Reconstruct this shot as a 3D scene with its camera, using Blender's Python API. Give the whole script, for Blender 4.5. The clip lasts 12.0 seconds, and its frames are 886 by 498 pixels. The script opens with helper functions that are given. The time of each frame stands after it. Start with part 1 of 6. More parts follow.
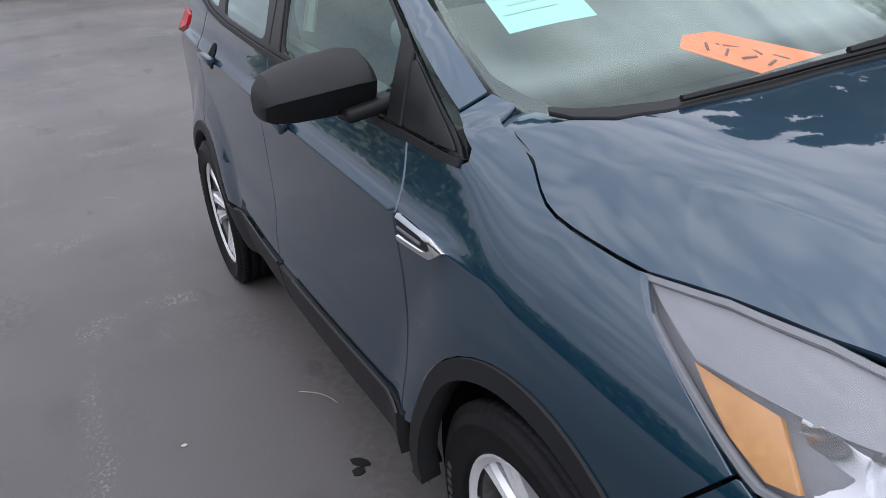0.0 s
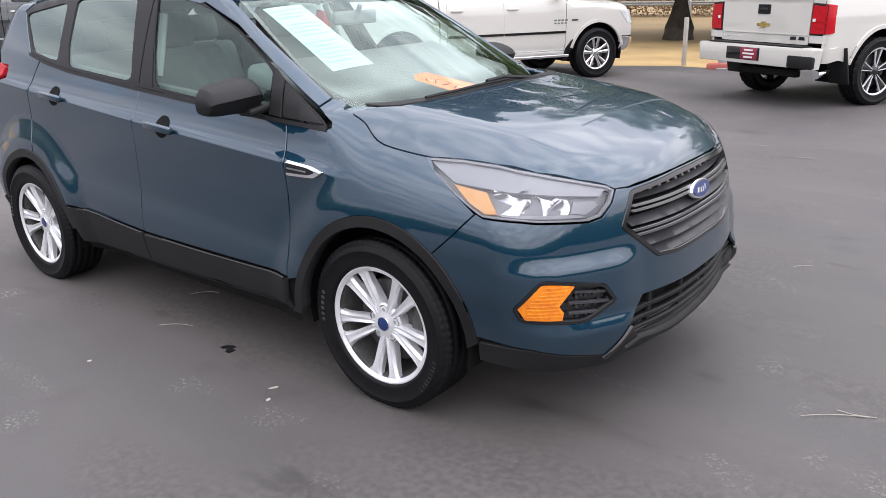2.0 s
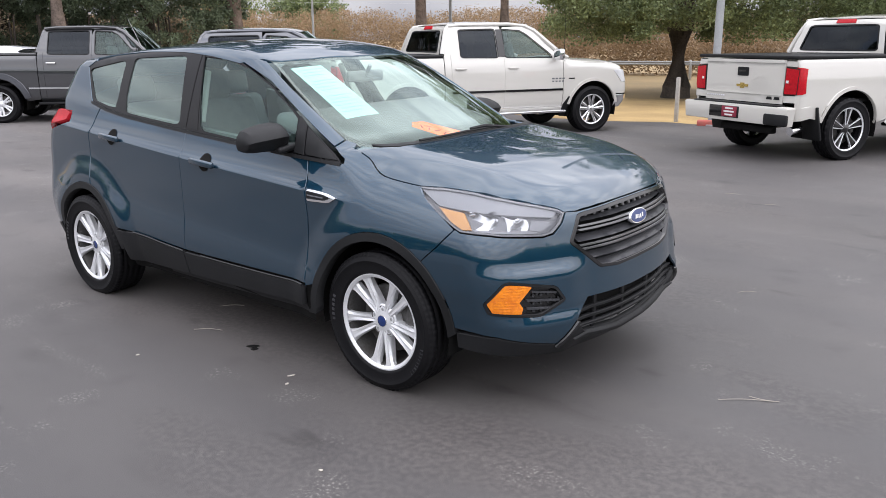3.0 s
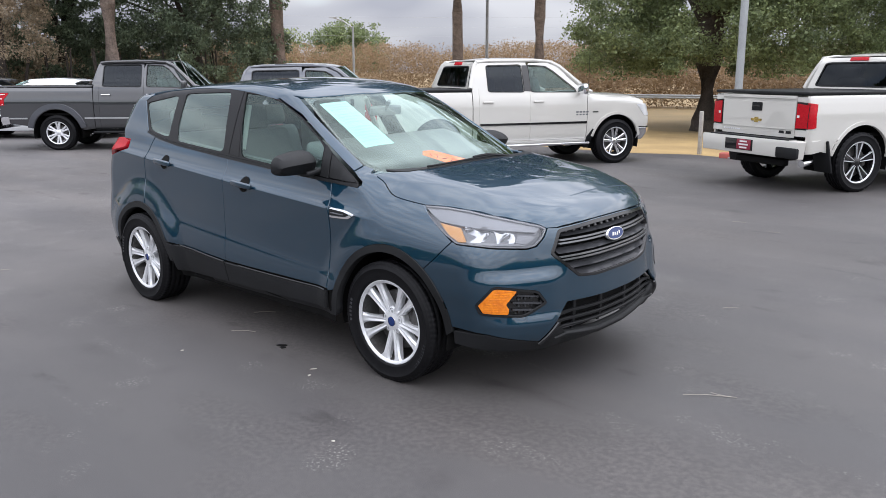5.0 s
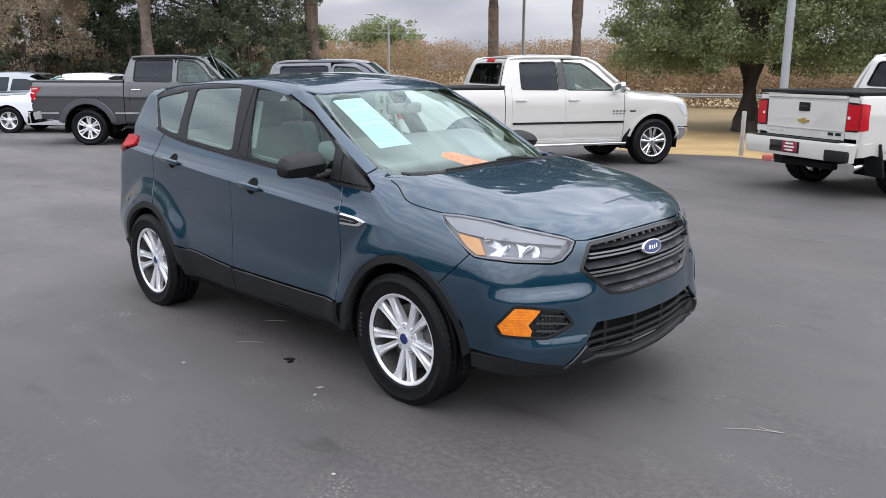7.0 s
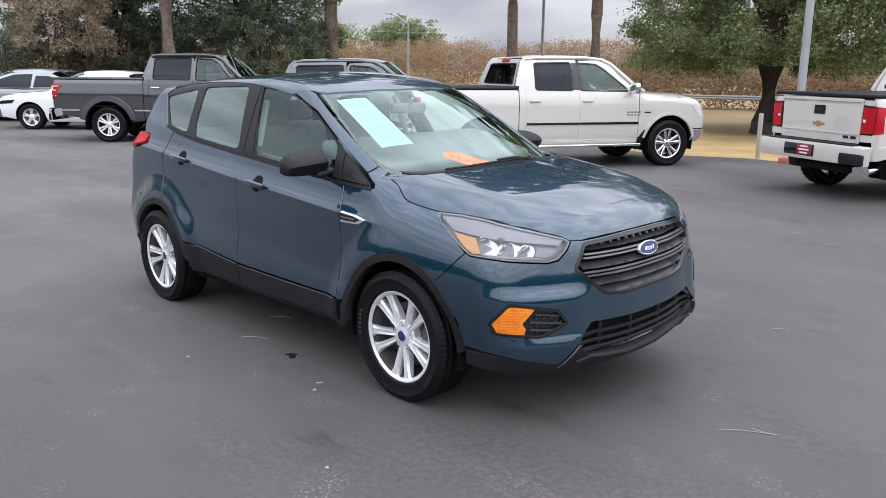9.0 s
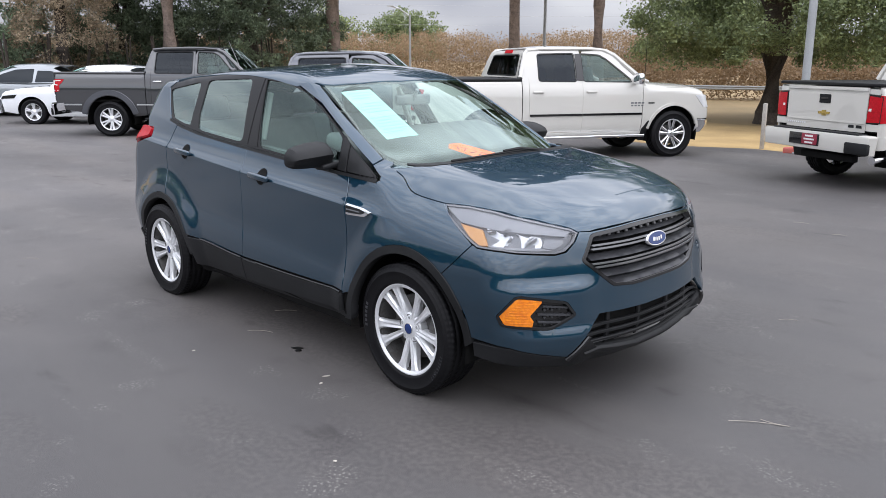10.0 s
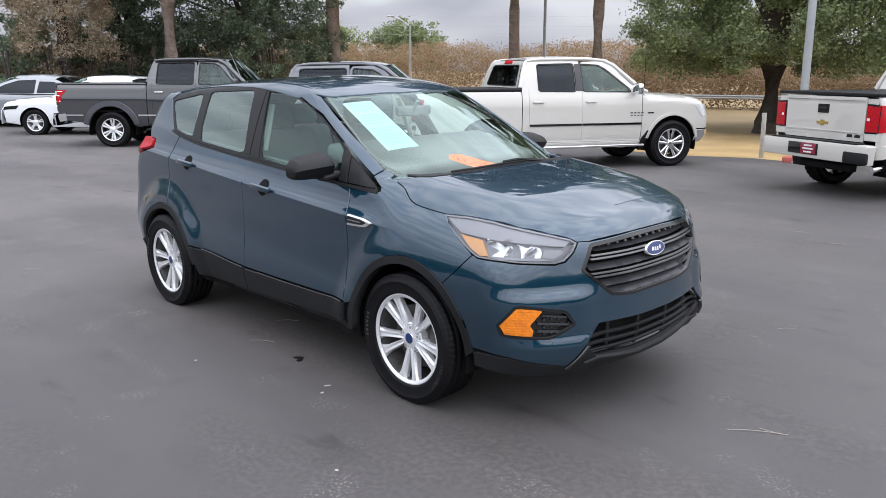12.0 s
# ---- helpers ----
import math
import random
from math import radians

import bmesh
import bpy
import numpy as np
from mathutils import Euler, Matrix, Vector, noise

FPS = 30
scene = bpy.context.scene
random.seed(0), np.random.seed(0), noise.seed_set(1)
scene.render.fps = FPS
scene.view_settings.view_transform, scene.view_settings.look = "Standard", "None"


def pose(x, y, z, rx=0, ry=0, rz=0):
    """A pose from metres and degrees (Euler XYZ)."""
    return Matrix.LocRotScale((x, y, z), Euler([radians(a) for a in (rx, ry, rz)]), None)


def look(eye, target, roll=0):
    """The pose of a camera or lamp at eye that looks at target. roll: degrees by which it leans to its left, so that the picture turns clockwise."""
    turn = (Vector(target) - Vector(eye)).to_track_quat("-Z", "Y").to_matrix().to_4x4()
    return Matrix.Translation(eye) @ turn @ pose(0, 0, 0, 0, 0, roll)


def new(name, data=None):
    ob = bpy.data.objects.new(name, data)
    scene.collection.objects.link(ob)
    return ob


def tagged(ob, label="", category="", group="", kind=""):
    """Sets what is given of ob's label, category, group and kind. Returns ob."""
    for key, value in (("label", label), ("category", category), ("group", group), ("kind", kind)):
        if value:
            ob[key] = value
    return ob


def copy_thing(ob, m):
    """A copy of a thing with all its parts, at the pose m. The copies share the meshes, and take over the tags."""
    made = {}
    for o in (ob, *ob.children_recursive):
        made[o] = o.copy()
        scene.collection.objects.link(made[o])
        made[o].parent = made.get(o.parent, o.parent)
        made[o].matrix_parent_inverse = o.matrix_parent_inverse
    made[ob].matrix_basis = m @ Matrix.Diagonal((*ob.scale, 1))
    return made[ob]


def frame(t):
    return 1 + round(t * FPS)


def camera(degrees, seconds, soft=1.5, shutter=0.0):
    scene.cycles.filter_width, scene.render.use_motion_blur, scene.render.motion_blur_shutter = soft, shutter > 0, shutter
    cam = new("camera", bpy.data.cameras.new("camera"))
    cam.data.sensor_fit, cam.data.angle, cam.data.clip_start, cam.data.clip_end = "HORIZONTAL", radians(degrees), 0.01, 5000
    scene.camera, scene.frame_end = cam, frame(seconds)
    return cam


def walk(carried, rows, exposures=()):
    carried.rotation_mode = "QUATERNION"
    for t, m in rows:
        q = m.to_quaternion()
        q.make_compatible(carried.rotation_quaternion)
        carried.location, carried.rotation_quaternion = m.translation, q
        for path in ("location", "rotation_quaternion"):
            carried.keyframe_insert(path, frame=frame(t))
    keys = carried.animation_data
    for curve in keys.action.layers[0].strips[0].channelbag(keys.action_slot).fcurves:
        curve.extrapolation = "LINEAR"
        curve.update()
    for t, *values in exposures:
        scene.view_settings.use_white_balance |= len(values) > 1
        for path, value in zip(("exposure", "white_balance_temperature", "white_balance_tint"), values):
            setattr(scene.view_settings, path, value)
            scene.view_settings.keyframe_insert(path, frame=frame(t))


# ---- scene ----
cam = camera(57.7, 12.0, soft=0.8)
PATH = [
    (0, (2.362, -1.441, 1.487), (0.672, -0.681, 0.736), -6.8),
    (0.5, (2.485, -1.869, 1.517), (1.076, -0.683, 0.738), -4.9),
    (1, (2.779, -2.275, 1.531), (1.512, -0.925, 0.774), -3.3),
    (1.5, (3.014, -2.68, 1.585), (1.812, -1.237, 0.897), -3.0),
    (2, (3.342, -2.94, 1.595), (2.149, -1.465, 0.961), -2.4),
    (2.5, (3.633, -3.253, 1.619), (2.417, -1.756, 1.09), -2.1),
    (3, (3.897, -3.487, 1.648), (2.669, -1.993, 1.139), -1.6),
    (3.2, (4.025, -3.565, 1.655), (2.794, -2.072, 1.149), -1.2),
    (5, (4.434, -3.837, 1.692), (3.125, -2.388, 1.259), -1.4),
    (5.5, (4.445, -3.7, 1.691), (3.097, -2.288, 1.259), -1.7),
    (6, (4.298, -3.608, 1.672), (2.94, -2.207, 1.236), -1.5),
    (6.5, (4.206, -3.529, 1.673), (2.845, -2.13, 1.236), -1.3),
    (8.5, (4.35, -3.459, 1.683), (2.949, -2.1, 1.246), -0.6),
    (9, (4.335, -3.449, 1.679), (2.933, -2.092, 1.242), -0.7),
    (9.5, (4.315, -3.447, 1.673), (2.913, -2.092, 1.228), -1.0),
    (10, (4.305, -3.446, 1.671), (2.9, -2.096, 1.216), -1.1),
    (10.5, (4.309, -3.447, 1.675), (2.902, -2.099, 1.221), -1.1),
    (11, (4.318, -3.457, 1.681), (2.911, -2.107, 1.236), -1.1),
    (11.5, (4.318, -3.457, 1.679), (2.91, -2.105, 1.242), -1.1),
    (12, (4.327, -3.467, 1.682), (2.919, -2.115, 1.25), -1.2),
]
walk(cam, [(t, look(eye, target, roll)) for t, eye, target, roll in PATH], [(0, .78, 6350, 14), (.5, 1.02, 6500, 16), (1.0, 1.32, 6550, 16.5), (2.0, 1.30, 6650, 15), (3.0, 1.16, 6600, 13.5), (5.0, 1.07, 6400, 12), (12, 1.08, 6400, 12)])


# ---- light ----
SUN_UP, SUN_TURN = 44.0, 2.0
sun_way = Vector((math.cos(radians(SUN_UP)) * math.cos(radians(SUN_TURN)), math.cos(radians(SUN_UP)) * math.sin(radians(SUN_TURN)), math.sin(radians(SUN_UP))))
world = bpy.data.worlds.new("sky")
scene.world = world
world.use_nodes = True
wn, wl = world.node_tree.nodes, world.node_tree.links
wn.clear()
sky = wn.new("ShaderNodeTexSky")
sky.sky_type, sky.sun_disc = "NISHITA", False
sky.sun_elevation, sky.sun_rotation = radians(SUN_UP), radians(90 - SUN_TURN)
sky.air_density, sky.dust_density = 1.0, 2.0
coords = wn.new("ShaderNodeTexCoord")
stretch = wn.new("ShaderNodeMapping")
stretch.inputs["Scale"].default_value = (1.6, 1.6, 5.0)
clouds = wn.new("ShaderNodeTexNoise")
clouds.inputs["Scale"].default_value, clouds.inputs["Detail"].default_value = 2.2, 2.5
ramp = wn.new("ShaderNodeValToRGB")
ramp.color_ramp.elements[0].position, ramp.color_ramp.elements[1].position = 0.18, 0.42
mixed = wn.new("ShaderNodeMixRGB")
split = wn.new("ShaderNodeSeparateXYZ")
rise = wn.new("ShaderNodeMapRange")
rise.inputs["From Min"].default_value, rise.inputs["From Max"].default_value = 0.0, 0.62
rise.inputs["To Min"].default_value, rise.inputs["To Max"].default_value = 0.29, 1.0
cover = wn.new("ShaderNodeMixRGB")
cover.blend_type = "MULTIPLY"
cover.inputs["Fac"].default_value = 1.0
banks = wn.new("ShaderNodeTexNoise")
banks.inputs["Scale"].default_value, banks.inputs["Detail"].default_value = 3.4, 1.6
bank_tone = wn.new("ShaderNodeValToRGB")
bank_tone.color_ramp.elements[0].position, bank_tone.color_ramp.elements[1].position = 0.38, 0.64
bank_tone.color_ramp.elements[0].color, bank_tone.color_ramp.elements[1].color = (5.15, 5.4, 6.1, 1), (7.85, 8.05, 8.5, 1)
toward = wn.new("ShaderNodeVectorMath")
toward.operation = "DOT_PRODUCT"
toward.inputs[1].default_value = sun_way
glow = wn.new("ShaderNodeMapRange")
glow.inputs["From Min"].default_value, glow.inputs["From Max"].default_value = -1.0, 1.0
glow.inputs["To Min"].default_value, glow.inputs["To Max"].default_value = 0.58, 1.40
lit = wn.new("ShaderNodeMixRGB")
lit.blend_type = "MULTIPLY"
lit.inputs["Fac"].default_value = 1.0
sky_out = wn.new("ShaderNodeBackground")
sky_out.inputs["Strength"].default_value = 0.148
world_out = wn.new("ShaderNodeOutputWorld")
for a, b in ((coords.outputs["Generated"], stretch.inputs["Vector"]), (stretch.outputs[0], clouds.inputs["Vector"]),
             (clouds.outputs["Fac"], ramp.inputs["Fac"]), (stretch.outputs[0], banks.inputs["Vector"]), (banks.outputs["Fac"], bank_tone.inputs["Fac"]),
             (bank_tone.outputs["Color"], cover.inputs["Color1"]), (ramp.outputs["Color"], mixed.inputs["Fac"]),
             (sky.outputs["Color"], mixed.inputs["Color1"]), (coords.outputs["Generated"], split.inputs[0]), (split.outputs["Z"], rise.inputs["Value"]),
             (rise.outputs[0], cover.inputs["Color2"]), (cover.outputs["Color"], lit.inputs["Color1"]), (coords.outputs["Generated"], toward.inputs[0]),
             (toward.outputs["Value"], glow.inputs["Value"]), (glow.outputs[0], lit.inputs["Color2"]), (lit.outputs["Color"], mixed.inputs["Color2"]), (mixed.outputs["Color"], sky_out.inputs["Color"]),
             (sky_out.outputs[0], world_out.inputs["Surface"])):
    wl.new(a, b)
sun = new("sun", bpy.data.lights.new("sun", "SUN"))
sun.data.energy, sun.data.angle, sun.data.color = .5, radians(150), (1.0, 0.95, 0.88)
sun.matrix_basis = look(sun_way * 60, (0, 0, 0))


# ---- materials ----
def surface(name, a, b=None, scale=6.0, rough=0.5, metal=0.0, bump=0.0, fine=90.0, coat=0.0, spread=0.12, island=False, each=0.0):
    """A node material that varies between two colours at two scales, with fine relief."""
    m = bpy.data.materials.new(name)
    m.use_nodes = True
    n, l = m.node_tree.nodes, m.node_tree.links
    p = n["Principled BSDF"]
    b = b or tuple(c * 0.8 for c in a)
    where = n.new("ShaderNodeTexCoord")
    big, small = n.new("ShaderNodeTexNoise"), n.new("ShaderNodeTexNoise")
    big.inputs["Scale"].default_value, big.inputs["Detail"].default_value = scale, 5.0
    small.inputs["Scale"].default_value, small.inputs["Detail"].default_value = fine, 3.0
    both = n.new("ShaderNodeMath")
    both.operation = "MULTIPLY_ADD"
    both.inputs[1].default_value = 0.5
    half = n.new("ShaderNodeMath")
    half.operation = "MULTIPLY"
    half.inputs[1].default_value = 0.5
    for t in (big, small):
        l.new(where.outputs["Object"], t.inputs["Vector"])
    l.new(small.outputs["Fac"], half.inputs[0])
    l.new(big.outputs["Fac"], both.inputs[0])
    l.new(half.outputs[0], both.inputs[2])
    r = n.new("ShaderNodeValToRGB")
    r.color_ramp.elements[0].position, r.color_ramp.elements[1].position = 0.5 - spread, 0.5 + spread
    r.color_ramp.elements[0].color, r.color_ramp.elements[1].color = (*b, 1), (*a, 1)
    l.new(both.outputs[0], r.inputs["Fac"])
    colour = r.outputs["Color"]
    if island or each:
        source = n.new("ShaderNodeNewGeometry") if island else n.new("ShaderNodeObjectInfo")
        value = source.outputs["Random Per Island"] if island else source.outputs["Random"]
        hsv = n.new("ShaderNodeHueSaturation")
        rng = n.new("ShaderNodeMapRange")
        amount = each or 0.4
        rng.inputs["To Min"].default_value, rng.inputs["To Max"].default_value = 1 - amount, 1 + amount
        l.new(value, rng.inputs["Value"])
        l.new(rng.outputs[0], hsv.inputs["Value"])
        l.new(colour, hsv.inputs["Color"])
        colour = hsv.outputs["Color"]
    l.new(colour, p.inputs["Base Color"])
    p.inputs["Roughness"].default_value, p.inputs["Metallic"].default_value = rough, metal
    p.inputs["Coat Weight"].default_value, p.inputs["Coat Roughness"].default_value = coat, 0.012
    if bump:
        relief = n.new("ShaderNodeBump")
        relief.inputs["Strength"].default_value, relief.inputs["Distance"].default_value = bump, 0.004
        l.new(small.outputs["Fac"], relief.inputs["Height"])
        l.new(relief.outputs["Normal"], p.inputs["Normal"])
    return m


def plain(name, a, rough=0.5, metal=0.0, coat=0.0):
    return surface(name, a, tuple(c * 0.93 for c in a), 9.0, rough, metal, coat=coat)


def window_glass(name, tint, gloss=1.0, shade=(.80, .95, .91)):
    """Thin glass: what lies behind shows through it tinted, with a mirror gloss on top."""
    m = bpy.data.materials.new(name)
    m.use_nodes = True
    n, l = m.node_tree.nodes, m.node_tree.links
    n.remove(n["Principled BSDF"])
    clear, shine, mix = n.new("ShaderNodeBsdfTransparent"), n.new("ShaderNodeBsdfGlossy"), n.new("ShaderNodeMixShader")
    facing = n.new("ShaderNodeLayerWeight")
    facing.inputs["Blend"].default_value = 0.5
    fifth = n.new("ShaderNodeMath")
    fifth.operation = "POWER"
    fifth.inputs[1].default_value = 5.0
    edge = n.new("ShaderNodeMath")
    edge.operation = "MULTIPLY_ADD"
    edge.inputs[1].default_value, edge.inputs[2].default_value = 0.957, 0.043
    l.new(facing.outputs["Facing"], fifth.inputs[0])
    l.new(fifth.outputs[0], edge.inputs[0])
    strength = n.new("ShaderNodeMath")
    strength.operation, strength.use_clamp = "MULTIPLY", True
    strength.inputs[1].default_value = 1.7 * gloss
    clear.inputs["Color"].default_value = (*tint, 1)
    shine.inputs["Roughness"].default_value = 0.015
    shine.inputs["Color"].default_value = (*shade, 1)
    l.new(edge.outputs[0], strength.inputs[0])
    l.new(strength.outputs[0], mix.inputs[0])
    l.new(clear.outputs[0], mix.inputs[1])
    l.new(shine.outputs[0], mix.inputs[2])
    l.new(mix.outputs[0], n["Material Output"].inputs["Surface"])
    return m


def car_paint(name, base, flake, metal=0.55, rough=0.32):
    m = surface(name, flake, base, 900.0, rough, metal, coat=1.0, fine=2600.0, spread=0.25)
    m.node_tree.nodes["Principled BSDF"].inputs["Coat IOR"].default_value = 1.76
    m.node_tree.nodes["Principled BSDF"].inputs["Specular IOR Level"].default_value = 0.05
    return m


BLUE = car_paint("blue_metallic_paint", (.0030, .0270, .0515), (.0050, .0375, .0695), 0.62, 0.40)
WHITE = car_paint("white_paint", (.50, .487, .45), (.54, .527, .49), 0.0, 0.35)
GREY = car_paint("grey_metallic_paint", (.036, .0375, .042), (.055, .057, .062), 0.5)
SNOW = car_paint("plain_white_paint", (.72, .74, .76), (.78, .80, .82), 0.0, 0.35)
SLATE = car_paint("slate_paint", (.060, .065, .078), (.085, .09, .105), 0.4)
SILVER = car_paint("silver_paint", (.22, .24, .26), (.28, .30, .32), 0.4)
TRIM = surface("black_grained_plastic", (.013, .0135, .015), (.009, .0095, .010), 5.0, 0.50, bump=.12, fine=700)
TRIM.node_tree.nodes["Principled BSDF"].inputs["Specular IOR Level"].default_value = .28
GLOSS = plain("gloss_black_plastic", (.010, .010, .011), 0.16, coat=.1)
PILLAR = plain("pillar_black", (.008, .008, .009), 0.22)
PILLAR.node_tree.nodes["Principled BSDF"].inputs["Specular IOR Level"].default_value = 0.18
GRILLE_GREY = surface("satin_grey_plastic", (.052, .053, .058), (.042, .043, .047), 7.0, 0.34, metal=.2)
for matt in (TRIM, GRILLE_GREY):
    matt.node_tree.nodes["Principled BSDF"].inputs["Specular IOR Level"].default_value = 0.22
DARK = surface("dark_underbody", (.010, .010, .010), (.006, .006, .006), 8.0, 0.8)
RUBBER = surface("tyre_rubber", (.008, .008, .009), (.005, .005, .006), 14.0, 0.52, bump=.2, fine=300)
ALLOY = surface("silver_alloy", (.78, .79, .81), (.70, .71, .73), 10.0, 0.30, metal=.42, coat=.3)
CHROME = plain("chrome", (.82, .83, .85), 0.07, 1.0)
RUBBER.node_tree.nodes["Principled BSDF"].inputs["Specular IOR Level"].default_value = .14
DARK.node_tree.nodes["Principled BSDF"].inputs["Specular IOR Level"].default_value = .1
STEEL = surface("galvanised_steel", (.50, .51, .52), (.40, .41, .42), 5.0, 0.45, metal=.7)
BRAKE = surface("brake_iron", (.13, .13, .13), (.085, .08, .075), 12.0, 0.5, metal=.6)
GLASS = window_glass("tinted_window_glass", (.74, .90, .86), .75)
REAR_GLASS = window_glass("rear_window_glass", (.74, .90, .86), 1.6)
SCREEN = window_glass("windscreen_glass", (.90, .98, .95), .85)
PRIVACY = window_glass("dark_window_glass", (.06, .07, .075), .40, (.82, .90, 1.0))
# green pickup glass, its tint darkened to stand in for the shaded, unlined cabins
TRUCK_GLASS = window_glass("shaded_green_glass", (.40, .52, .50), .8)
LENS = window_glass("headlight_lens", (.95, .96, .97), 0.5, (.95, .95, 1.0))
PALE_AMBER = surface("pale_amber_lens", (.52, .25, .06), (.38, .16, .035), 30.0, 0.25, coat=.5, spread=.2)
AMBER = surface("amber_lens", (.86, .27, .005), (.58, .13, .003), 30.0, 0.12, coat=.8, spread=.2)
RED = surface("red_lens", (.48, .008, .018), (.34, .005, .010), 30.0, 0.25)
RED.node_tree.nodes["Principled BSDF"].inputs["Specular IOR Level"].default_value = 0.25
REFLECTOR = plain("lamp_reflector", (.46, .47, .49), 0.20, 1.0)
LAMP_GREY = plain("lamp_grey_plastic", (.19, .195, .21), 0.30)
LAMP_DARK = plain("lamp_dark_plastic", (.14, .144, .155), 0.25)
DARK_CHROME = plain("dark_chrome", (.20, .205, .215), 0.22, 0.9)
OVAL = plain("badge_blue", (.010, .030, .13), 0.2, coat=.2)
GOLD = plain("badge_gold", (.55, .40, .12), 0.25, 0.8)
CABIN_GREY = surface("cabin_plastic", (.17, .18, .175), (.13, .14, .135), 9.0, 0.6, bump=.1, fine=500)
CABIN_LIGHT = surface("headliner_cloth", (.60, .61, .58), (.54, .55, .52), 9.0, 0.9, bump=.1, fine=500)
SEAT_CLOTH = surface("seat_cloth", (.16, .17, .17), (.12, .125, .13), 20.0, 0.85)
MINT = surface("mint_paper", (.34, .60, .53), (.31, .56, .49), 5.0, 0.7)
ORANGE = surface("orange_card", (.95, .17, .035), (.90, .15, .03), 5.0, 0.6)
INK = plain("print_ink", (.30, .52, .47), 0.8)
BLACK_INK = plain("marker_ink", (.10, .03, .02), 0.8)
CARD = surface("plate_card", (.70, .70, .70), (.62, .62, .62), 9.0, 0.5)
PLATE_RED = plain("plate_red", (.22, .015, .035), 0.5)
POLE = surface("pole_paint", (.33, .345, .35), (.27, .28, .285), 3.0, 0.55)
BARK = surface("pine_bark", (.25, .19, .155), (.11, .085, .07), 5.0, 0.9, bump=.9, fine=18)
OAK_BARK = surface("oak_bark", (.075, .06, .048), (.035, .028, .024), 5.0, 0.9, bump=.9, fine=22)
STRAW = surface("pine_straw", (.46, .32, .14), (.30, .20, .09), .9, 0.95, bump=.5, fine=40, island=False)
WOOD = surface("weathered_post", (.42, .40, .36), (.32, .30, .27), 12.0, 0.85, bump=.4)
RED_KERB = surface("red_kerb_paint", (.50, .10, .08), (.36, .12, .10), 9.0, 0.75, bump=.3)
PALE_LEAF = plain("pale_dead_leaf", (.43, .40, .35), 0.8)
TWIG = plain("pale_twig", (.33, .30, .26), 0.8)
TAR = plain("black_spot", (.010, .010, .010), 0.35)


def leaf(name, a, b, vary=.5):
    """Leaves that let part of the light through."""
    m = surface(name, a, b, 1.2, 0.55, island=True, each=vary)
    n, l = m.node_tree.nodes, m.node_tree.links
    body, out = n["Principled BSDF"], n["Material Output"]
    thin, mix = n.new("ShaderNodeBsdfTranslucent"), n.new("ShaderNodeMixShader")
    source = body.inputs["Base Color"].links[0].from_socket
    l.new(source, thin.inputs["Color"])
    mix.inputs[0].default_value = 0.42
    l.new(body.outputs[0], mix.inputs[1])
    l.new(thin.outputs[0], mix.inputs[2])
    l.new(mix.outputs[0], out.inputs["Surface"])
    return m


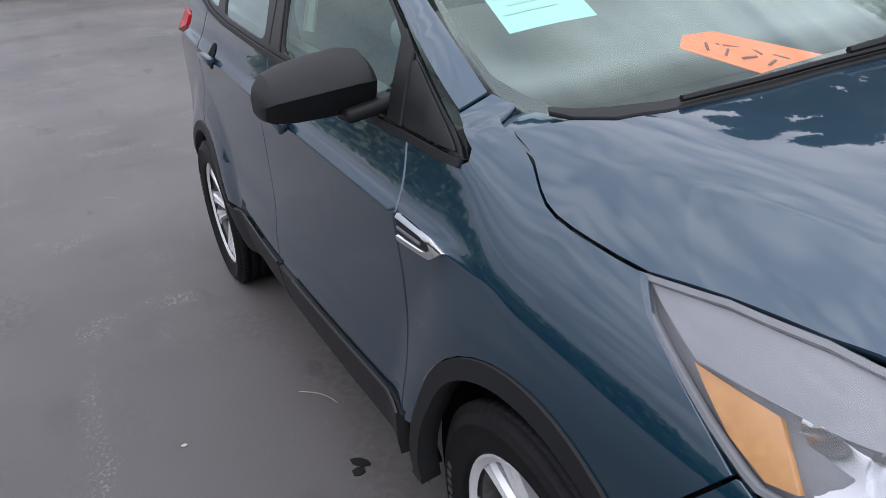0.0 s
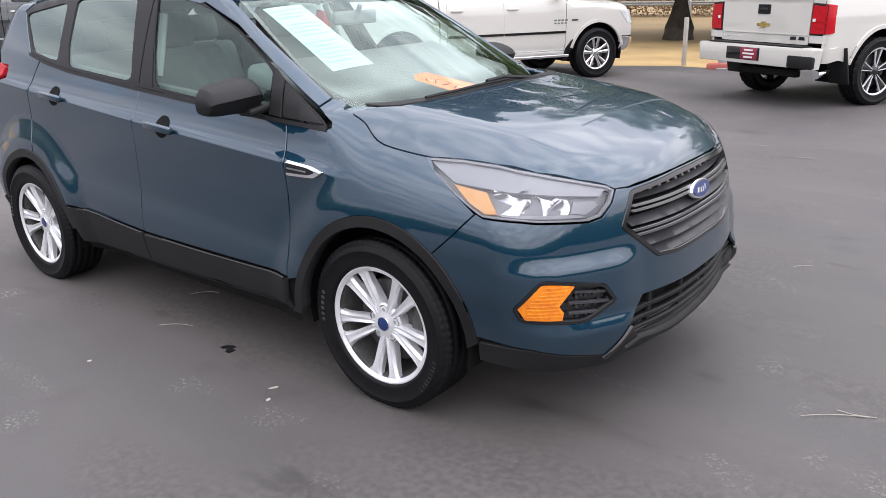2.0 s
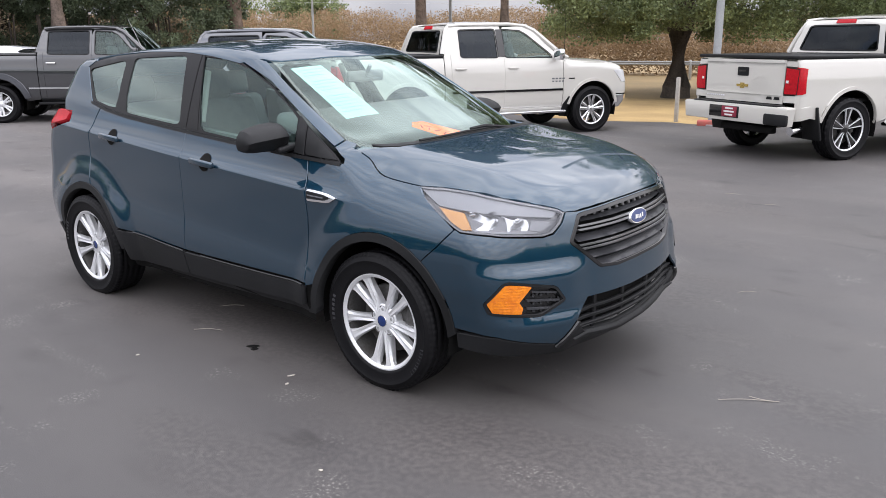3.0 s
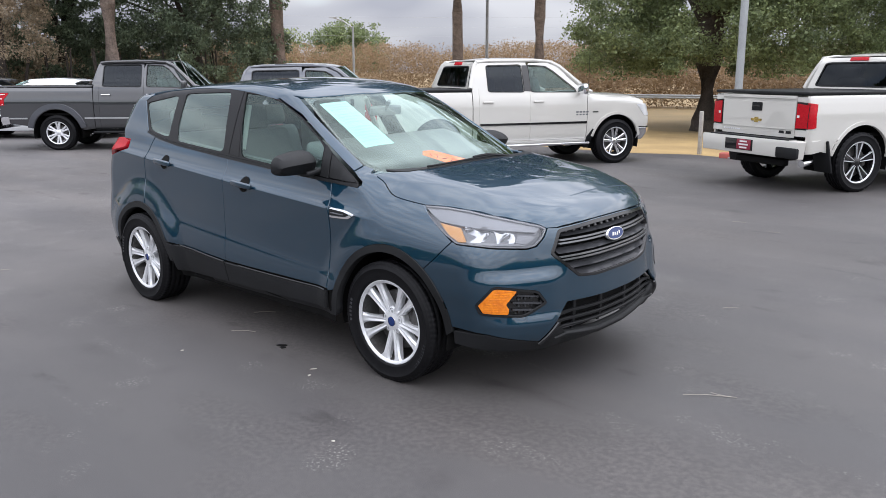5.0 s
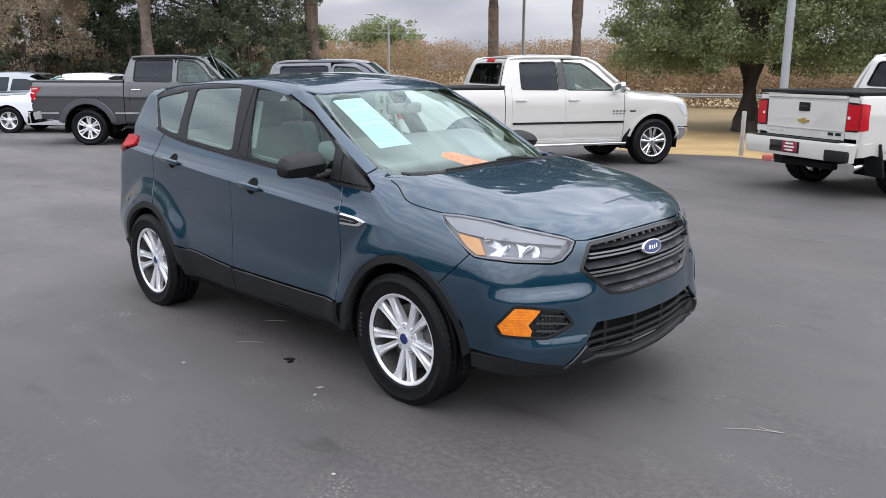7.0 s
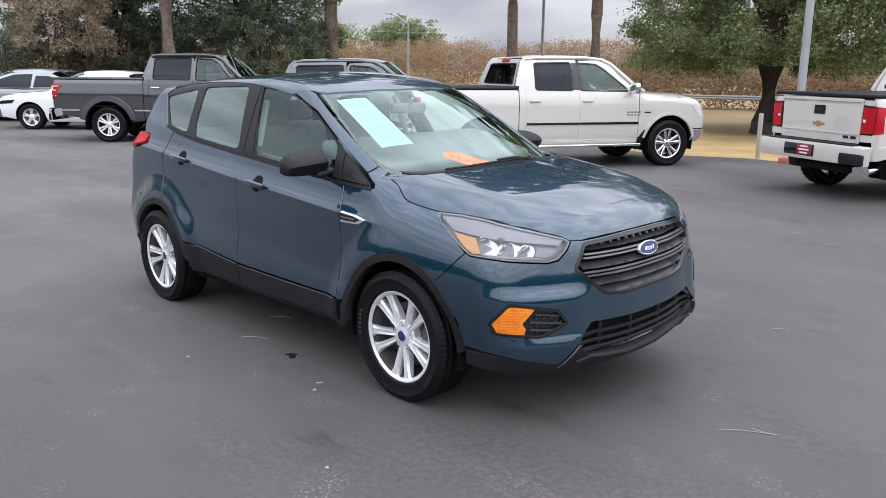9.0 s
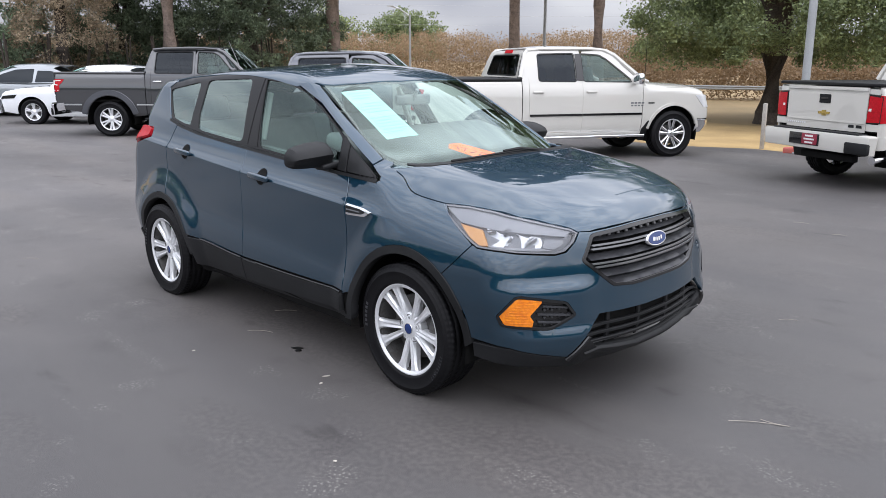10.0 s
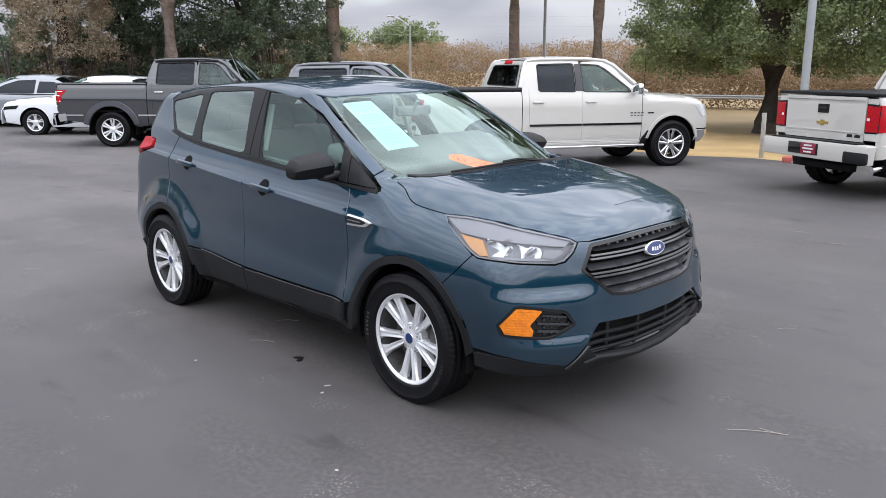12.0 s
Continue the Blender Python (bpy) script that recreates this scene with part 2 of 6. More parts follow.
def asphalt_material():
    m = bpy.data.materials.new("sealed_asphalt")
    m.use_nodes = True
    n, l = m.node_tree.nodes, m.node_tree.links
    p = n["Principled BSDF"]
    where = n.new("ShaderNodeTexCoord")

    def noise_at(scale, detail=4.0, stretch=None):
        t = n.new("ShaderNodeTexNoise")
        t.inputs["Scale"].default_value, t.inputs["Detail"].default_value = scale, detail
        if stretch:
            mp = n.new("ShaderNodeMapping")
            mp.inputs["Scale"].default_value, mp.inputs["Rotation"].default_value = stretch, (0, 0, .5)
            l.new(where.outputs["Object"], mp.inputs["Vector"])
            l.new(mp.outputs[0], t.inputs["Vector"])
        else:
            l.new(where.outputs["Object"], t.inputs["Vector"])
        return t.outputs["Fac"]

    def ramped(value, lo, hi, a, b):
        r = n.new("ShaderNodeValToRGB")
        r.color_ramp.elements[0].position, r.color_ramp.elements[1].position = lo, hi
        r.color_ramp.elements[0].color, r.color_ramp.elements[1].color = (*a, 1), (*b, 1)
        l.new(value, r.inputs["Fac"])
        return r.outputs["Color"]

    def blend(kind, fac, a, b):
        x = n.new("ShaderNodeMixRGB")
        x.blend_type = kind
        if isinstance(fac, float):
            x.inputs["Fac"].default_value = fac
        else:
            l.new(fac, x.inputs["Fac"])
        l.new(a, x.inputs["Color1"])
        l.new(b, x.inputs["Color2"])
        return x.outputs["Color"]

    base = ramped(noise_at(.35, 5.0), .35, .65, (.082, .078, .078), (.106, .100, .099))
    streak = ramped(noise_at(.55, 8.0, (.22, 1.3, 1.0)), .38, .68, (.88, .88, .89), (1.20, 1.17, 1.13))
    grit = ramped(noise_at(260.0, 2.0), .30, .70, (.72, .72, .72), (1.28, 1.28, 1.28))
    dark = ramped(noise_at(.22, 6.0), .44, .62, (1.05, 1.05, 1.05), (.84, .84, .85))
    stain = ramped(noise_at(2.4, 10.0), .60, .74, (1, 1, 1), (.80, .79, .80))
    worn_where = ramped(noise_at(2.1, 8.0), .59, .68, (0, 0, 0), (1, 1, 1))
    worn_grain = ramped(noise_at(70.0, 3.0), .55, .64, (0, 0, 0), (.68, .68, .68))
    pale = n.new("ShaderNodeRGB")
    pale.outputs[0].default_value = (.26, .25, .235, 1)
    c = blend("MULTIPLY", 1.0, base, streak)
    c = blend("MULTIPLY", 1.0, c, grit)
    c = blend("MULTIPLY", 1.0, c, dark)
    c = blend("MULTIPLY", 1.0, c, stain)
    c = blend("MIX", blend("MULTIPLY", 1.0, worn_where, worn_grain), c, pale.outputs[0])
    scuff = ramped(noise_at(1.7, 7.0, (.40, 2.6, 1.0)), .615, .69, (0, 0, 0), (.62, .62, .62))
    c = blend("MIX", blend("MULTIPLY", 1.0, scuff, worn_grain), c, pale.outputs[0])
    spots = ramped(noise_at(2.1, 4.0, (.55, 1.6, 1.0)), .655, .715, (1, 1, 1), (.66, .65, .65))
    c = blend("MULTIPLY", 1.0, c, spots)
    # colour multiplied by a ramp along x, from 1.22 at -9 to .76 at 2.5
    tone_by_x = n.new("ShaderNodeMapRange")
    tone_by_x.inputs["From Min"].default_value, tone_by_x.inputs["From Max"].default_value = -9.0, 2.5
    tone_by_x.inputs["To Min"].default_value, tone_by_x.inputs["To Max"].default_value = 1.22, .76
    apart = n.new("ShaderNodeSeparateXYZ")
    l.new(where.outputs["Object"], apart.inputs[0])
    l.new(apart.outputs["X"], tone_by_x.inputs["Value"])
    c = blend("MULTIPLY", 1.0, c, tone_by_x.outputs[0])
    oil = ramped(noise_at(1.1, 5.0, (.55, 1.5, 1.0)), .64, .74, (1, 1, 1), (.76, .75, .75))
    c = blend("MULTIPLY", 1.0, c, oil)
    mottle = ramped(noise_at(34.0, 6.0), .40, .62, (.74, .73, .73), (1.17, 1.15, 1.12))
    rough_where = ramped(noise_at(.62, 6.0, (.7, 1.5, 1.0)), .50, .60, (0, 0, 0), (.75, .75, .75))
    c = blend("MIX", rough_where, c, blend("MULTIPLY", 1.0, c, mottle))
    l.new(c, p.inputs["Base Color"])
    rr = n.new("ShaderNodeMapRange")
    rr.inputs["To Min"].default_value, rr.inputs["To Max"].default_value = .50, .68
    l.new(noise_at(.9, 5.0), rr.inputs["Value"])
    l.new(rr.outputs[0], p.inputs["Roughness"])
    relief = n.new("ShaderNodeBump")
    relief.inputs["Strength"].default_value, relief.inputs["Distance"].default_value = .35, .003
    l.new(noise_at(190.0, 3.0), relief.inputs["Height"])
    l.new(relief.outputs["Normal"], p.inputs["Normal"])
    return m


ASPHALT = asphalt_material()
FAR_LEAF = leaf("far_leaf", (.26, .30, .12), (.16, .20, .085))
RUST_LEAF = leaf("rust_leaf", (.45, .365, .255), (.32, .25, .17), .35)
BROWN_LEAF = leaf("dry_shrub", (.34, .24, .14), (.25, .17, .095), .22)
PINE_LEAF = leaf("pine_needle", (.085, .110, .050), (.06, .08, .038))
DEEP_LEAF = leaf("deep_oak_leaf", (.185, .235, .145), (.080, .105, .065), .5)
DARK_LEAF = leaf("dark_oak_leaf", (.32, .40, .26), (.145, .19, .125), .6)
OAK_LEAF = leaf("oak_leaf", (.24, .29, .13), (.10, .13, .06), .42)
FIELD = surface("dry_grass", (.33, .225, .105), (.18, .135, .065), .35, 0.95, bump=.8, fine=26, spread=.18)


from mathutils.geometry import delaunay_2d_cdt


# ---- shapes ----
def thing(name, label, category, m=None, group="", kind=""):
    ob = new(name)
    ob.empty_display_size = .1
    if m is not None:
        ob.matrix_basis = m
    return tagged(ob, label, category, group, kind)


def mesh_object(name, verts, faces, material, parent=None, label="", normals=None, smooth=True):
    data = bpy.data.meshes.new(name)
    data.from_pydata([tuple(map(float, v)) for v in verts], [], [tuple(map(int, q)) for q in faces])
    data.materials.append(material)
    if smooth:
        data.polygons.foreach_set("use_smooth", [True] * len(data.polygons))
    data.update()
    if normals is not None:
        data.normals_split_custom_set_from_vertices([tuple(map(float, v)) for v in normals])
    ob = new(name, data)
    ob.parent = parent
    if label:
        ob["label"] = label
    return ob


def part(name, bm, material, parent=None, label="", smooth=True, sharp=35):
    data = bpy.data.meshes.new(name)
    bmesh.ops.recalc_face_normals(bm, faces=bm.faces)
    for e in bm.edges:
        e.smooth = len(e.link_faces) < 2 or e.calc_face_angle(0) < radians(sharp)
    for q in bm.faces:
        q.smooth = smooth
    bm.to_mesh(data)
    bm.free()
    data.materials.append(material)
    ob = new(name, data)
    ob.parent = parent
    if label:
        ob["label"] = label
    return ob


def box(bm, size, m=None, bevel=0.0, segments=2):
    made = bmesh.ops.create_cube(bm, size=1, matrix=(m or Matrix()) @ Matrix.Diagonal((*size, 1)))["verts"]
    if bevel:
        edges = {e for v in made for e in v.link_edges}
        bmesh.ops.bevel(bm, geom=list(edges), offset=bevel, segments=segments, affect="EDGES", profile=.5)
    return bm


def prism(bm, outline, thick, m=None, bevel=0.0):
    """A flat outline (x, y) pushed out to a thickness along z."""
    old = set(bm.verts)
    face = bm.faces.new([bm.verts.new((x, y, 0)) for x, y in outline])
    made = bmesh.ops.extrude_face_region(bm, geom=[face])["geom"]
    top = [g for g in made if isinstance(g, bmesh.types.BMVert)]
    bmesh.ops.translate(bm, verts=top, vec=(0, 0, thick))
    if bevel:
        rim = {e for v in top for e in v.link_edges if e.other_vert(v) in top}
        bmesh.ops.bevel(bm, geom=list(rim), offset=bevel, segments=2, affect="EDGES", profile=.5)
    if m is not None:
        bmesh.ops.transform(bm, matrix=m, verts=[v for v in bm.verts if v not in old])
    return bm


def tube(bm, points, radius, sides=8):
    """A round rod along points; radius is one number or one a point."""
    points = [Vector(p) for p in points]
    radii = radius if isinstance(radius, (list, tuple)) else [radius] * len(points)
    rings = []
    for i, p in enumerate(points):
        way = (points[min(i + 1, len(points) - 1)] - points[max(i - 1, 0)]).normalized()
        turn = way.to_track_quat("Z", "Y").to_matrix()
        rings.append([bm.verts.new(p + turn @ Vector((math.cos(a) * radii[i], math.sin(a) * radii[i], 0)))
                      for a in (2 * math.pi * k / sides for k in range(sides))])
    for a, b in zip(rings, rings[1:]):
        for k in range(sides):
            bm.faces.new((a[k], a[(k + 1) % sides], b[(k + 1) % sides], b[k]))
    bm.faces.new(rings[0][::-1])
    bm.faces.new(rings[-1])
    return bm


def lathe(bm, profile, sides=64, m=None):
    """A profile of (radius, depth) turned round the y axis."""
    rings = []
    for r, d in profile:
        if r < 1e-6:
            rings.append([bm.verts.new((0, d, 0))])
        else:
            rings.append([bm.verts.new((r * math.cos(a), d, r * math.sin(a))) for a in (2 * math.pi * k / sides for k in range(sides))])
    for a, b in zip(rings, rings[1:]):
        for k in range(sides):
            j = (k + 1) % sides
            if len(a) == 1:
                bm.faces.new((a[0], b[k], b[j]))
            elif len(b) == 1:
                bm.faces.new((a[k], a[j], b[0]))
            else:
                bm.faces.new((a[k], a[j], b[j], b[k]))
    if m is not None:
        bmesh.ops.transform(bm, matrix=m, verts=bm.verts)
    return bm


def within(points, outline):
    """Which points lie inside an outline."""
    p, q = np.asarray(points, float), np.asarray(outline, float)
    a, b = q, np.roll(q, -1, 0)
    inside = np.zeros(len(p), bool)
    for (x0, y0), (x1, y1) in zip(a, b):
        if y0 != y1:
            cross = ((y0 > p[:, 1]) != (y1 > p[:, 1])) & (p[:, 0] < (x1 - x0) * (p[:, 1] - y0) / (y1 - y0) + x0)
            inside ^= cross
    return inside


def rounded(outline, steps=4, cut=.3):
    """Corners of an outline cut round (the points stay few)."""
    pts = [Vector(p) for p in outline]
    out = []
    for i, p in enumerate(pts):
        a, b = pts[i - 1], pts[(i + 1) % len(pts)]
        p0, p1 = p.lerp(a, cut * .5), p.lerp(b, cut * .5)
        out += [tuple(p0.lerp(p, k / steps).lerp(p.lerp(p1, k / steps), k / steps)) for k in range(steps + 1)]
    return out


def shrunk(outline, gap):
    """An outline drawn in by gap on every side."""
    q = np.asarray(outline, float)
    area = np.sum(q[:, 0] * np.roll(q[:, 1], -1) - np.roll(q[:, 0], -1) * q[:, 1])
    e = np.roll(q, -1, 0) - q
    e /= np.maximum(np.linalg.norm(e, axis=1, keepdims=True), 1e-9)
    n = np.stack([-e[:, 1], e[:, 0]], 1) * np.sign(area)
    m = n + np.roll(n, 1, 0)
    m /= np.maximum((m * m).sum(1, keepdims=True), .5) / 2
    return q + gap * m


def dense(outline, step):
    out = []
    for a, b in zip(outline, np.roll(outline, -1, 0)):
        k = max(1, int(np.ceil(np.linalg.norm(b - a) / step)))
        out += [a + (b - a) * i / k for i in range(k)]
    return np.array(out)


def rays(view, uv, hand):
    """Starts and ways of rays that meet a body; hand -1 is its right side, +1 its left."""
    u, v = uv.T
    o = np.zeros(len(u))
    if view == "side":
        return np.stack([u, o + hand * 1.4, v], 1), np.stack([o, o - hand, o], 1)
    if view == "top":
        return np.stack([u, v * -hand, o + 2.3], 1), np.stack([o, o, o - 1], 1)
    if view == "rear":
        return np.stack([o - 3.6, u * -hand, v], 1), np.stack([o + 1, o, o], 1)
    if view == "ahead":
        return np.stack([o + 4.6, u * -hand, v], 1), np.stack([o - 1, o, o], 1)
    c, s = np.cos(u), np.sin(u) * -hand
    return np.stack([1.2 + 1.8 * c, 1.8 * s, v], 1), np.stack([-c, -s, o], 1)


def largest(tri, n):
    """Which triangles belong to the largest connected piece."""
    root = np.arange(n)
    while True:
        low = root[tri].min(1)
        after = root.copy()
        for k in range(3):
            np.minimum.at(after, tri[:, k], low)
        if (after == root).all():
            break
        root = after
    mark = root[tri[:, 0]]
    names, counts = np.unique(mark, return_counts=True)
    return mark == names[counts.argmax()]


def panel(name, field, view, outline, material, parent, holes=(), out=0.0, depth=.014, gap=.0025, res=.035, hand=-1, label="", reach=3.0, lean=0.0):
    """A sheet that lies on a body's surface inside an outline drawn in one view, with an edge turned inwards."""
    rim = dense(shrunk(outline, gap), res)
    inner = [dense(shrunk(h, -gap), res) for h in holes]
    lo, hi = rim.min(0), rim.max(0)
    grid = np.stack(np.meshgrid(np.arange(lo[0] + res / 2, hi[0], res), np.arange(lo[1] + res / 2, hi[1], res)), -1).reshape(-1, 2)
    if view == "side" and field is body_field:
        # rows of the net follow the crease and crowd together at it
        steps = np.arange(-1.0, 1.0, res)
        steps = np.r_[steps[np.abs(steps) > .045], (-.036, -.026, -.018, -.012, -.006, 0, .006, .012, .019, .028, .038)]
        us, vs = np.meshgrid(np.arange(lo[0] + res / 2, hi[0], res), steps)
        grid = np.stack([us, vs + crease(us)], -1).reshape(-1, 2)
        grid = grid[(grid[:, 1] > lo[1]) & (grid[:, 1] < hi[1])]
    if name == "hood":
        # rows of the net follow the two creases
        steps = np.arange(-.8, .5, res)
        steps = np.r_[steps[np.abs(steps) > .03], (-.024, -.012, -.006, 0, .006, .012, .024)]
        us, vs = np.meshgrid(np.arange(lo[0] + res / 2, hi[0], res), steps)
        grid = np.stack([us, hood_crease(us) + vs], -1).reshape(-1, 2)
        grid = grid[grid[:, 1] > .012]
        grid = np.r_[grid, grid * (1, -1)]
    keep = within(grid, shrunk(rim, res * .45))
    for h in inner:
        keep &= ~within(grid, shrunk(h, -res * .45))
    verts, edges, n = [*rim], [(i, (i + 1) % len(rim)) for i in range(len(rim))], len(rim)
    for h in inner:
        verts += [*h]
        edges += [(n + i, n + (i + 1) % len(h)) for i in range(len(h))]
        n += len(h)
    verts += [*grid[keep]]
    made, made_edges, made_faces, *_ = delaunay_2d_cdt([Vector(v) for v in verts], edges, [], 0, 1e-6)
    uv = np.array([tuple(v) for v in made])
    tri = np.array([f for f in made_faces if len(f) == 3])
    middle = uv[tri].mean(1)
    ok = within(middle, rim)
    for h in inner:
        ok &= ~within(middle, h)
    tri = tri[ok]
    start, way = rays(view, uv, hand)
    pts, found = cast(field, start, way, reach)
    tri = tri[found[tri].all(1)]
    tri = tri[largest(tri, len(uv))]
    nor = slope(field, pts)
    pts = pts + nor * (out + lean * (uv[:, 1] - rim[:, 1].mean()))[:, None]
    a, b, c = pts[tri[:, 0]], pts[tri[:, 1]], pts[tri[:, 2]]
    flip = (np.cross(b - a, c - a) * nor[tri].mean(1)).sum(1) < 0
    tri[flip] = tri[flip][:, ::-1]
    # the turned-in edge
    seen = {}
    for f in tri:
        for i in range(3):
            e = (f[i], f[(i + 1) % 3])
            seen[e] = True
    loose = [e for e in seen if (e[1], e[0]) not in seen]
    allv, alln, faces = [*pts], [*nor], [tuple(f) for f in tri]
    if depth:
        for i, j in loose:
            side = np.cross(pts[j] - pts[i], nor[i])
            side /= max(np.linalg.norm(side), 1e-9)
            k = len(allv)
            allv += [pts[i], pts[j], pts[j] - nor[j] * depth, pts[i] - nor[i] * depth]
            alln += [(nor[i] + side) / 1.4142, (nor[j] + side) / 1.4142, side, side]
            faces.append((k + 1, k, k + 3, k + 2))
    return mesh_object(name, allv, faces, material, parent, label, None if lean else alln)


def curve(*pts):
    """A smooth monotone curve through (x, value) knots."""
    xs, ys = np.array(pts, float).T
    h, d = np.diff(xs), np.diff(ys) / np.diff(xs)
    m = np.zeros(len(xs))
    m[0], m[-1] = d[0], d[-1]
    for i in range(1, len(xs) - 1):
        if d[i - 1] * d[i] > 0:
            w1, w2 = 2 * h[i] + h[i - 1], h[i] + 2 * h[i - 1]
            m[i] = (w1 + w2) / (w1 / d[i - 1] + w2 / d[i])

    def value(x):
        x = np.asarray(x, float)
        i = np.clip(np.searchsorted(xs, x) - 1, 0, len(h) - 1)
        u = np.clip((x - xs[i]) / h[i], 0, 1)
        v = ((1 + 2 * u) * (1 - u) ** 2 * ys[i] + u * (1 - u) ** 2 * h[i] * m[i]
             + u * u * (3 - 2 * u) * ys[i + 1] + u * u * (u - 1) * h[i] * m[i + 1])
        return v + np.where(x < xs[0], (x - xs[0]) * m[0], 0) + np.where(x > xs[-1], (x - xs[-1]) * m[-1], 0)
    return value


def smooth_max(a, b, r):
    k = np.maximum(r - np.abs(a - b), 0) / r
    return np.maximum(a, b) + k * k * r / 4


# ---- body of the small SUV: x ahead, z up, half width as |y| ----
SECTION = curve((-.95, .79), (-.80, .842), (-.72, .872), (-.62, .893), (-.54, .902), (-.48, .899), (-.42, .892), (-.36, .882), (-.30, .878), (-.22, .8758), (-.10, .8738), (-.012, .8735),
                (.006, .864), (.03, .848), (.08, .826), (.14, .806), (.30, .738), (.50, .638), (.66, .54))
FRONT = curve((.2, .86), (.3, .873), (.5, .899), (.60, .911), (.69, .910), (.78, .897), (.86, .874), (.94, .846), (1.02, .812), (1.10, .768), (1.25, .67))
TAPER = curve((-2.4, .88), (-1.9, .93), (-1.3, .965), (-.9, .978), (-.3, .995), (.3, 1.0), (.8, 1.0), (1.3, .998), (1.7, .975), (2.1, .93), (2.4, .88))
HOOD = curve((.9, 1.185), (1.2, 1.160), (1.5, 1.120), (1.8, 1.065), (2.0, 1.015), (2.12, .972), (2.2, .925), (2.4, .7))
CABIN = curve((-2.45, .60), (-2.27, .96), (-2.10, 1.22), (-1.96, 1.44), (-1.86, 1.535), (-1.5, 1.600), (-1.0, 1.647), (-.6, 1.666), (-.2, 1.669), (.1, 1.652),
              (.30, 1.622), (.42, 1.585), (.53, 1.536), (.75, 1.424), (1.0, 1.292), (1.3, 1.13), (1.7, .91))
NOSE = curve((.10, 2.0), (.20, 2.14), (.28, 2.222), (.38, 2.266), (.48, 2.272), (.58, 2.264), (.70, 2.252), (.80, 2.232), (.90, 2.20), (.97, 2.14), (1.05, 1.98))
TAIL = curve((.1, -2.1), (.3, -2.24), (.5, -2.27), (.75, -2.23), (1.0, -2.19), (1.12, -2.13), (1.27, -2.00), (1.48, -1.86), (1.62, -1.76))


def crease(x):
    return .917 + (1.09 - x) * .0845


def ease(u):
    u = np.clip(u, 0, 1)
    return u * u * (3 - 2 * u)


def hood_crease(x):
    return .70 - .22 * (x - 1.2)


def hood_ridge(x, y):
    """The raised middle of the hood falls away from a crisp line on each side."""
    u = np.clip((y - hood_crease(x)) / .17, -1, 1)
    u = np.where(u < .04, np.maximum(u + .04, 0) ** 2 / .16, u)
    return .011 * (1 - u * (2 - u))


def body_field(x, y, z):
    y = np.abs(y)
    # the flanks swell round the wheels
    near = np.minimum(np.hypot(x - 1.345, z - .335) + .03, np.hypot(x + 1.345, z - .335))
    swell = .030 * (1 - ease((near - .47) / .17))
    ahead, wing = ease((x - .95) / .40), ease((x - .98) / .30)
    side = y - (SECTION(z - crease(x)) * TAPER(x) + swell) * (1 - wing) - FRONT(z) * TAPER(x) * wing
    hood = HOOD(x + .16 * y * y) - .06 * y * y - .05 * y ** 4 + .018 * ahead + hood_ridge(x, y) - .018 * ease((.70 - y) / .45) * ease((2.05 - x) / .85)
    cabin = CABIN(x + .34 * y * y) - .11 * y * y
    top = z - np.maximum(hood, cabin)
    # ledges in the bumper corners
    ledge = ease((y - .40) / .16) * (.020 * ease((.705 - z) / .07) + .016 * ease((.480 - z) / .05))
    front = x - (NOSE(z) - .44 * y ** 2.6) - ledge
    rear = TAIL(z) + .42 * y ** 2.6 - x
    f = smooth_max(side, top, .035 + .195 * ahead)
    f = smooth_max(f, front, .10)
    return smooth_max(f, rear, .12)


def screen_field(x, y, z):
    y = np.abs(y)
    return z - (CABIN(x + .34 * y * y) - .11 * y * y)


def slope(field, p, e=.002):
    g = np.stack([field(*(p + e * d).T) - field(*(p - e * d).T) for d in np.eye(3)], 1)
    return g / np.linalg.norm(g, axis=1, keepdims=True)


def cast(field, start, way, reach, steps=90):
    """Points where rays from start along way first enter the field."""
    start, way = np.asarray(start, float), np.asarray(way, float)
    lo, hi, found = np.zeros(len(start)), np.full(len(start), np.nan), np.zeros(len(start), bool)
    for s in np.linspace(0, reach, steps + 1)[1:]:
        inside = (field(*(start + s * way).T) < 0) & ~found
        hi[inside], found = s, found | inside
        lo[~found] = s
    hi = np.where(found, hi, lo)
    for _ in range(22):
        mid = (lo + hi) / 2
        inside = field(*(start + mid[:, None] * way).T) < 0
        hi, lo = np.where(inside, mid, hi), np.where(inside, lo, mid)
    return start + ((lo + hi) / 2)[:, None] * way, found


def arc(cx, cz, r, a0, a1, n=14):
    return [(cx + r * math.cos(radians(a0 + (a1 - a0) * k / n)), cz + r * math.sin(radians(a0 + (a1 - a0) * k / n))) for k in range(n + 1)]




# ---- the blue SUV ----
suv = thing("suv", "dark teal-blue compact SUV with black cladding parked on asphalt", "car", pose(0, 0, 0))
F = body_field
HUB, R_IN, R_OUT = .335, .396, .441
ARCH_X, ARCH_Z, ARCH_IN, ARCH_OUT = 1.359, .350, .388, .432
REAR_AXLE, FRONT_AXLE = -1.345, 1.345

HEADLIGHT = [(-1.168, .998), (-1.005, .998), (-.869, .988), (-.742, .966), (-.613, .937), (-.518, .911), (-.489, .893), (-.516, .853), (-.559, .817), (-.603, .809),
             (-.709, .819), (-.774, .824), (-.825, .831), (-.880, .835), (-.938, .837), (-.956, .846), (-1.002, .875), (-1.061, .915), (-1.128, .958)]
RECESS = rounded([(-.853, .535), (-.780, .626), (-.755, .633), (-.565, .594), (-.522, .526), (-.633, .467), (-.835, .488)])
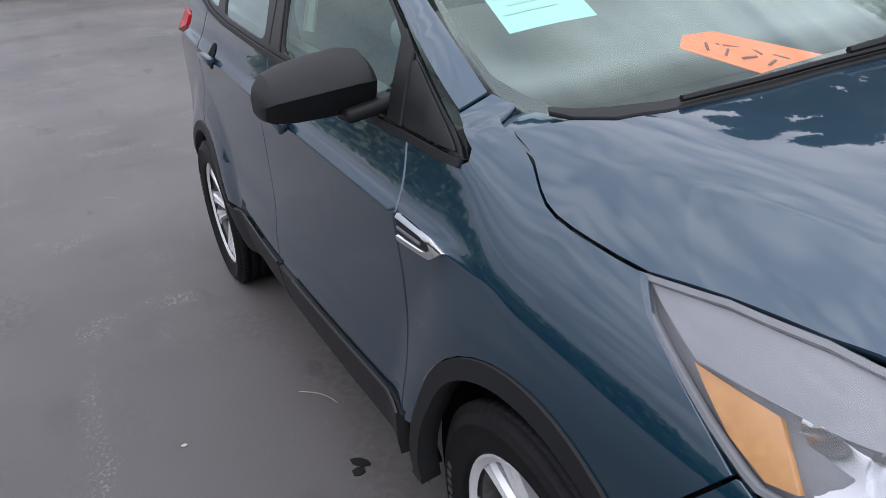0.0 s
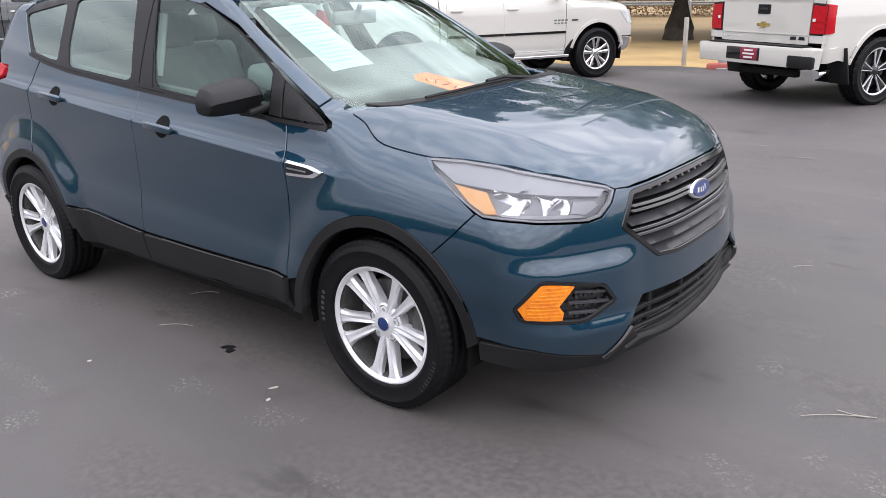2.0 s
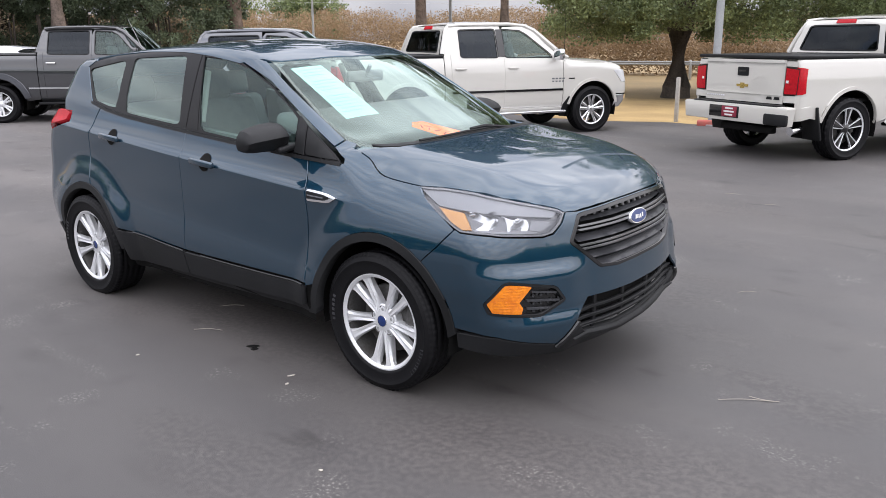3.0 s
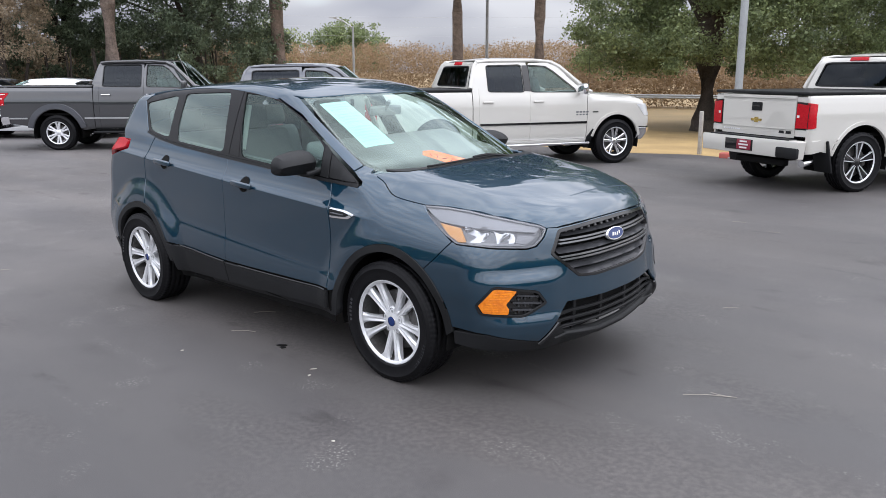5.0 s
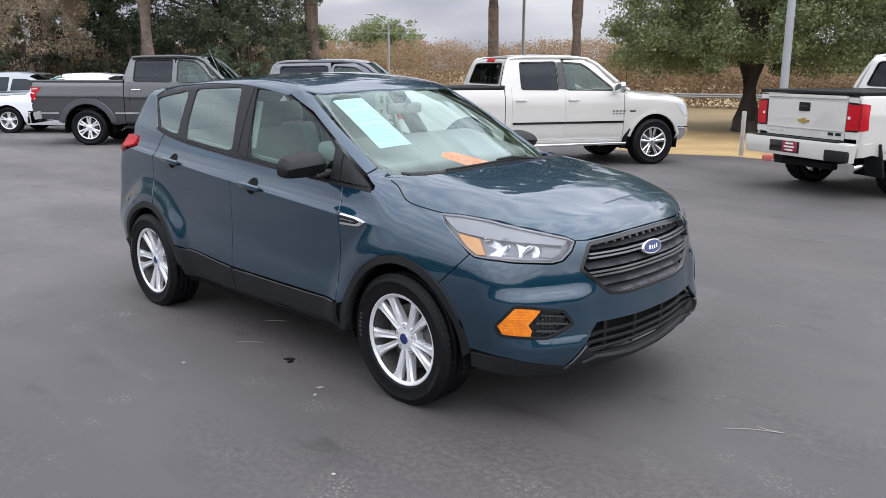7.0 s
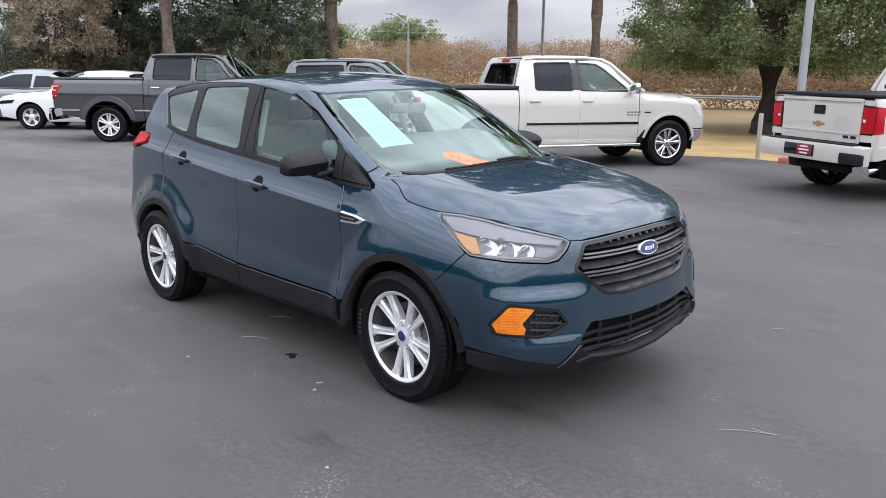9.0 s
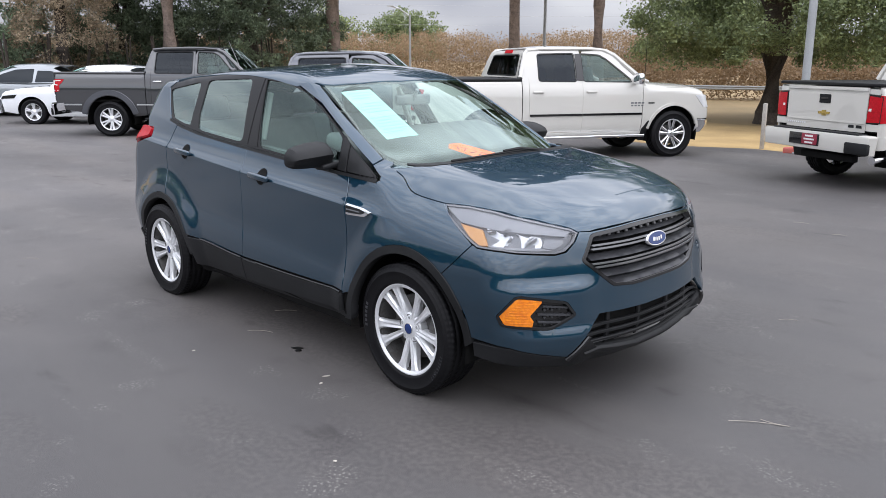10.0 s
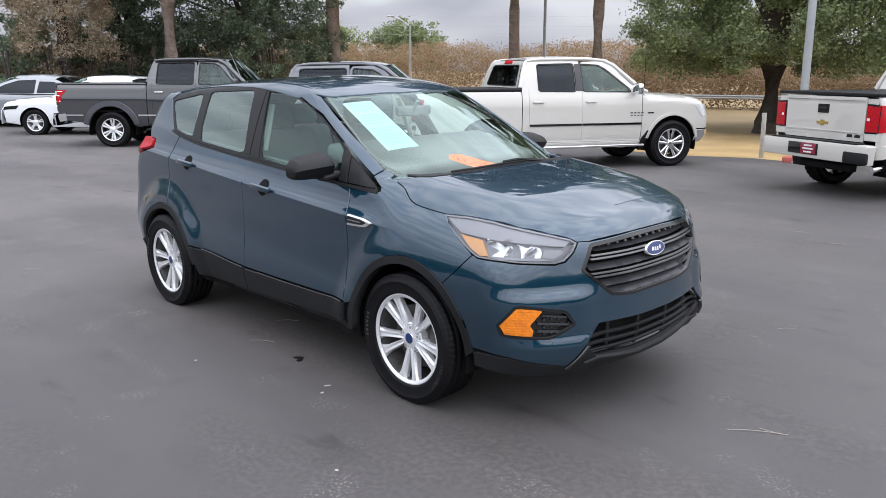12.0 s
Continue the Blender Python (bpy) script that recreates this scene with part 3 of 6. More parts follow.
GRILLE = rounded([(-.425, .880), (-.134, .893), (.134, .893), (.425, .880), (.485, .765), (.325, .628), (.200, .612), (-.200, .612), (-.325, .628), (-.485, .765)], 3, .2)
LOW_GRILLE = rounded([(-.400, .500), (-.115, .488), (.115, .488), (.400, .500), (.470, .415), (.400, .335), (.12, .290), (-.12, .290), (-.400, .335), (-.470, .415)], 3, .2)


HOOD_SIDE = [(1.118, 1.122), (1.150, 1.110), (1.180, 1.098), (1.209, 1.083), (1.235, 1.066), (1.257, 1.052), (1.288, 1.036), (1.323, 1.025), (1.37, 1.017), (1.419, 1.011), (1.48, 1.004), (1.543, .998)]


def mirrored(outline):
    return [(-u, v) for u, v in outline][::-1]


BELT = [(1.056, 1.073), (.66, 1.098), (.25, 1.130), (-.30, 1.176), (-.86, 1.226), (-1.12, 1.262), (-1.310, 1.304)]
DRIP = [(-1.470, 1.520), (-1.40, 1.560), (-1.176, 1.592), (-.80, 1.612), (-.44, 1.610), (-.16, 1.593), (.114, 1.547), (.406, 1.437), (.744, 1.256), (1.03, 1.098)]

for hand, which in ((-1, "right"), (1, "left")):
    # fender
    fender = ([(.878, .45),  (.881, .80), (.866, .95), (.838, 1.078), (.98, 1.076), (1.056, 1.064), (1.074, 1.072), (1.066, 1.090), (.975, 1.137), (.985, 1.168), (1.06, 1.140), HOOD_SIDE[0],
               *HOOD_SIDE[1:], (1.588, .958), (1.66, .915), (1.732, .875), (1.788, .842), (1.713, .762)]
              + arc(ARCH_X, ARCH_Z, ARCH_OUT, 51, 164))
    panel("front_fender", F, "side", fender, BLUE, suv, hand=hand, res=.03)
    door = [(.872, .462), (-.196, .478), (-.205, .75), (-.206, 1.00), (-.205, 1.158), (.25, 1.120), (.66, 1.088), (.834, 1.080), (.861, .95), (.875, .80)]
    front_door = panel("front_door", F, "side", door, BLUE, suv, hand=hand, res=.03)
    door = ([(-.206, 1.158), (-.207, .75), (-.200, .478)] + [(-.935, .520)] + arc(REAR_AXLE, HUB, R_OUT, 26, 78)
            + [(-1.266, .95), (-1.262, 1.10), (-1.225, 1.20), (-1.185, 1.262), (-.86, 1.216), (-.50, 1.183)])
    rear_door = panel("rear_door", F, "side", door, BLUE, suv, hand=hand, res=.03)
    quarter = ([(-1.190, 1.268), (-1.229, 1.20), (-1.267, 1.10), (-1.271, .95)] + arc(REAR_AXLE, HUB, R_OUT, 79, 176)
               + [(-1.92, .40), (-2.00, .55), (-1.99, .95), (-1.93, 1.09), (-1.82, 1.105), (-1.56, 1.165), (-1.56, 1.232), (-1.66, 1.238), (-1.72, 1.38), (-1.73, 1.47), (-1.66, 1.545), (-1.42, 1.585),
                  (-1.40, 1.560), (-1.47, 1.52), (-1.310, 1.300)])
    panel("quarter_panel", F, "side", quarter, BLUE, suv, hand=hand, res=.03)
    pillar = [(.10, 1.556), (.406, 1.447), (.744, 1.266), (.97, 1.142), (.978, 1.170), (.80, 1.272), (.60, 1.385), (.40, 1.497), (.30, 1.548), (.22, 1.566)]
    panel("windscreen_pillar", F, "side", pillar, BLUE, suv, hand=hand, res=.025)
    # side windows in their black surround
    front_glass = rounded([(-.250, 1.577), (-.009, 1.558), (.204, 1.507), (.422, 1.415), (.631, 1.303), (.69, 1.262), (.715, 1.115), (.30, 1.143), (-.085, 1.178)], 3, .2)
    rear_glass = rounded([(-.945, 1.572), (-.403, 1.585), (-.285, 1.196), (-.885, 1.248), (-.925, 1.35)], 3, .2)
    side_glass = rounded([(-1.452, 1.506), (-1.035, 1.562), (-1.010, 1.275), (-1.10, 1.280), (-1.285, 1.315)], 3, .25)
    frame_line = BELT + [(-1.40, 1.42)] + DRIP
    surround = panel("window_surround", F, "side", frame_line, PILLAR, suv, [front_glass, rear_glass, side_glass], hand=hand, out=-.003, res=.03, depth=.02)
    for nm, line, owner in (("front_window", front_glass, front_door), ("rear_window", rear_glass, rear_door), ("quarter_window", side_glass, suv)):
        panel(nm, F, "side", line, GLASS if nm == "front_window" else REAR_GLASS, owner, hand=hand, out=-.009, res=.03, depth=0, gap=-.004)
    belt_trim = BELT + [(u, v - .016) for u, v in BELT[::-1]]
    panel("belt_moulding", F, "side", belt_trim, TRIM, surround, hand=hand, out=.006, res=.05, gap=0)
    # dark pillar covers and the mirror sail
    panel("pillar_cover", F, "side", [(-.262, 1.590), (-.375, 1.592), (-.27, 1.19), (-.215, 1.185)], PILLAR, rear_door, hand=hand, out=.001, res=.05)
    panel("pillar_cover", F, "side", [(-.252, 1.588), (-.205, 1.180), (-.10, 1.172), (-.235, 1.588)], PILLAR, front_door, hand=hand, out=.001, res=.05)
    sail = panel("mirror_sail", F, "side", [(.705, 1.285), (.725, 1.10), (.80, 1.092), (.772, 1.24)], TRIM, front_door, hand=hand, out=.004, res=.05)
    panel("sail_trim", F, "side", rounded([(.782, 1.232), (.81, 1.094), (1.035, 1.080), (1.02, 1.094)], 3, .2), TRIM, suv, hand=hand, out=.004, res=.04)
    # lower cladding
    panel("door_cladding", F, "side", [(.868, .345), (.18, .334), (-.187, .328), (-.196, .468), (.35, .456), (.868, .452)], TRIM, front_door, hand=hand, out=.012, res=.05, depth=.03)
    panel("door_cladding", F, "side", [(-.197, .328), (-.75, .318), (-.875, .312), (-.885, .38), (-.935, .512), (-.60, .498), (-.206, .468)], TRIM, rear_door, hand=hand, out=.012, res=.05, depth=.03)
    # gloss bead added along the cladding's top edge to draw the seam's highlight
    for owner, line in ((front_door, [(.866, .457), (.60, .458), (.35, .461), (.08, .466), (-.190, .473)]), (rear_door, [(-.205, .473), (-.40, .486), (-.60, .503), (-.93, .517)])):
        on, _ = cast(F, *rays("side", dense(np.array(line), .06)[:12 if owner is rear_door else 18], hand), 3.0)
        on = on[np.argsort(on[:, 0])]
        bm = bmesh.new()
        tube(bm, [Vector(q) + Vector((0, hand * .011, 0)) for q in on], .0045, 6)
        part("cladding_bead", bm, GLOSS, owner)
    panel("sill_cladding", F, "side", [(.90, .298), (-.80, .268), (-.86, .308), (-.75, .314), (.18, .330), (.90, .341)], TRIM, suv, hand=hand, out=-.022, res=.06, depth=.05)
    panel("front_arch_trim", F, "side", arc(ARCH_X, ARCH_Z, ARCH_OUT + .002, 2, 180, 32) + [(.895, .315), (.958, .315)] + arc(ARCH_X, ARCH_Z, ARCH_IN, 180, -2, 34), TRIM, suv, hand=hand, out=.006, res=.03, depth=.05)
    panel("rear_arch_trim", F, "side", arc(REAR_AXLE, HUB, R_OUT + .002, 5, 175, 30) + arc(REAR_AXLE, HUB, R_IN, 175, 5, 30), TRIM, suv, hand=hand, out=.006, res=.03, depth=.05)
    panel("rear_bumper_corner", F, "side", [(-1.80, .30), (-1.795, .36), (-1.80, .45), (-1.92, .40), (-2.1, .42), (-2.1, .28)], TRIM, suv, hand=hand, out=.006, res=.04)
    # tail lamp
    panel("tail_lamp", F, "side", rounded([(-1.575, 1.222), (-1.68, 1.246), (-1.97, 1.215), (-2.08, 1.03), (-2.03, .975), (-1.93, 1.095), (-1.84, 1.130), (-1.60, 1.170)], 3, .3), RED, suv, hand=hand, out=.008, res=.03, depth=.04)
    # vent ornament on the fender
    vent = panel("fender_vent", F, "side", rounded([(.888, .942), (1.03, .928), (1.098, .912), (1.045, .884), (.888, .880)], 3, .25), CHROME, suv, [rounded([(.880, .927), (1.005, .917), (1.048, .909), (1.018, .898), (.880, .896)], 3, .25)], hand=hand, out=.010, res=.03, depth=.012, label="chrome vent ornament")
    panel("vent_insert", F, "side", rounded([(.884, .928), (1.01, .917), (1.045, .910), (1.015, .899), (.884, .896)], 3, .25), TRIM, vent, hand=hand, out=.003, res=.03, depth=0, gap=-.003)
    panel("vent_bar", F, "side", [(.892, .914), (1.00, .909), (1.00, .904), (.892, .908)], LAMP_DARK, vent, hand=hand, out=.007, res=.03, depth=.005, gap=0)
    # front lamp
    eye = HEADLIGHT
    lamp = panel("headlight", F, "round", eye, LENS, suv, hand=hand, out=.003, res=.03, depth=.0, gap=.001, label="clear headlight with amber corner")

    def bowl(x, y, z, r, deep, owner, nm, mat):
        """A turned reflector whose mouth looks ahead and outwards."""
        bm = bmesh.new()
        lathe(bm, [(0, deep), (r * .35, deep * .88), (r * .42, deep * .80), (r * .7, deep * .5), (r * .74, deep * .36), (r, 0)], 26)
        ob = part(nm, bm, mat, owner)
        ob.matrix_basis = pose(x, hand * y, z, 0, 0, 62 if hand == -1 else 118)
        return ob

    wavy = lambda x, y, z: F(x, y, z) + .010 * np.sin(80 * z + 36 * np.abs(y)) * np.cos(52 * np.abs(y) + 20 * z)
    panel("lamp_housing", F, "round", eye, LAMP_DARK, lamp, hand=hand, out=-.034, res=.05, depth=0)
    panel("lamp_bezel", F, "round", eye, LAMP_DARK, lamp, [shrunk(eye, .006)], hand=hand, out=-.004, res=.03, depth=.02, gap=0)
    panel("lamp_shelf", F, "round", [(-1.150, .993), (-1.0, .993), (-.869, .983), (-.742, .961), (-.613, .932), (-.512, .905), (-.545, .880), (-.64, .894), (-.78, .911), (-.90, .920), (-1.040, .932)], LAMP_GREY, lamp, hand=hand, out=-.012, res=.03, depth=.04)
    panel("amber_corner", F, "round", [(-1.050, .934), (-.985, .926), (-.922, .918), (-.895, .850), (-.935, .846), (-.985, .874)], PALE_AMBER, lamp, hand=hand, out=-.018, res=.03, depth=.03, label="amber side reflector")
    panel("reflector", wavy, "round", [(-.912, .915), (-.84, .913), (-.787, .909), (-.775, .850), (-.885, .850)], REFLECTOR, lamp, hand=hand, out=-.030, res=.008, depth=.02)
    panel("reflector", wavy, "round", [(-.752, .906), (-.650, .894), (-.662, .838), (-.752, .846)], REFLECTOR, lamp, hand=hand, out=-.030, res=.008, depth=.02)
    panel("lamp_plate", F, "round", [(-.640, .884), (-.56, .874), (-.545, .855), (-.60, .826), (-.655, .840)], LAMP_GREY, lamp, hand=hand, out=-.025, res=.04, depth=.02)
    panel("lamp_strip", F, "round", [(-.90, .853), (-.66, .842), (-.60, .822), (-.70, .826), (-.88, .842)], LAMP_GREY, lamp, hand=hand, out=-.012, res=.04, depth=.02)
    bowl(1.925, .745, .884, .036, .04, lamp, "dipped_beam_bowl", CHROME)
    bowl(2.015, .640, .868, .034, .04, lamp, "main_beam_bowl", CHROME)
    # turn signal in its recess
    recess = panel("signal_recess", F, "round", RECESS, GLOSS, suv, hand=hand, out=-.03, res=.04, depth=0, gap=-.003)
    panel("recess_rim", F, "round", RECESS, TRIM, recess, [shrunk(RECESS, .010)], hand=hand, out=.003, res=.03, depth=.045, gap=0)
    panel("turn_signal", F, "round", rounded([(-.845, .541), (-.778, .622), (-.669, .612), (-.668, .598), (-.716, .540), (-.702, .516), (-.708, .486), (-.82, .494)], 2, .15), AMBER, recess, hand=hand, out=.002, res=.02, depth=.03, label="ribbed amber turn signal")
    for k in range(9):
        v = .505 + .0125 * k
        lo, hi = (-.825 + .0105 * max(0, k - 3) * 1.1, -.706 if k < 2 else -.716 + .0062 * max(0, k - 2))
        panel("signal_rib", F, "round", [(lo + .012, v), (hi - .008, v - .002), (hi - .008, v + .002), (lo + .012, v + .004)], AMBER, recess, hand=hand, out=.0045, res=.05, depth=.003, gap=0)
    for k in range(3):
        v = .578 - .036 * k
        panel("recess_bar", F, "round", [(-.665 - .02 * (k > 0), v + .006), (-.56 + .012 * k, v - .010), (-.56 + .012 * k, v - .018), (-.665 - .02 * (k > 0), v - .002)], GRILLE_GREY, recess, hand=hand, out=-.006, res=.04, depth=.02, gap=0)
    for k in range(8):
        for j in range(3):
            u0, v0 = -.660 + .0155 * k, .560 - .034 * j + (.004 if k % 2 else -.003)
            if within(np.array([(u0, v0)]), shrunk(RECESS, .014))[0]:
                panel("recess_mesh", F, "round", [(u0, v0 + .006), (u0 + .005, v0 + .010), (u0 + .011, v0 + .003), (u0 + .006, v0 - .005), (u0 + .001, v0 - .002)], GRILLE_GREY, recess, hand=hand, out=-.018, res=.05, depth=.008, gap=0)
    # door handles
    for owner, x, z in ((front_door, .030, 1.003), (rear_door, -.975, 1.088)):
        y = float(SECTION(z - crease(x)) * TAPER(x))
        cup = panel("handle_cup", F, "side", arc(x + .005, z + .004, .049, 0, 342, 18), DARK, owner, hand=hand, out=.003, res=.02, depth=0, gap=0)
        bm = bmesh.new()
        box(bm, (.215, .028, .044), None, .013, 3)
        for v in bm.verts:
            v.co.y += .9 * v.co.x ** 2
            v.co.z *= 1 - 1.5 * abs(v.co.x + .02)
        ob = part("door_handle", bm, BLUE, owner)
        ob.matrix_basis = pose(x, hand * (y + .026), z + .004, 0, 4.5, 0) if hand == -1 else pose(x, hand * (y + .026), z + .004, 0, 4.5, 180)
    # door mirror
    bm = bmesh.new()
    rings = []
    for y, high, deep, up in ((-.122, .016, .020, -.012), (-.116, .034, .040, -.008), (-.098, .052, .058, -.002), (-.06, .062, .070, .002), (0, .068, .074, .006), (.06, .070, .068, .008), (.092, .064, .056, .006), (.106, .046, .040, .002)):
        line = [(-.056, high), (-.030, high * 1.02), (.0, high * .90), (deep * .62, high * .58), (deep * .95, high * .16), (deep, high * .04), (deep * .93, -high * .06), (deep * .70, -high * .55), (deep * .30, -high * .90), (-.02, -high), (-.056, -high * .96)]
        rings.append([bm.verts.new((x, y * 1.14 + .010, z + up)) for x, z in line])
    for p, q in zip(rings, rings[1:]):
        for k in range(len(p)):
            bm.faces.new((p[k], p[(k + 1) % len(p)], q[(k + 1) % len(p)], q[k]))
    bm.faces.new(rings[0])
    bm.faces.new(rings[-1][::-1])
    mirror = part("door_mirror", bm, TRIM, front_door, "black grained door mirror", sharp=28)
    mirror.matrix_basis = pose(.665, hand * .935, 1.176, 0, 0, 0) if hand == -1 else Matrix.Diagonal((1, -1, 1, 1)) @ pose(.665, -.935, 1.176)
    bm = bmesh.new()
    box(bm, (.085, .15, .034), None, .014, 3)
    ob = part("mirror_arm", bm, TRIM, mirror)
    ob.matrix_basis = pose(.02, .115, -.050, 6, 0, 0)
    bm = bmesh.new()
    box(bm, (.006, .15, .080), None, .002, 1)
    ob = part("mirror_glass", bm, CHROME, mirror)
    ob.matrix_basis = pose(-.066, -.01, 0)

# front bumper, grilles, hood, screen, roof
seam = [(1.790, .842), (1.752, .801), (1.714, .761)] + arc(ARCH_X, ARCH_Z, ARCH_OUT + .001, 51, 6, 10)
seam, _ = cast(F, *rays("side", np.array(seam), -1), 3.0)
seam = [(math.atan2(y, x - 1.2), z) for x, y, z in seam]
half = [(-.954, .842)] + seam + [(-.80, .384), (-.64, .345), (-.562, .325), (-.475, .425), (-.405, .508), (-.115, .497)]
upper = [(-.134, .901), (-.425, .890), (-.482, .895), (-.508, .853), (-.552, .812), (-.603, .803), (-.709, .813), (-.774, .818), (-.825, .825), (-.880, .829), (-.938, .832)]
bumper = panel("front_bumper", F, "round", upper + half + mirrored(half) + mirrored(upper), BLUE, suv, [GRILLE, RECESS, mirrored(RECESS)], res=.025, gap=.002)
low = [(-.965, .372), (-.80, .378), (-.64, .339), (-.557, .316), (-.475, .416), (-.405, .502), (-.115, .492)]
foot = [(-.115, .248), (-.50, .258), (-.80, .288), (-.96, .298)]
valance = panel("lower_valance", F, "round", low + mirrored(low) + mirrored(foot) + foot, TRIM, bumper, [LOW_GRILLE], res=.035, out=-.004, depth=.04)
for hand in (-1, 1):
    panel("skid_trim", F, "round", [(-.566, .312), (-.472, .418), (-.462, .414), (-.552, .312)], GLOSS, valance, hand=hand, out=.010, res=.04, depth=.02, gap=0)
lip = [(-.480, .330), (-.400, .334), (-.12, .291), (.12, .291), (.400, .334), (.480, .330), (.40, .314), (.12, .270), (-.12, .270), (-.40, .314)]
panel("skid_lip", F, "round", lip, TRIM, valance, out=.008, res=.04, depth=.03, gap=0)
panel("lower_grille_back", F, "round", LOW_GRILLE, DARK, valance, out=-.07, res=.06, depth=0, gap=-.004)
for k in range(3):
    v = .452 - .043 * k
    panel("lower_grille_bar", F, "round", [(-.455, v + .004), (-.12, v - .008), (.12, v - .008), (.455, v + .004), (.455, v - .008), (.12, v - .020), (-.12, v - .020), (-.455, v - .008)], TRIM, valance, out=-.020, res=.05, depth=.02, gap=0)
for u in (-.33, -.12, .12, .33):
    panel("lower_grille_post", F, "round", [(u - .008, .50), (u + .008, .50), (u + .008, .32), (u - .008, .32)], TRIM, valance, out=-.030, res=.05, depth=.02, gap=0)
grille = panel("grille", F, "round", GRILLE, GLOSS, bumper, [shrunk(GRILLE, .014)], out=.004, res=.03, depth=.05, gap=0, label="black grille with wide grey bars")
panel("grille_back", F, "round", GRILLE, DARK, grille, out=-.075, res=.06, depth=0, gap=-.004)


def grille_bar(top, bottom, wide, mat, outset, nm, lean=0.0):
    line = [(-wide, top + .004), (-.2, top), (0, top - .001), (.2, top), (wide, top + .004), (wide - .012, bottom + .004), (.2, bottom), (0, bottom - .001), (-.2, bottom), (-wide + .012, bottom + .004)]
    return panel(nm, F, "round", line, mat, grille, out=outset, res=.03, depth=.03, gap=0, lean=lean)


grille_bar(.872, .842, .405, GRILLE_GREY, -.030, "grille_bar", -.8)
grille_bar(.828, .819, .432, DARK_CHROME, .002, "grille_blade")
grille_bar(.811, .802, .438, DARK_CHROME, .004, "grille_blade")
grille_bar(.787, .756, .446, GRILLE_GREY, -.018, "grille_bar", -1.0)
grille_bar(.744, .735, .438, DARK_CHROME, .002, "grille_blade")
grille_bar(.727, .718, .424, DARK_CHROME, .004, "grille_blade")
grille_bar(.704, .674, .396, GRILLE_GREY, -.018, "grille_bar", -1.0)
grille_bar(.660, .630, .330, GRILLE_GREY, -.018, "grille_bar", -1.0)
for k in range(13):
    u = -.36 + .06 * k
    panel("grille_tooth", F, "round", [(u - .008, .885), (u + .008, .885), (u + .006, .866), (u - .006, .866)], GLOSS, grille, out=-.018, res=.05, depth=.02, gap=0)
oval = [(.078 * math.cos(2 * math.pi * k / 28), .8 + .034 * math.sin(2 * math.pi * k / 28)) for k in range(28)]
badge = panel("badge", F, "round", oval, CHROME, grille, out=.014, res=.03, depth=.02, gap=0, label="blue oval badge with bright rim")
oval = [(.072 * math.cos(2 * math.pi * k / 28), .8 + .0295 * math.sin(2 * math.pi * k / 28)) for k in range(28)]
panel("badge_face", F, "round", oval, OVAL, badge, out=.0165, res=.03, depth=.004, gap=0)
for k, (u, w, v) in enumerate(((-.030, .012, .799), (-.008, .006, .796), (.010, .006, .796), (.030, .007, .800))):
    panel("badge_mark", F, "round", [(u - w, v - .008), (u - w * .4, v + .010), (u + w, v + .008), (u + w * .5, v - .009)], CHROME, badge, out=.0182, res=.03, depth=.001, gap=0)

on_side, _ = cast(F, *rays("side", np.array(HOOD_SIDE), -1), 3.0)
on_lamp, _ = cast(F, *rays("round", np.array(HEADLIGHT[:7]), -1), 3.0)
on_nose, _ = cast(F, *rays("round", np.array([(-.425, .890), (-.33, .896), (-.23, .899), (-.134, .901), (-.05, .902)]), -1), 3.0)
edge = [(1.335, -.30), (1.305, -.52), (1.262, -.592), (1.195, -.636)] + [tuple(q[:2]) for q in (*on_side, *on_lamp[1:], *on_nose)]
hood = panel("hood", F, "top", edge + [(u, -v) for u, v in edge[::-1]], BLUE, suv, res=.03, depth=.02, gap=.002)
edge = [(.472, -.10), (.410, -.366), (.345, -.515), (.300, -.562), (.55, -.618), (.80, -.664), (.982, -.674), (1.06, -.654), (1.110, -.645), (1.190, -.630), (1.256, -.586), (1.298, -.515), (1.328, -.29)]
screen_line = edge + [(u, -v) for u, v in edge[::-1]]
screen = panel("windscreen", screen_field, "top", screen_line, SCREEN, suv, out=-.005, res=.05, depth=0, gap=.002)
clear = [(.500, -.10), (.440, -.36), (.378, -.505), (.345, -.545), (.565, -.600), (.81, -.645), (.945, -.650), (1.015, -.628), (1.07, -.600), (1.130, -.555), (1.186, -.475), (1.222, -.275), (1.230, -.1)]
panel("screen_border", screen_field, "top", screen_line, GLOSS, screen, [clear + [(u, -v) for u, v in clear[::-1]]], out=-.010, res=.04, depth=0)
edge = [(1.330, -.29), (1.300, -.517), (1.258, -.588), (1.192, -.632), (1.135, -.647), (1.115, -.634), (1.175, -.610), (1.22, -.565), (1.262, -.49), (1.292, -.27)]
panel("cowl", F, "top", edge[:5] + edge[5:] + [(u, -v) for u, v in edge[::-1][:5]] + [(u, -v) for u, v in edge[:5][::-1]], TRIM, suv, out=.003, res=.04, depth=.01, gap=0)
edge = [(.478, -.10), (.416, -.366), (.350, -.520), (.300, -.568), (.22, -.596), (.105, -.618), (-.163, -.606), (-.441, -.601), (-.799, -.604), (-1.176, -.614), (-1.42, -.624), (-1.70, -.63), (-1.86, -.58), (-1.93, -.4)]
panel("roof", F, "top", edge + [(u, -v) for u, v in edge[::-1]], BLUE, suv, res=.035, depth=.02)
edge = [(-.56, 1.44), (-.60, 1.24), (-.62, 1.10), (-.66, .95), (-.66, .55)]
panel("tailgate", F, "rear", edge + [(-u, v) for u, v in edge[::-1]], BLUE, suv, [rounded([(-.50, 1.42), (.50, 1.42), (.56, 1.16), (-.56, 1.16)], 3, .2)], res=.05)
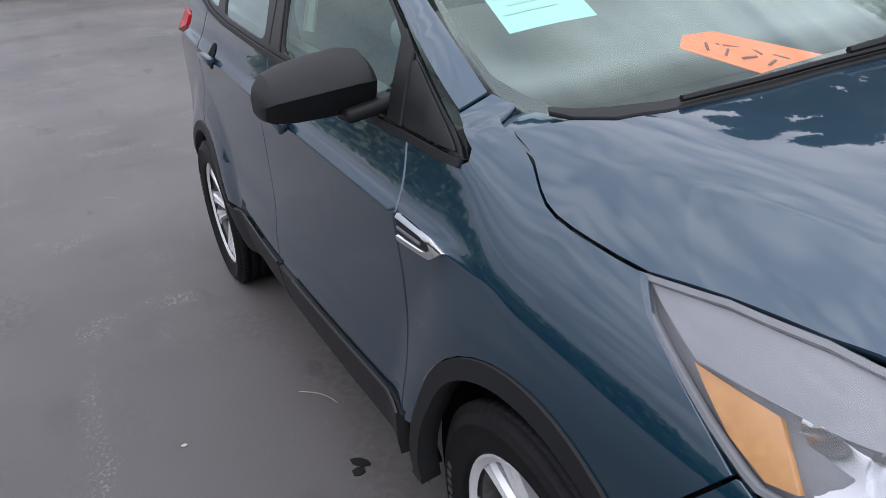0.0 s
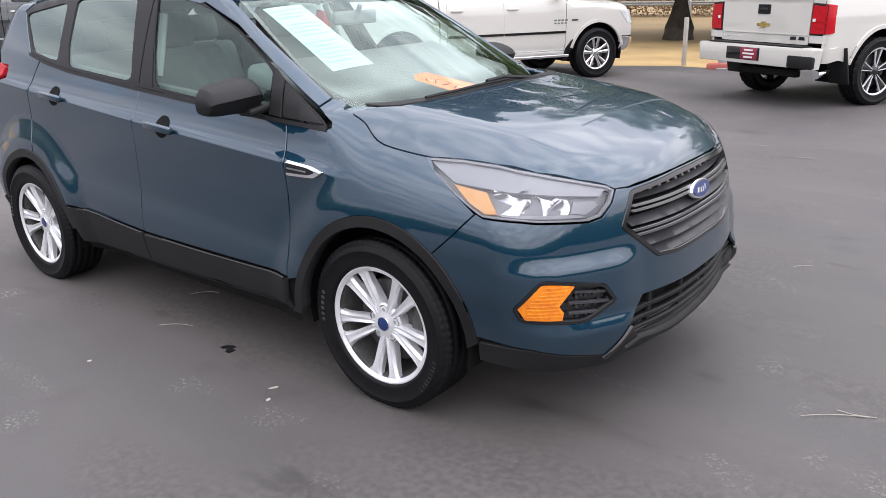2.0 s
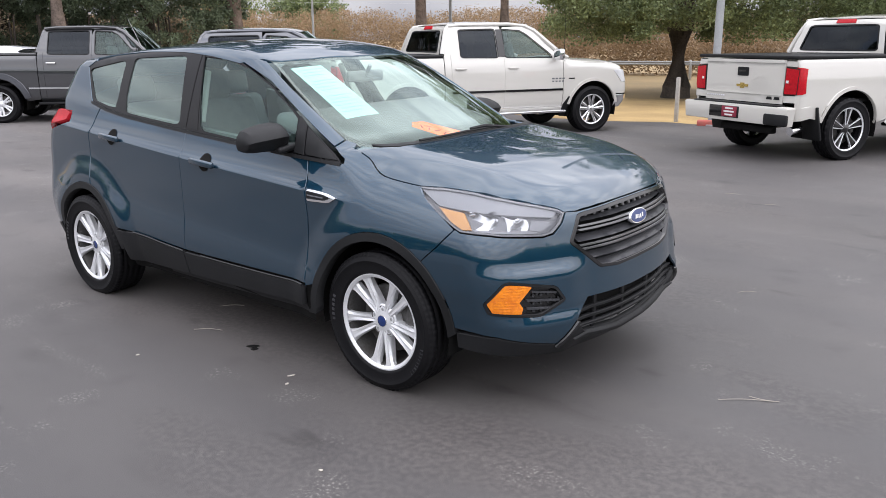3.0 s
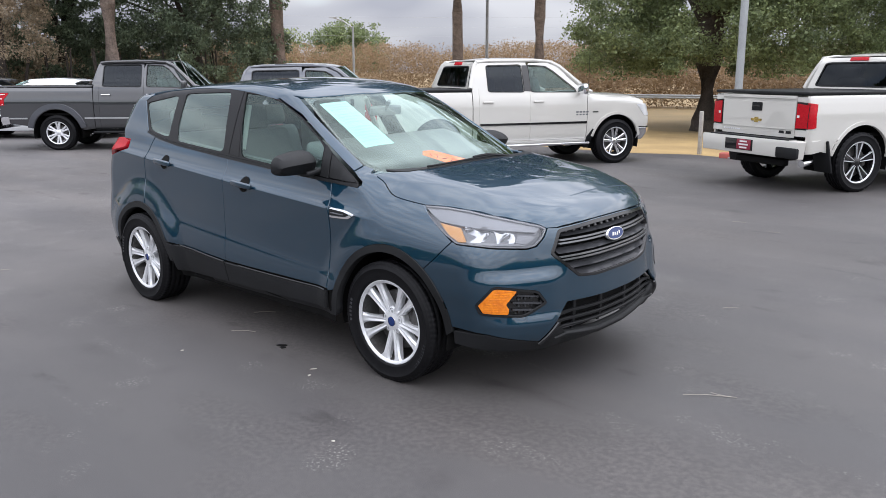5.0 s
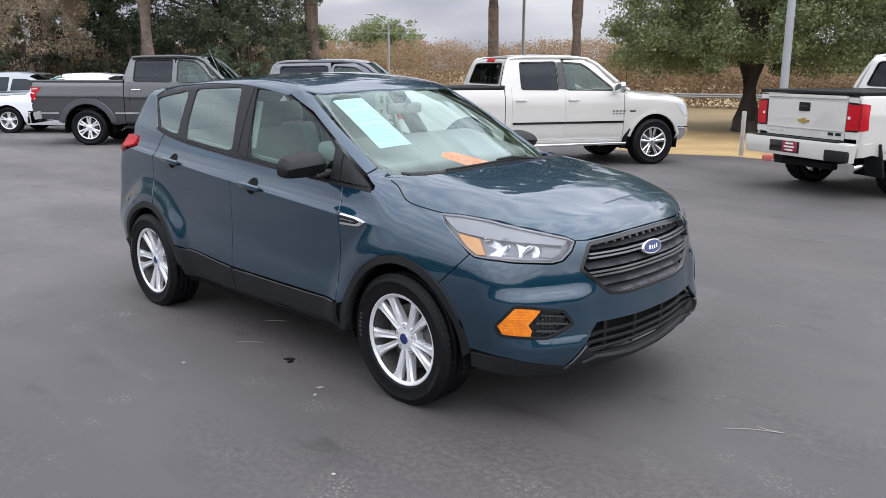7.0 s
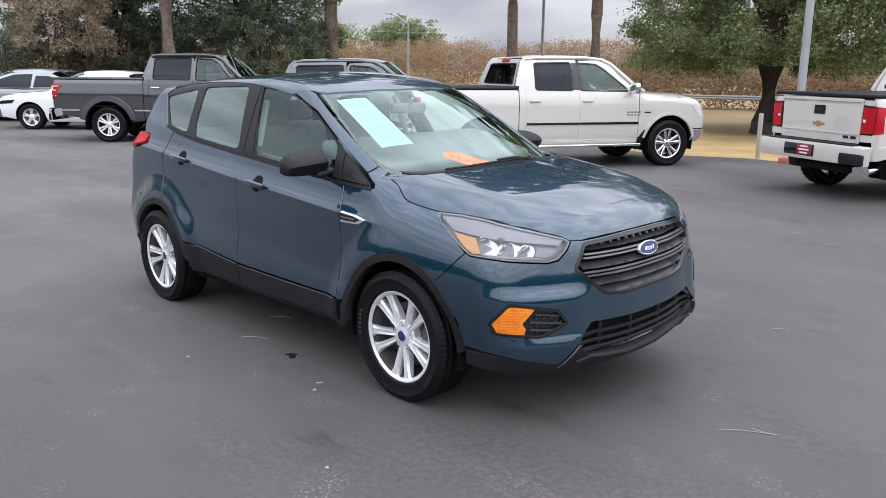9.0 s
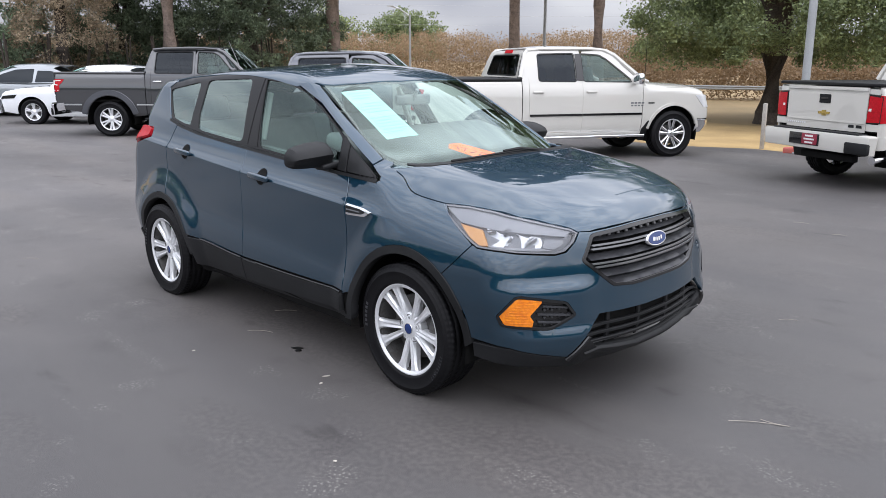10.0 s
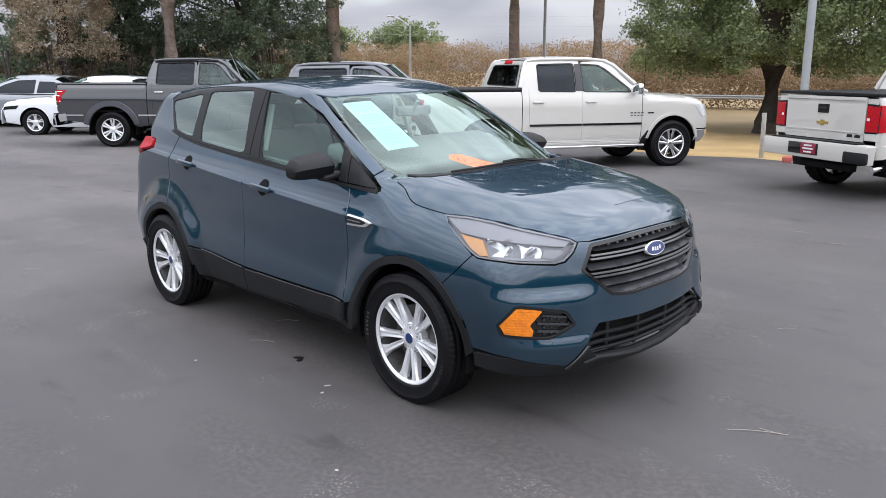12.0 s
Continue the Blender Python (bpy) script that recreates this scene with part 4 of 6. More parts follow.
panel("rear_screen", F, "rear", rounded([(-.50, 1.42), (.50, 1.42), (.56, 1.16), (-.56, 1.16)], 3, .2), PRIVACY, suv, out=-.004, res=.08, depth=0, gap=-.003)
panel("rear_bumper", F, "rear", [(-.80, .56), (.80, .56), (.80, .28), (-.80, .28)], TRIM, suv, res=.06)
# dark inner sheets behind the joints
under = ([(.90, .25), (-.90, .25)] + arc(REAR_AXLE, HUB, .405, 12, 168, 16) + [(-1.80, .30), (-2.05, .45), (-2.0, 1.0), (-1.6, 1.16), (-1.32, 1.26), (-.3, 1.14), (.9, 1.05), (1.10, 1.085), (1.5, .97), (1.80, .80), (1.78, .45)]
         + arc(ARCH_X, ARCH_Z, .405, 20, 168, 16))
for hand in (-1, 1):
    panel("inner_side", F, "side", under, DARK, suv, hand=hand, out=-.022, res=.08, depth=0, gap=0)
edge = [(1.28, -.45), (1.17, -.66), (1.26, -.77), (1.55, -.77), (1.80, -.72), (2.00, -.58), (2.10, -.42), (2.13, -.15)]
panel("inner_hood", F, "top", edge + [(u, -v) for u, v in edge[::-1]], DARK, suv, out=-.03, res=.10, depth=0)
bm = bmesh.new()
box(bm, (3.9, 1.16, .16), pose(-.05, 0, .325), .03)
box(bm, (1.45, 1.46, .10), pose(.0, 0, .335), .03)
box(bm, (.60, 1.10, .62), pose(1.78, 0, .56), .03)
part("underbody", bm, DARK, suv)
for x in (FRONT_AXLE, REAR_AXLE):
    for hand in (-1, 1):
        bm = bmesh.new()
        ring = []
        for k in range(21):
            a = radians(-12 + 204 * k / 20)
            ring.append([bm.verts.new((x + .412 * math.cos(a), hand * y, HUB + .412 * math.sin(a))) for y in (.86, .52)])
        for a, b in zip(ring, ring[1:]):
            bm.faces.new((a[0], a[1], b[1], b[0]))
        bm.faces.new([r[1] for r in ring])
        part("wheel_well", bm, DARK, suv)


# ---- wheels ----
def tyre_mesh(r, wide, rim, blocks=72, deep=.007, lug=.0045):
    """A tyre turned round the y axis, with ribs, grooves and shoulder blocks."""
    w = wide / 2
    side = [(rim - .004, -w * .78), (rim + .008, -w * .92), (rim + .016, -w * .965), (rim + .020, -w * .955), (rim + (r - rim) * .38, -w * 1.03), (rim + (r - rim) * .60, -w * 1.025), (rim + (r - rim) * .62, -w * 1.045), (rim + (r - rim) * .66, -w * 1.045), (rim + (r - rim) * .68, -w * 1.015), (rim + (r - rim) * .80, -w * .985), (rim + (r - rim) * .82, -w * .965), (r - .014, -w * .91)]
    tread = []
    for y in (-.72, -.36, .0, .36):
        tread += [(r - .002 * abs(y), w * (y - .14)), (r, w * (y + .12)), (r - deep, w * (y + .14)), (r - deep, w * (y + .20))]
    tread = [(r - .006, -w * .86)] + tread + [(r, w * .58), (r - .004, w * .84)]
    profile = side + tread + [(a, -b) for a, b in side[::-1]]
    sides = blocks * 4
    verts, faces = [], []
    first, last = len(side) - 1, len(side) + len(tread)
    for i, (a, b) in enumerate(profile):
        for k in range(sides):
            shoulder = first <= i <= first + 3 or last - 4 <= i <= last
            cut = lug if shoulder and k % 4 == 0 else lug * .8 if not shoulder and first < i < last and (k + i * 2) % 4 == 0 else 0
            t = 2 * math.pi * k / sides
            verts.append(((a - cut) * math.cos(t), b, (a - cut) * math.sin(t)))
    for i in range(len(profile) - 1):
        for k in range(sides):
            j = (k + 1) % sides
            faces.append((i * sides + k, i * sides + j, (i + 1) * sides + j, (i + 1) * sides + k))
    return verts, faces


def build_wheel(owner, r, wide, rim, spoke, name="wheel", tyre_label="", barrel=None, deep=.007):
    wheel = thing(name, "", "")
    for key in list(wheel.keys()):
        del wheel[key]
    wheel.parent = owner
    v, f = tyre_mesh(r, wide, rim, 72 if deep < .012 else 32, deep, .0045 if deep < .012 else .015)
    mesh_object("tyre", v, f, RUBBER, wheel, tyre_label)
    w = wide / 2
    bm = bmesh.new()
    lathe(bm, [(rim - .012, -w * .80), (rim + .004, -w * .86), (rim + .006, -w * .80), (rim + .004, -w * .74), (rim - .014, -w * .66), (rim - .022, -w * .2), (rim - .026, w * .8)], 72)
    part("rim", bm, barrel or ALLOY, wheel)
    if barrel:
        bm = bmesh.new()
        lathe(bm, [(rim - .016, -w * .79), (rim - .002, -w * .872), (rim + .005, -w * .866), (rim + .005, -w * .80)], 72)
        part("rim_lip", bm, ALLOY, wheel)
    bm = bmesh.new()
    lathe(bm, [(0, -.015), (.10, -.015), (.105, -.012), (rim * .70, -.012), (rim * .72, -.004), (rim * .72, .012), (0, .012)], 48)
    part("brake_disc", bm, BRAKE, wheel)
    bm = bmesh.new()
    box(bm, (.055, .07, .16), pose(rim * .62, -.01, .02, 0, 12, 0), .015)
    part("brake_caliper", bm, BRAKE, wheel)
    spoke(wheel, rim, w)
    return wheel


def beam(bm, p, q, w0, w1, t0, t1, crown=.4):
    """A tapered spoke from p to q in the wheel's plane, with a ridged outer face towards -y."""
    p, q = Vector(p), Vector(q)
    way = (q - p).normalized()
    side = way.cross(Vector((0, 1, 0))).normalized()
    rings = []
    for c, w, t in ((p, w0, t0), (p.lerp(q, .5), (w0 + w1) * .46, (t0 + t1) / 2), (q, w1, t1)):
        rings.append([bm.verts.new(c + side * s * w / 2 + Vector((0, d, 0))) for s, d in ((-1, t), (-1, t * .25), (-crown, 0), (crown, 0), (1, t * .25), (1, t))])
    for a, b in zip(rings, rings[1:]):
        for k in range(5):
            bm.faces.new((a[k], a[k + 1], b[k + 1], b[k]))
    bm.faces.new(rings[-1])
    bm.faces.new(rings[0][::-1])


def flared_spoke(bm, p, q, rows, face=.62, dip=.10):
    """A spoke from p to q as rows of (share of the way, width, thickness): a flat outer face with bevelled flanks, flared at the rim."""
    p, q = Vector(p), Vector(q)
    side = (q - p).normalized().cross(Vector((0, 1, 0))).normalized()
    rings = []
    for at, w, t in rows:
        c = p.lerp(q, at)
        rings.append([bm.verts.new(c + side * e * w / 2 + Vector((0, d, 0))) for e, d in ((-.92, t), (-1, t * .3), (-face, 0), (0, t * dip), (face, 0), (1, t * .3), (.92, t))])
    for a, b in zip(rings, rings[1:]):
        for k in range(6):
            bm.faces.new((a[k], a[k + 1], b[k + 1], b[k]))
    bm.faces.new(rings[-1])
    bm.faces.new(rings[0][::-1])


def twin_spokes(wheel, rim, w):
    for k in range(5):
        mid = radians(-91 + 72 * k)
        for s in (-1, 1):
            bm = bmesh.new()
            a, b = mid + s * radians(13), mid + s * radians(12.5)
            p, q = (.050 * math.cos(a), -w * .60, .050 * math.sin(a)), ((rim - .006) * math.cos(b), -w * .78, (rim - .006) * math.sin(b))
            flared_spoke(bm, p, q, ((0, .022, .050), (.22, .033, .050), (.45, .036, .046), (.68, .039, .040), (.86, .048, .034), (.95, .064, .028), (1.0, .084, .022)))
            part("spoke", bm, ALLOY, wheel, sharp=24)
        a = mid + radians(36)
        bm = bmesh.new()
        lathe(bm, [(.020, -.001), (.0165, .001), (.0165, .018), (0, .018)], 18)
        part("nut_pocket", bm, BRAKE, wheel).matrix_basis = pose(.057 * math.cos(a), -w * .585, .057 * math.sin(a))
        bm = bmesh.new()
        lathe(bm, [(0, -.004), (.008, -.004), (.0105, .0), (.0105, .02)], 6)
        part("wheel_nut", bm, STEEL, wheel, sharp=20).matrix_basis = pose(.057 * math.cos(a), -w * .56, .057 * math.sin(a))
    bm = bmesh.new()
    lathe(bm, [(0, -w * .62), (.034, -w * .62), (.040, -w * .60), (.060, -w * .585), (.074, -w * .565), (.082, -w * .50), (.082, -w * .1)], 40)
    part("hub", bm, ALLOY, wheel)
    bm = bmesh.new()
    lathe(bm, [(0, -w * .675), (.022, -w * .672), (.029, -w * .65), (.029, -w * .58)], 32)
    cap = part("centre_cap", bm, OVAL, wheel, "blue centre cap")
    bm = bmesh.new()
    lathe(bm, [(.0265, -w * .668), (.0285, -w * .664), (.030, -w * .645), (.030, -w * .60)], 32)
    part("cap_ring", bm, CHROME, cap)


suv_wheel = build_wheel(suv, .345, .228, .237, twin_spokes, tyre_label="black road tyre with worn sidewall", barrel=BRAKE)
def glyph(text, height, depth=.0008):
    """A raised built-in letter as a bmesh, centred, reading along x with its top towards z, facing -y."""
    data = bpy.data.curves.new("glyph", "FONT")
    data.body, data.size, data.extrude, data.align_x = text, height * 1.35, depth, "CENTER"
    ob = bpy.data.objects.new("glyph", data)
    mesh = bpy.data.meshes.new_from_object(ob)
    bm = bmesh.new()
    bm.from_mesh(mesh)
    bpy.data.objects.remove(ob)
    bpy.data.meshes.remove(mesh)
    bmesh.ops.transform(bm, matrix=pose(0, 0, 0, 90, 0, 0), verts=bm.verts)
    return bm


tyre = next(ob for ob in suv_wheel.children if ob.name.startswith("tyre"))
SIZE = "235/55R17"
for k, letter in enumerate(SIZE):
    a = radians(-14 - 3.6 * k)
    part("raised_letter", glyph(letter, .017), GRILLE_GREY, tyre, smooth=False).matrix_basis = Matrix.Translation((.287 * math.cos(a), -.1185, .287 * math.sin(a))) @ pose(0, 0, 0, 0, 90 - math.degrees(a), 0)
bm = bmesh.new()
for k in range(6):
    a = radians(186 - 4.8 * k)
    box(bm, (.013, .003, .017), Matrix.Translation((.290 * math.cos(a), -.1180, .290 * math.sin(a))) @ pose(0, 0, 0, 0, 90 - math.degrees(a), 0), 0)
part("sidewall_marks", bm, GRILLE_GREY, tyre)["kind"] = "stuff"
for x, y, turn in ((REAR_AXLE, -.785, 0), (FRONT_AXLE, .785, 180), (REAR_AXLE, .785, 180)):
    ob = copy_thing(suv_wheel, pose(x, y, .338, 0, 0 if turn else 9, turn))
suv_wheel.matrix_basis = pose(FRONT_AXLE, -.785, .338)


# ---- cabin of the SUV ----
def padded(bm, size, m, bevel=.05, bow=0.0):
    old = set(bm.verts)
    box(bm, size, None, bevel, 4)
    fresh = [v for v in bm.verts if v not in old]
    for v in fresh:
        v.co.x += bow * (v.co.y / size[1]) ** 2
    bmesh.ops.transform(bm, matrix=m, verts=fresh)


for y in (-.37, .37):
    seat = thing("front_seat", "", "")
    for key in list(seat.keys()):
        del seat[key]
    seat.parent, seat.matrix_basis = suv, pose(-.15, y, 0)
    bm = bmesh.new()
    padded(bm, (.52, .50, .16), pose(.05, 0, .66, 0, -8, 0))
    part("seat_cushion", bm, SEAT_CLOTH, seat)
    bm = bmesh.new()
    padded(bm, (.14, .50, .64), pose(-.27, 0, 1.00, 0, -16, 0), .06, .12)
    part("backrest", bm, SEAT_CLOTH, seat)
    bm = bmesh.new()
    padded(bm, (.10, .27, .19), pose(-.40, 0, 1.40, 0, -10, 0), .045)
    part("headrest", bm, SEAT_CLOTH, seat)
    bm = bmesh.new()
    for s in (-.06, .06):
        tube(bm, [(-.35, s, 1.26), (-.385, s, 1.36)], .007)
    part("headrest_posts", bm, CHROME, seat)
bm = bmesh.new()
padded(bm, (.50, 1.24, .16), pose(-.95, 0, .66, 0, -6, 0))
padded(bm, (.14, 1.24, .60), pose(-1.24, 0, .98, 0, -18, 0), .06)
part("rear_bench", bm, SEAT_CLOTH, suv)
for y in (-.40, .40):
    bm = bmesh.new()
    padded(bm, (.09, .26, .17), pose(-1.36, y, 1.36, 0, -12, 0), .04)
    part("rear_headrest", bm, SEAT_CLOTH, suv)
bm = bmesh.new()
padded(bm, (.56, 1.28, .10), pose(.90, 0, 1.125, 0, 13, 0), .04, -1.0)
padded(bm, (.30, 1.26, .34), pose(.66, 0, .90, 0, 8, 0), .05, -.04)
padded(bm, (.24, .40, .12), pose(.60, .37, 1.085), .05)
padded(bm, (.16, .28, .16), pose(.60, 0, 1.08, 0, -20, 0), .04)
part("dashboard", bm, CABIN_GREY, suv)
bm = bmesh.new()
ring = [Vector((0, .185 * math.cos(2 * math.pi * k / 32), .185 * math.sin(2 * math.pi * k / 32))) for k in range(33)]
tube(bm, ring, .015, 8)
for a in (0, 180, 270):
    tube(bm, [(0, 0, 0), (0, .18 * math.cos(radians(a)), .18 * math.sin(radians(a)))], .014, 6)
padded(bm, (.05, .13, .11), pose(.01, 0, -.01), .02)
part("steering_wheel", bm, CABIN_GREY, suv).matrix_basis = pose(.40, .37, 1.07, 0, 22, 0)
bm = bmesh.new()
box(bm, (.035, .25, .065), None, .015, 3)
tube(bm, [(.01, 0, 0), (.05, 0, .07)], .012)
part("interior_mirror", bm, CABIN_GREY, suv).matrix_basis = pose(.47, 0, 1.44, 0, 8, -12)
bm = bmesh.new()
box(bm, (1.35, .96, .012), pose(-.52, 0, 1.565), .004)
part("headliner", bm, CABIN_LIGHT, suv)
bm = bmesh.new()
box(bm, (2.4, 1.30, .03), pose(-.2, 0, .45), .01)
part("cabin_floor", bm, CABIN_GREY, suv)
for y in (-.70, .70):
    bm = bmesh.new()
    prism(bm, [(-1.30, .54), (.86, .54), (.86, 1.075), (.30, 1.135), (-.30, 1.185), (-.86, 1.235), (-1.30, 1.29)], .05, Matrix(((1, 0, 0, 0), (0, 0, 1, y - .025), (0, 1, 0, 0), (0, 0, 0, 1))), .01)
    part("door_card", bm, CABIN_GREY, suv)
    bm = bmesh.new()
    tube(bm, [(-.30, y * .78, 1.49), (-.27, y * .92, 1.20)], .020, 6)
    part("seat_belt", bm, CABIN_LIGHT, suv)

# wipers
pts = []
for k in range(9):
    y = -.48 + .62 * k / 8
    q, _ = cast(F, [(1.318 - .09 * y * y, y, 2.0)], [(0, 0, -1.0)], 2)
    pts.append(Vector(q[0]) + Vector((0, 0, .012)))
bm = bmesh.new()
tube(bm, pts, .0065, 6)
tube(bm, [Vector((1.292, .61, 1.115)), Vector((1.310, .52, 1.135)), Vector((1.318, .30, 1.148)), pts[8] + Vector((0, -.10, .014)), pts[5] + Vector((0, 0, .010))], [.014, .013, .010, .009, .007], 6)
part("wiper", bm, TRIM, suv)

for hand in (-1, 1):
    line = [(1.04, hand * .640), (1.04, hand * .725), (1.24, hand * .725), (1.24, hand * .600)]
    panel("cowl_corner", F, "top", line if hand == -1 else line[::-1], BLUE, suv, out=-.016, res=.03, depth=0, gap=0)

# paper and tag behind the screen
sheet = thing("window_sticker", "pale mint printed sheet taped inside the windscreen", "paper")
INNER = [(.421, -.522), (.482, -.352), (.943, -.386), (.879, -.565)]
panel("sheet", F, "top", INNER, MINT, sheet, out=-.011, res=.04, depth=0, gap=0)
for k in range(15):
    f0 = .06 + .058 * k
    if k in (3, 8):
        continue
    a, b = Vector(INNER[0]).lerp(Vector(INNER[3]), f0), Vector(INNER[1]).lerp(Vector(INNER[2]), f0)
    c, d = Vector(INNER[0]).lerp(Vector(INNER[3]), f0 + .016), Vector(INNER[1]).lerp(Vector(INNER[2]), f0 + .016)
    s0, s1 = .08 + .1 * (k % 3 == 1), .92 - .22 * (k % 4 == 2)
    panel("print_line", F, "top", [tuple(a.lerp(b, s0)), tuple(a.lerp(b, s1)), tuple(c.lerp(d, s1)), tuple(c.lerp(d, s0))], INK, sheet, out=-.0095, res=.08, depth=0, gap=0)
tag = thing("price_tag", "orange cut-corner card with handwritten marks lying on the dashboard", "tag")

line = [(1.068, -.272, 1.218), (1.084, -.208, 1.2185), (1.20, -.072, 1.166), (1.252, -.011, 1.142), (1.237, -.197, 1.140), (1.092, -.300, 1.200)]
mesh_object("card", line + [(x, y, z - .0015) for x, y, z in line], [range(6), range(11, 5, -1)] + [((k + 1) % 6, k, k + 6, (k + 1) % 6 + 6) for k in range(6)], ORANGE, tag, smooth=False)
bm = bmesh.new()
for k, (x, y, w, turn) in enumerate(((1.105, -.225, .03, 20), (1.115, -.25, .03, -30), (1.13, -.20, .035, 60), (1.145, -.225, .03, -50), (1.16, -.165, .035, 10), (1.175, -.195, .035, 80), (1.195, -.13, .035, 40), (1.205, -.165, .03, -70))):
    box(bm, (w, .006, .0012), pose(x, y, 1.2075 - (x - 1.09) * .425, 0, 23, 0) @ pose(0, 0, 0, 0, 0, turn), 0)
part("marker_strokes", bm, BLACK_INK, tag)


# ---- the other vehicles ----
def ground_height(x, y):
    """The lot falls gently one way beyond the SUV."""
    q = .69 * x + .72 * y
    return -.026 * np.sign(q) * np.maximum(np.abs(q) - 1.6, 0)


UPRIGHT = Matrix.Rotation(.021, 4, Vector((-.72, .69, 0)))


def parked(x, y, heading):
    return Matrix.Translation((x, y, float(ground_height(x, y)))) @ UPRIGHT @ pose(0, 0, 0, 0, 0, heading)


def bar_spokes(count, twin, w0, w1, mat=None, hub=None):
    def build(wheel, rim, w):
        for k in range(count):
            mid = radians(90 + 360 / count * k)
            for s in ((-1, 1) if twin else (0,)):
                bm = bmesh.new()
                a = mid + s * radians(twin or 0)
                beam(bm, (.05 * math.cos(a), -w * .62, .05 * math.sin(a)), ((rim - .008) * math.cos(a), -w * .78, (rim - .008) * math.sin(a)), w0, w1, .05, .035)
                part("spoke", bm, mat or ALLOY, wheel)
        bm = bmesh.new()
        lathe(bm, [(0, -w * .70), (.035, -w * .69), (.045, -w * .64), (.085, -w * .56), (.09, -w * .1)], 32)
        part("hub", bm, hub or mat or ALLOY, wheel)
        if hub:
            for k in range(count):
                a = radians(90 + 360 / count * k)
                bm = bmesh.new()
                beam(bm, (.05 * math.cos(a), -w * .56, .05 * math.sin(a)), ((rim - .012) * math.cos(a), -w * .70, (rim - .012) * math.sin(a)), .075, .125, .04, .03)
                part("spoke_web", bm, hub, wheel)
    return build


def pickup(name, label, at, paint, wb=3.60, nose=.93, tail=1.20, bed=1.36, cab=.72, roof=1.93, tyre=.405, rim=.26, arch=.50, clear=0.0, hood=1.30, windows=None, spokes=None, sill=1.33, base=.94, rear_width=1.0, rail=TRIM, dark_glass=PRIVACY, barrel=None):
    car = thing(name, label, "pickup truck", at, "parked pickups")
    zs = curve((.40, .90), (.55, .975), (.80, 1.0), (1.05, 1.0), (1.20, .985), (sill, .955), (sill + .15, .905), (1.75, .80), (1.95, .70))
    nosing = curve((.45, nose - .10), (.60, nose), (.80, nose + .01), (1.0, nose - .04), (1.2, nose - .10), (1.35, nose - .30))
    deck = curve((wb - 1.2, hood + .08), (wb - .6, hood + .05), (wb, hood), (wb + .5, hood - .03), (wb + .8, hood - .09), (wb + 1.1, hood - .4))
    shell = curve((cab - .3, .3), (cab, 1.30), (cab + .06, 1.55), (cab + .17, (roof - 0.07)), (cab + .32, roof - .03), (cab + .9, roof), (cab + 1.5, roof - .01), (cab + 1.8, roof - .06), (wb - .95, roof - .25), (wb - .48, hood + .03), (wb + .1, .8))

    def field(x, y, z):
        y = np.abs(y)
        top = np.maximum(shell(x + .10 * y * y) - .06 * y * y, np.where(x < cab + .05, bed + .0 * x, -9.0))
        top = np.maximum(top, np.where(x > wb - 1.2, deck(x + .12 * y * y) - .05 * y * y - .05 * y ** 4, -9.0))
        f = smooth_max(y - zs(z), z - top, .05)
        f = smooth_max(f, x - (wb + nosing(z) - .22 * y ** 2.6), .14)
        return smooth_max(f, -tail - x + .03 * y ** 4, .04)

    f0 = clear + .42
    ra, fa = arc(0, tyre, arch, 14, 166), arc(wb, tyre, arch, 14, 166)
    w = windows or (cab + .22, cab + 1.05, cab + 1.18, wb - .86)
    d0, d1, d2 = cab + .12, cab + 1.11, wb - .64
    roofline = lambda x: float(shell(np.array(x)))
    for hand in (-1, 1):
        bedside = [(-tail + .02, base - .30), (-tail + .02, bed - .025), (cab - .012, bed - .025), (cab - .012, f0 + .06)] + arc(0, tyre, arch, 5, 166, 20)
        panel("bed_side", field, "side", bedside, paint, car, hand=hand, res=.08, depth=.03)
        corner = [(cab + .0, f0 + .06), (cab + .0, 1.36), (cab + .10, (roof - 0.21)), (cab + .2, (roof - 0.07)), (d0 + .02, sill + .40), (d0, sill), (d0, f0 + .06)]
        panel("cab_corner", field, "side", corner, paint, car, hand=hand, res=.08)
        for nm, a, b, g in (("rear_door", d0, d1, (w[0], w[1])), ("front_door", d1, d2, (w[2], w[3]))):
            front = nm == "front_door"
            lid = [(a, f0 + .06), (a, sill + .42), (a + .05, (roof - 0.1))] + ([(b, (roof - 0.075))] if not front else [(a + .42, (roof - 0.085)), (a + .62, (roof - 0.17)), (b - .05, sill + .02)]) + [(b, sill), (b, f0 + .06)]
            glass = [(g[0], sill + .03), (g[0] + .015, (roof - 0.155)), (g[1], (roof - 0.14)), (g[1], sill + .02)] if not front else [(g[0], sill + .02), (g[0], (roof - 0.145)), (g[0] + .34, (roof - 0.165)), (g[0] + .46, (roof - 0.23)), (g[1] - .02, sill + .06), (g[1], sill + .01)]
            glass = rounded(glass, 3, .15)
            ob = panel(nm, field, "side", lid, paint, car, [glass], hand=hand, res=.08)
            pane = panel("window", field, "side", glass, dark_glass if not front else TRUCK_GLASS, ob, hand=hand, out=-.014, res=.2, depth=0, gap=-.008)
            panel("window_seal", field, "side", shrunk(glass, -.016), TRIM, pane, [glass], hand=hand, out=.002, res=.12, depth=0, gap=0)
            bm = bmesh.new()
            box(bm, (.20, .03, .035), None, .012)
            part("door_handle", bm, CHROME if paint is GREY else paint, ob).matrix_basis = pose(a + .16, hand * (float(zs(1.16)) + .02), sill - .155)
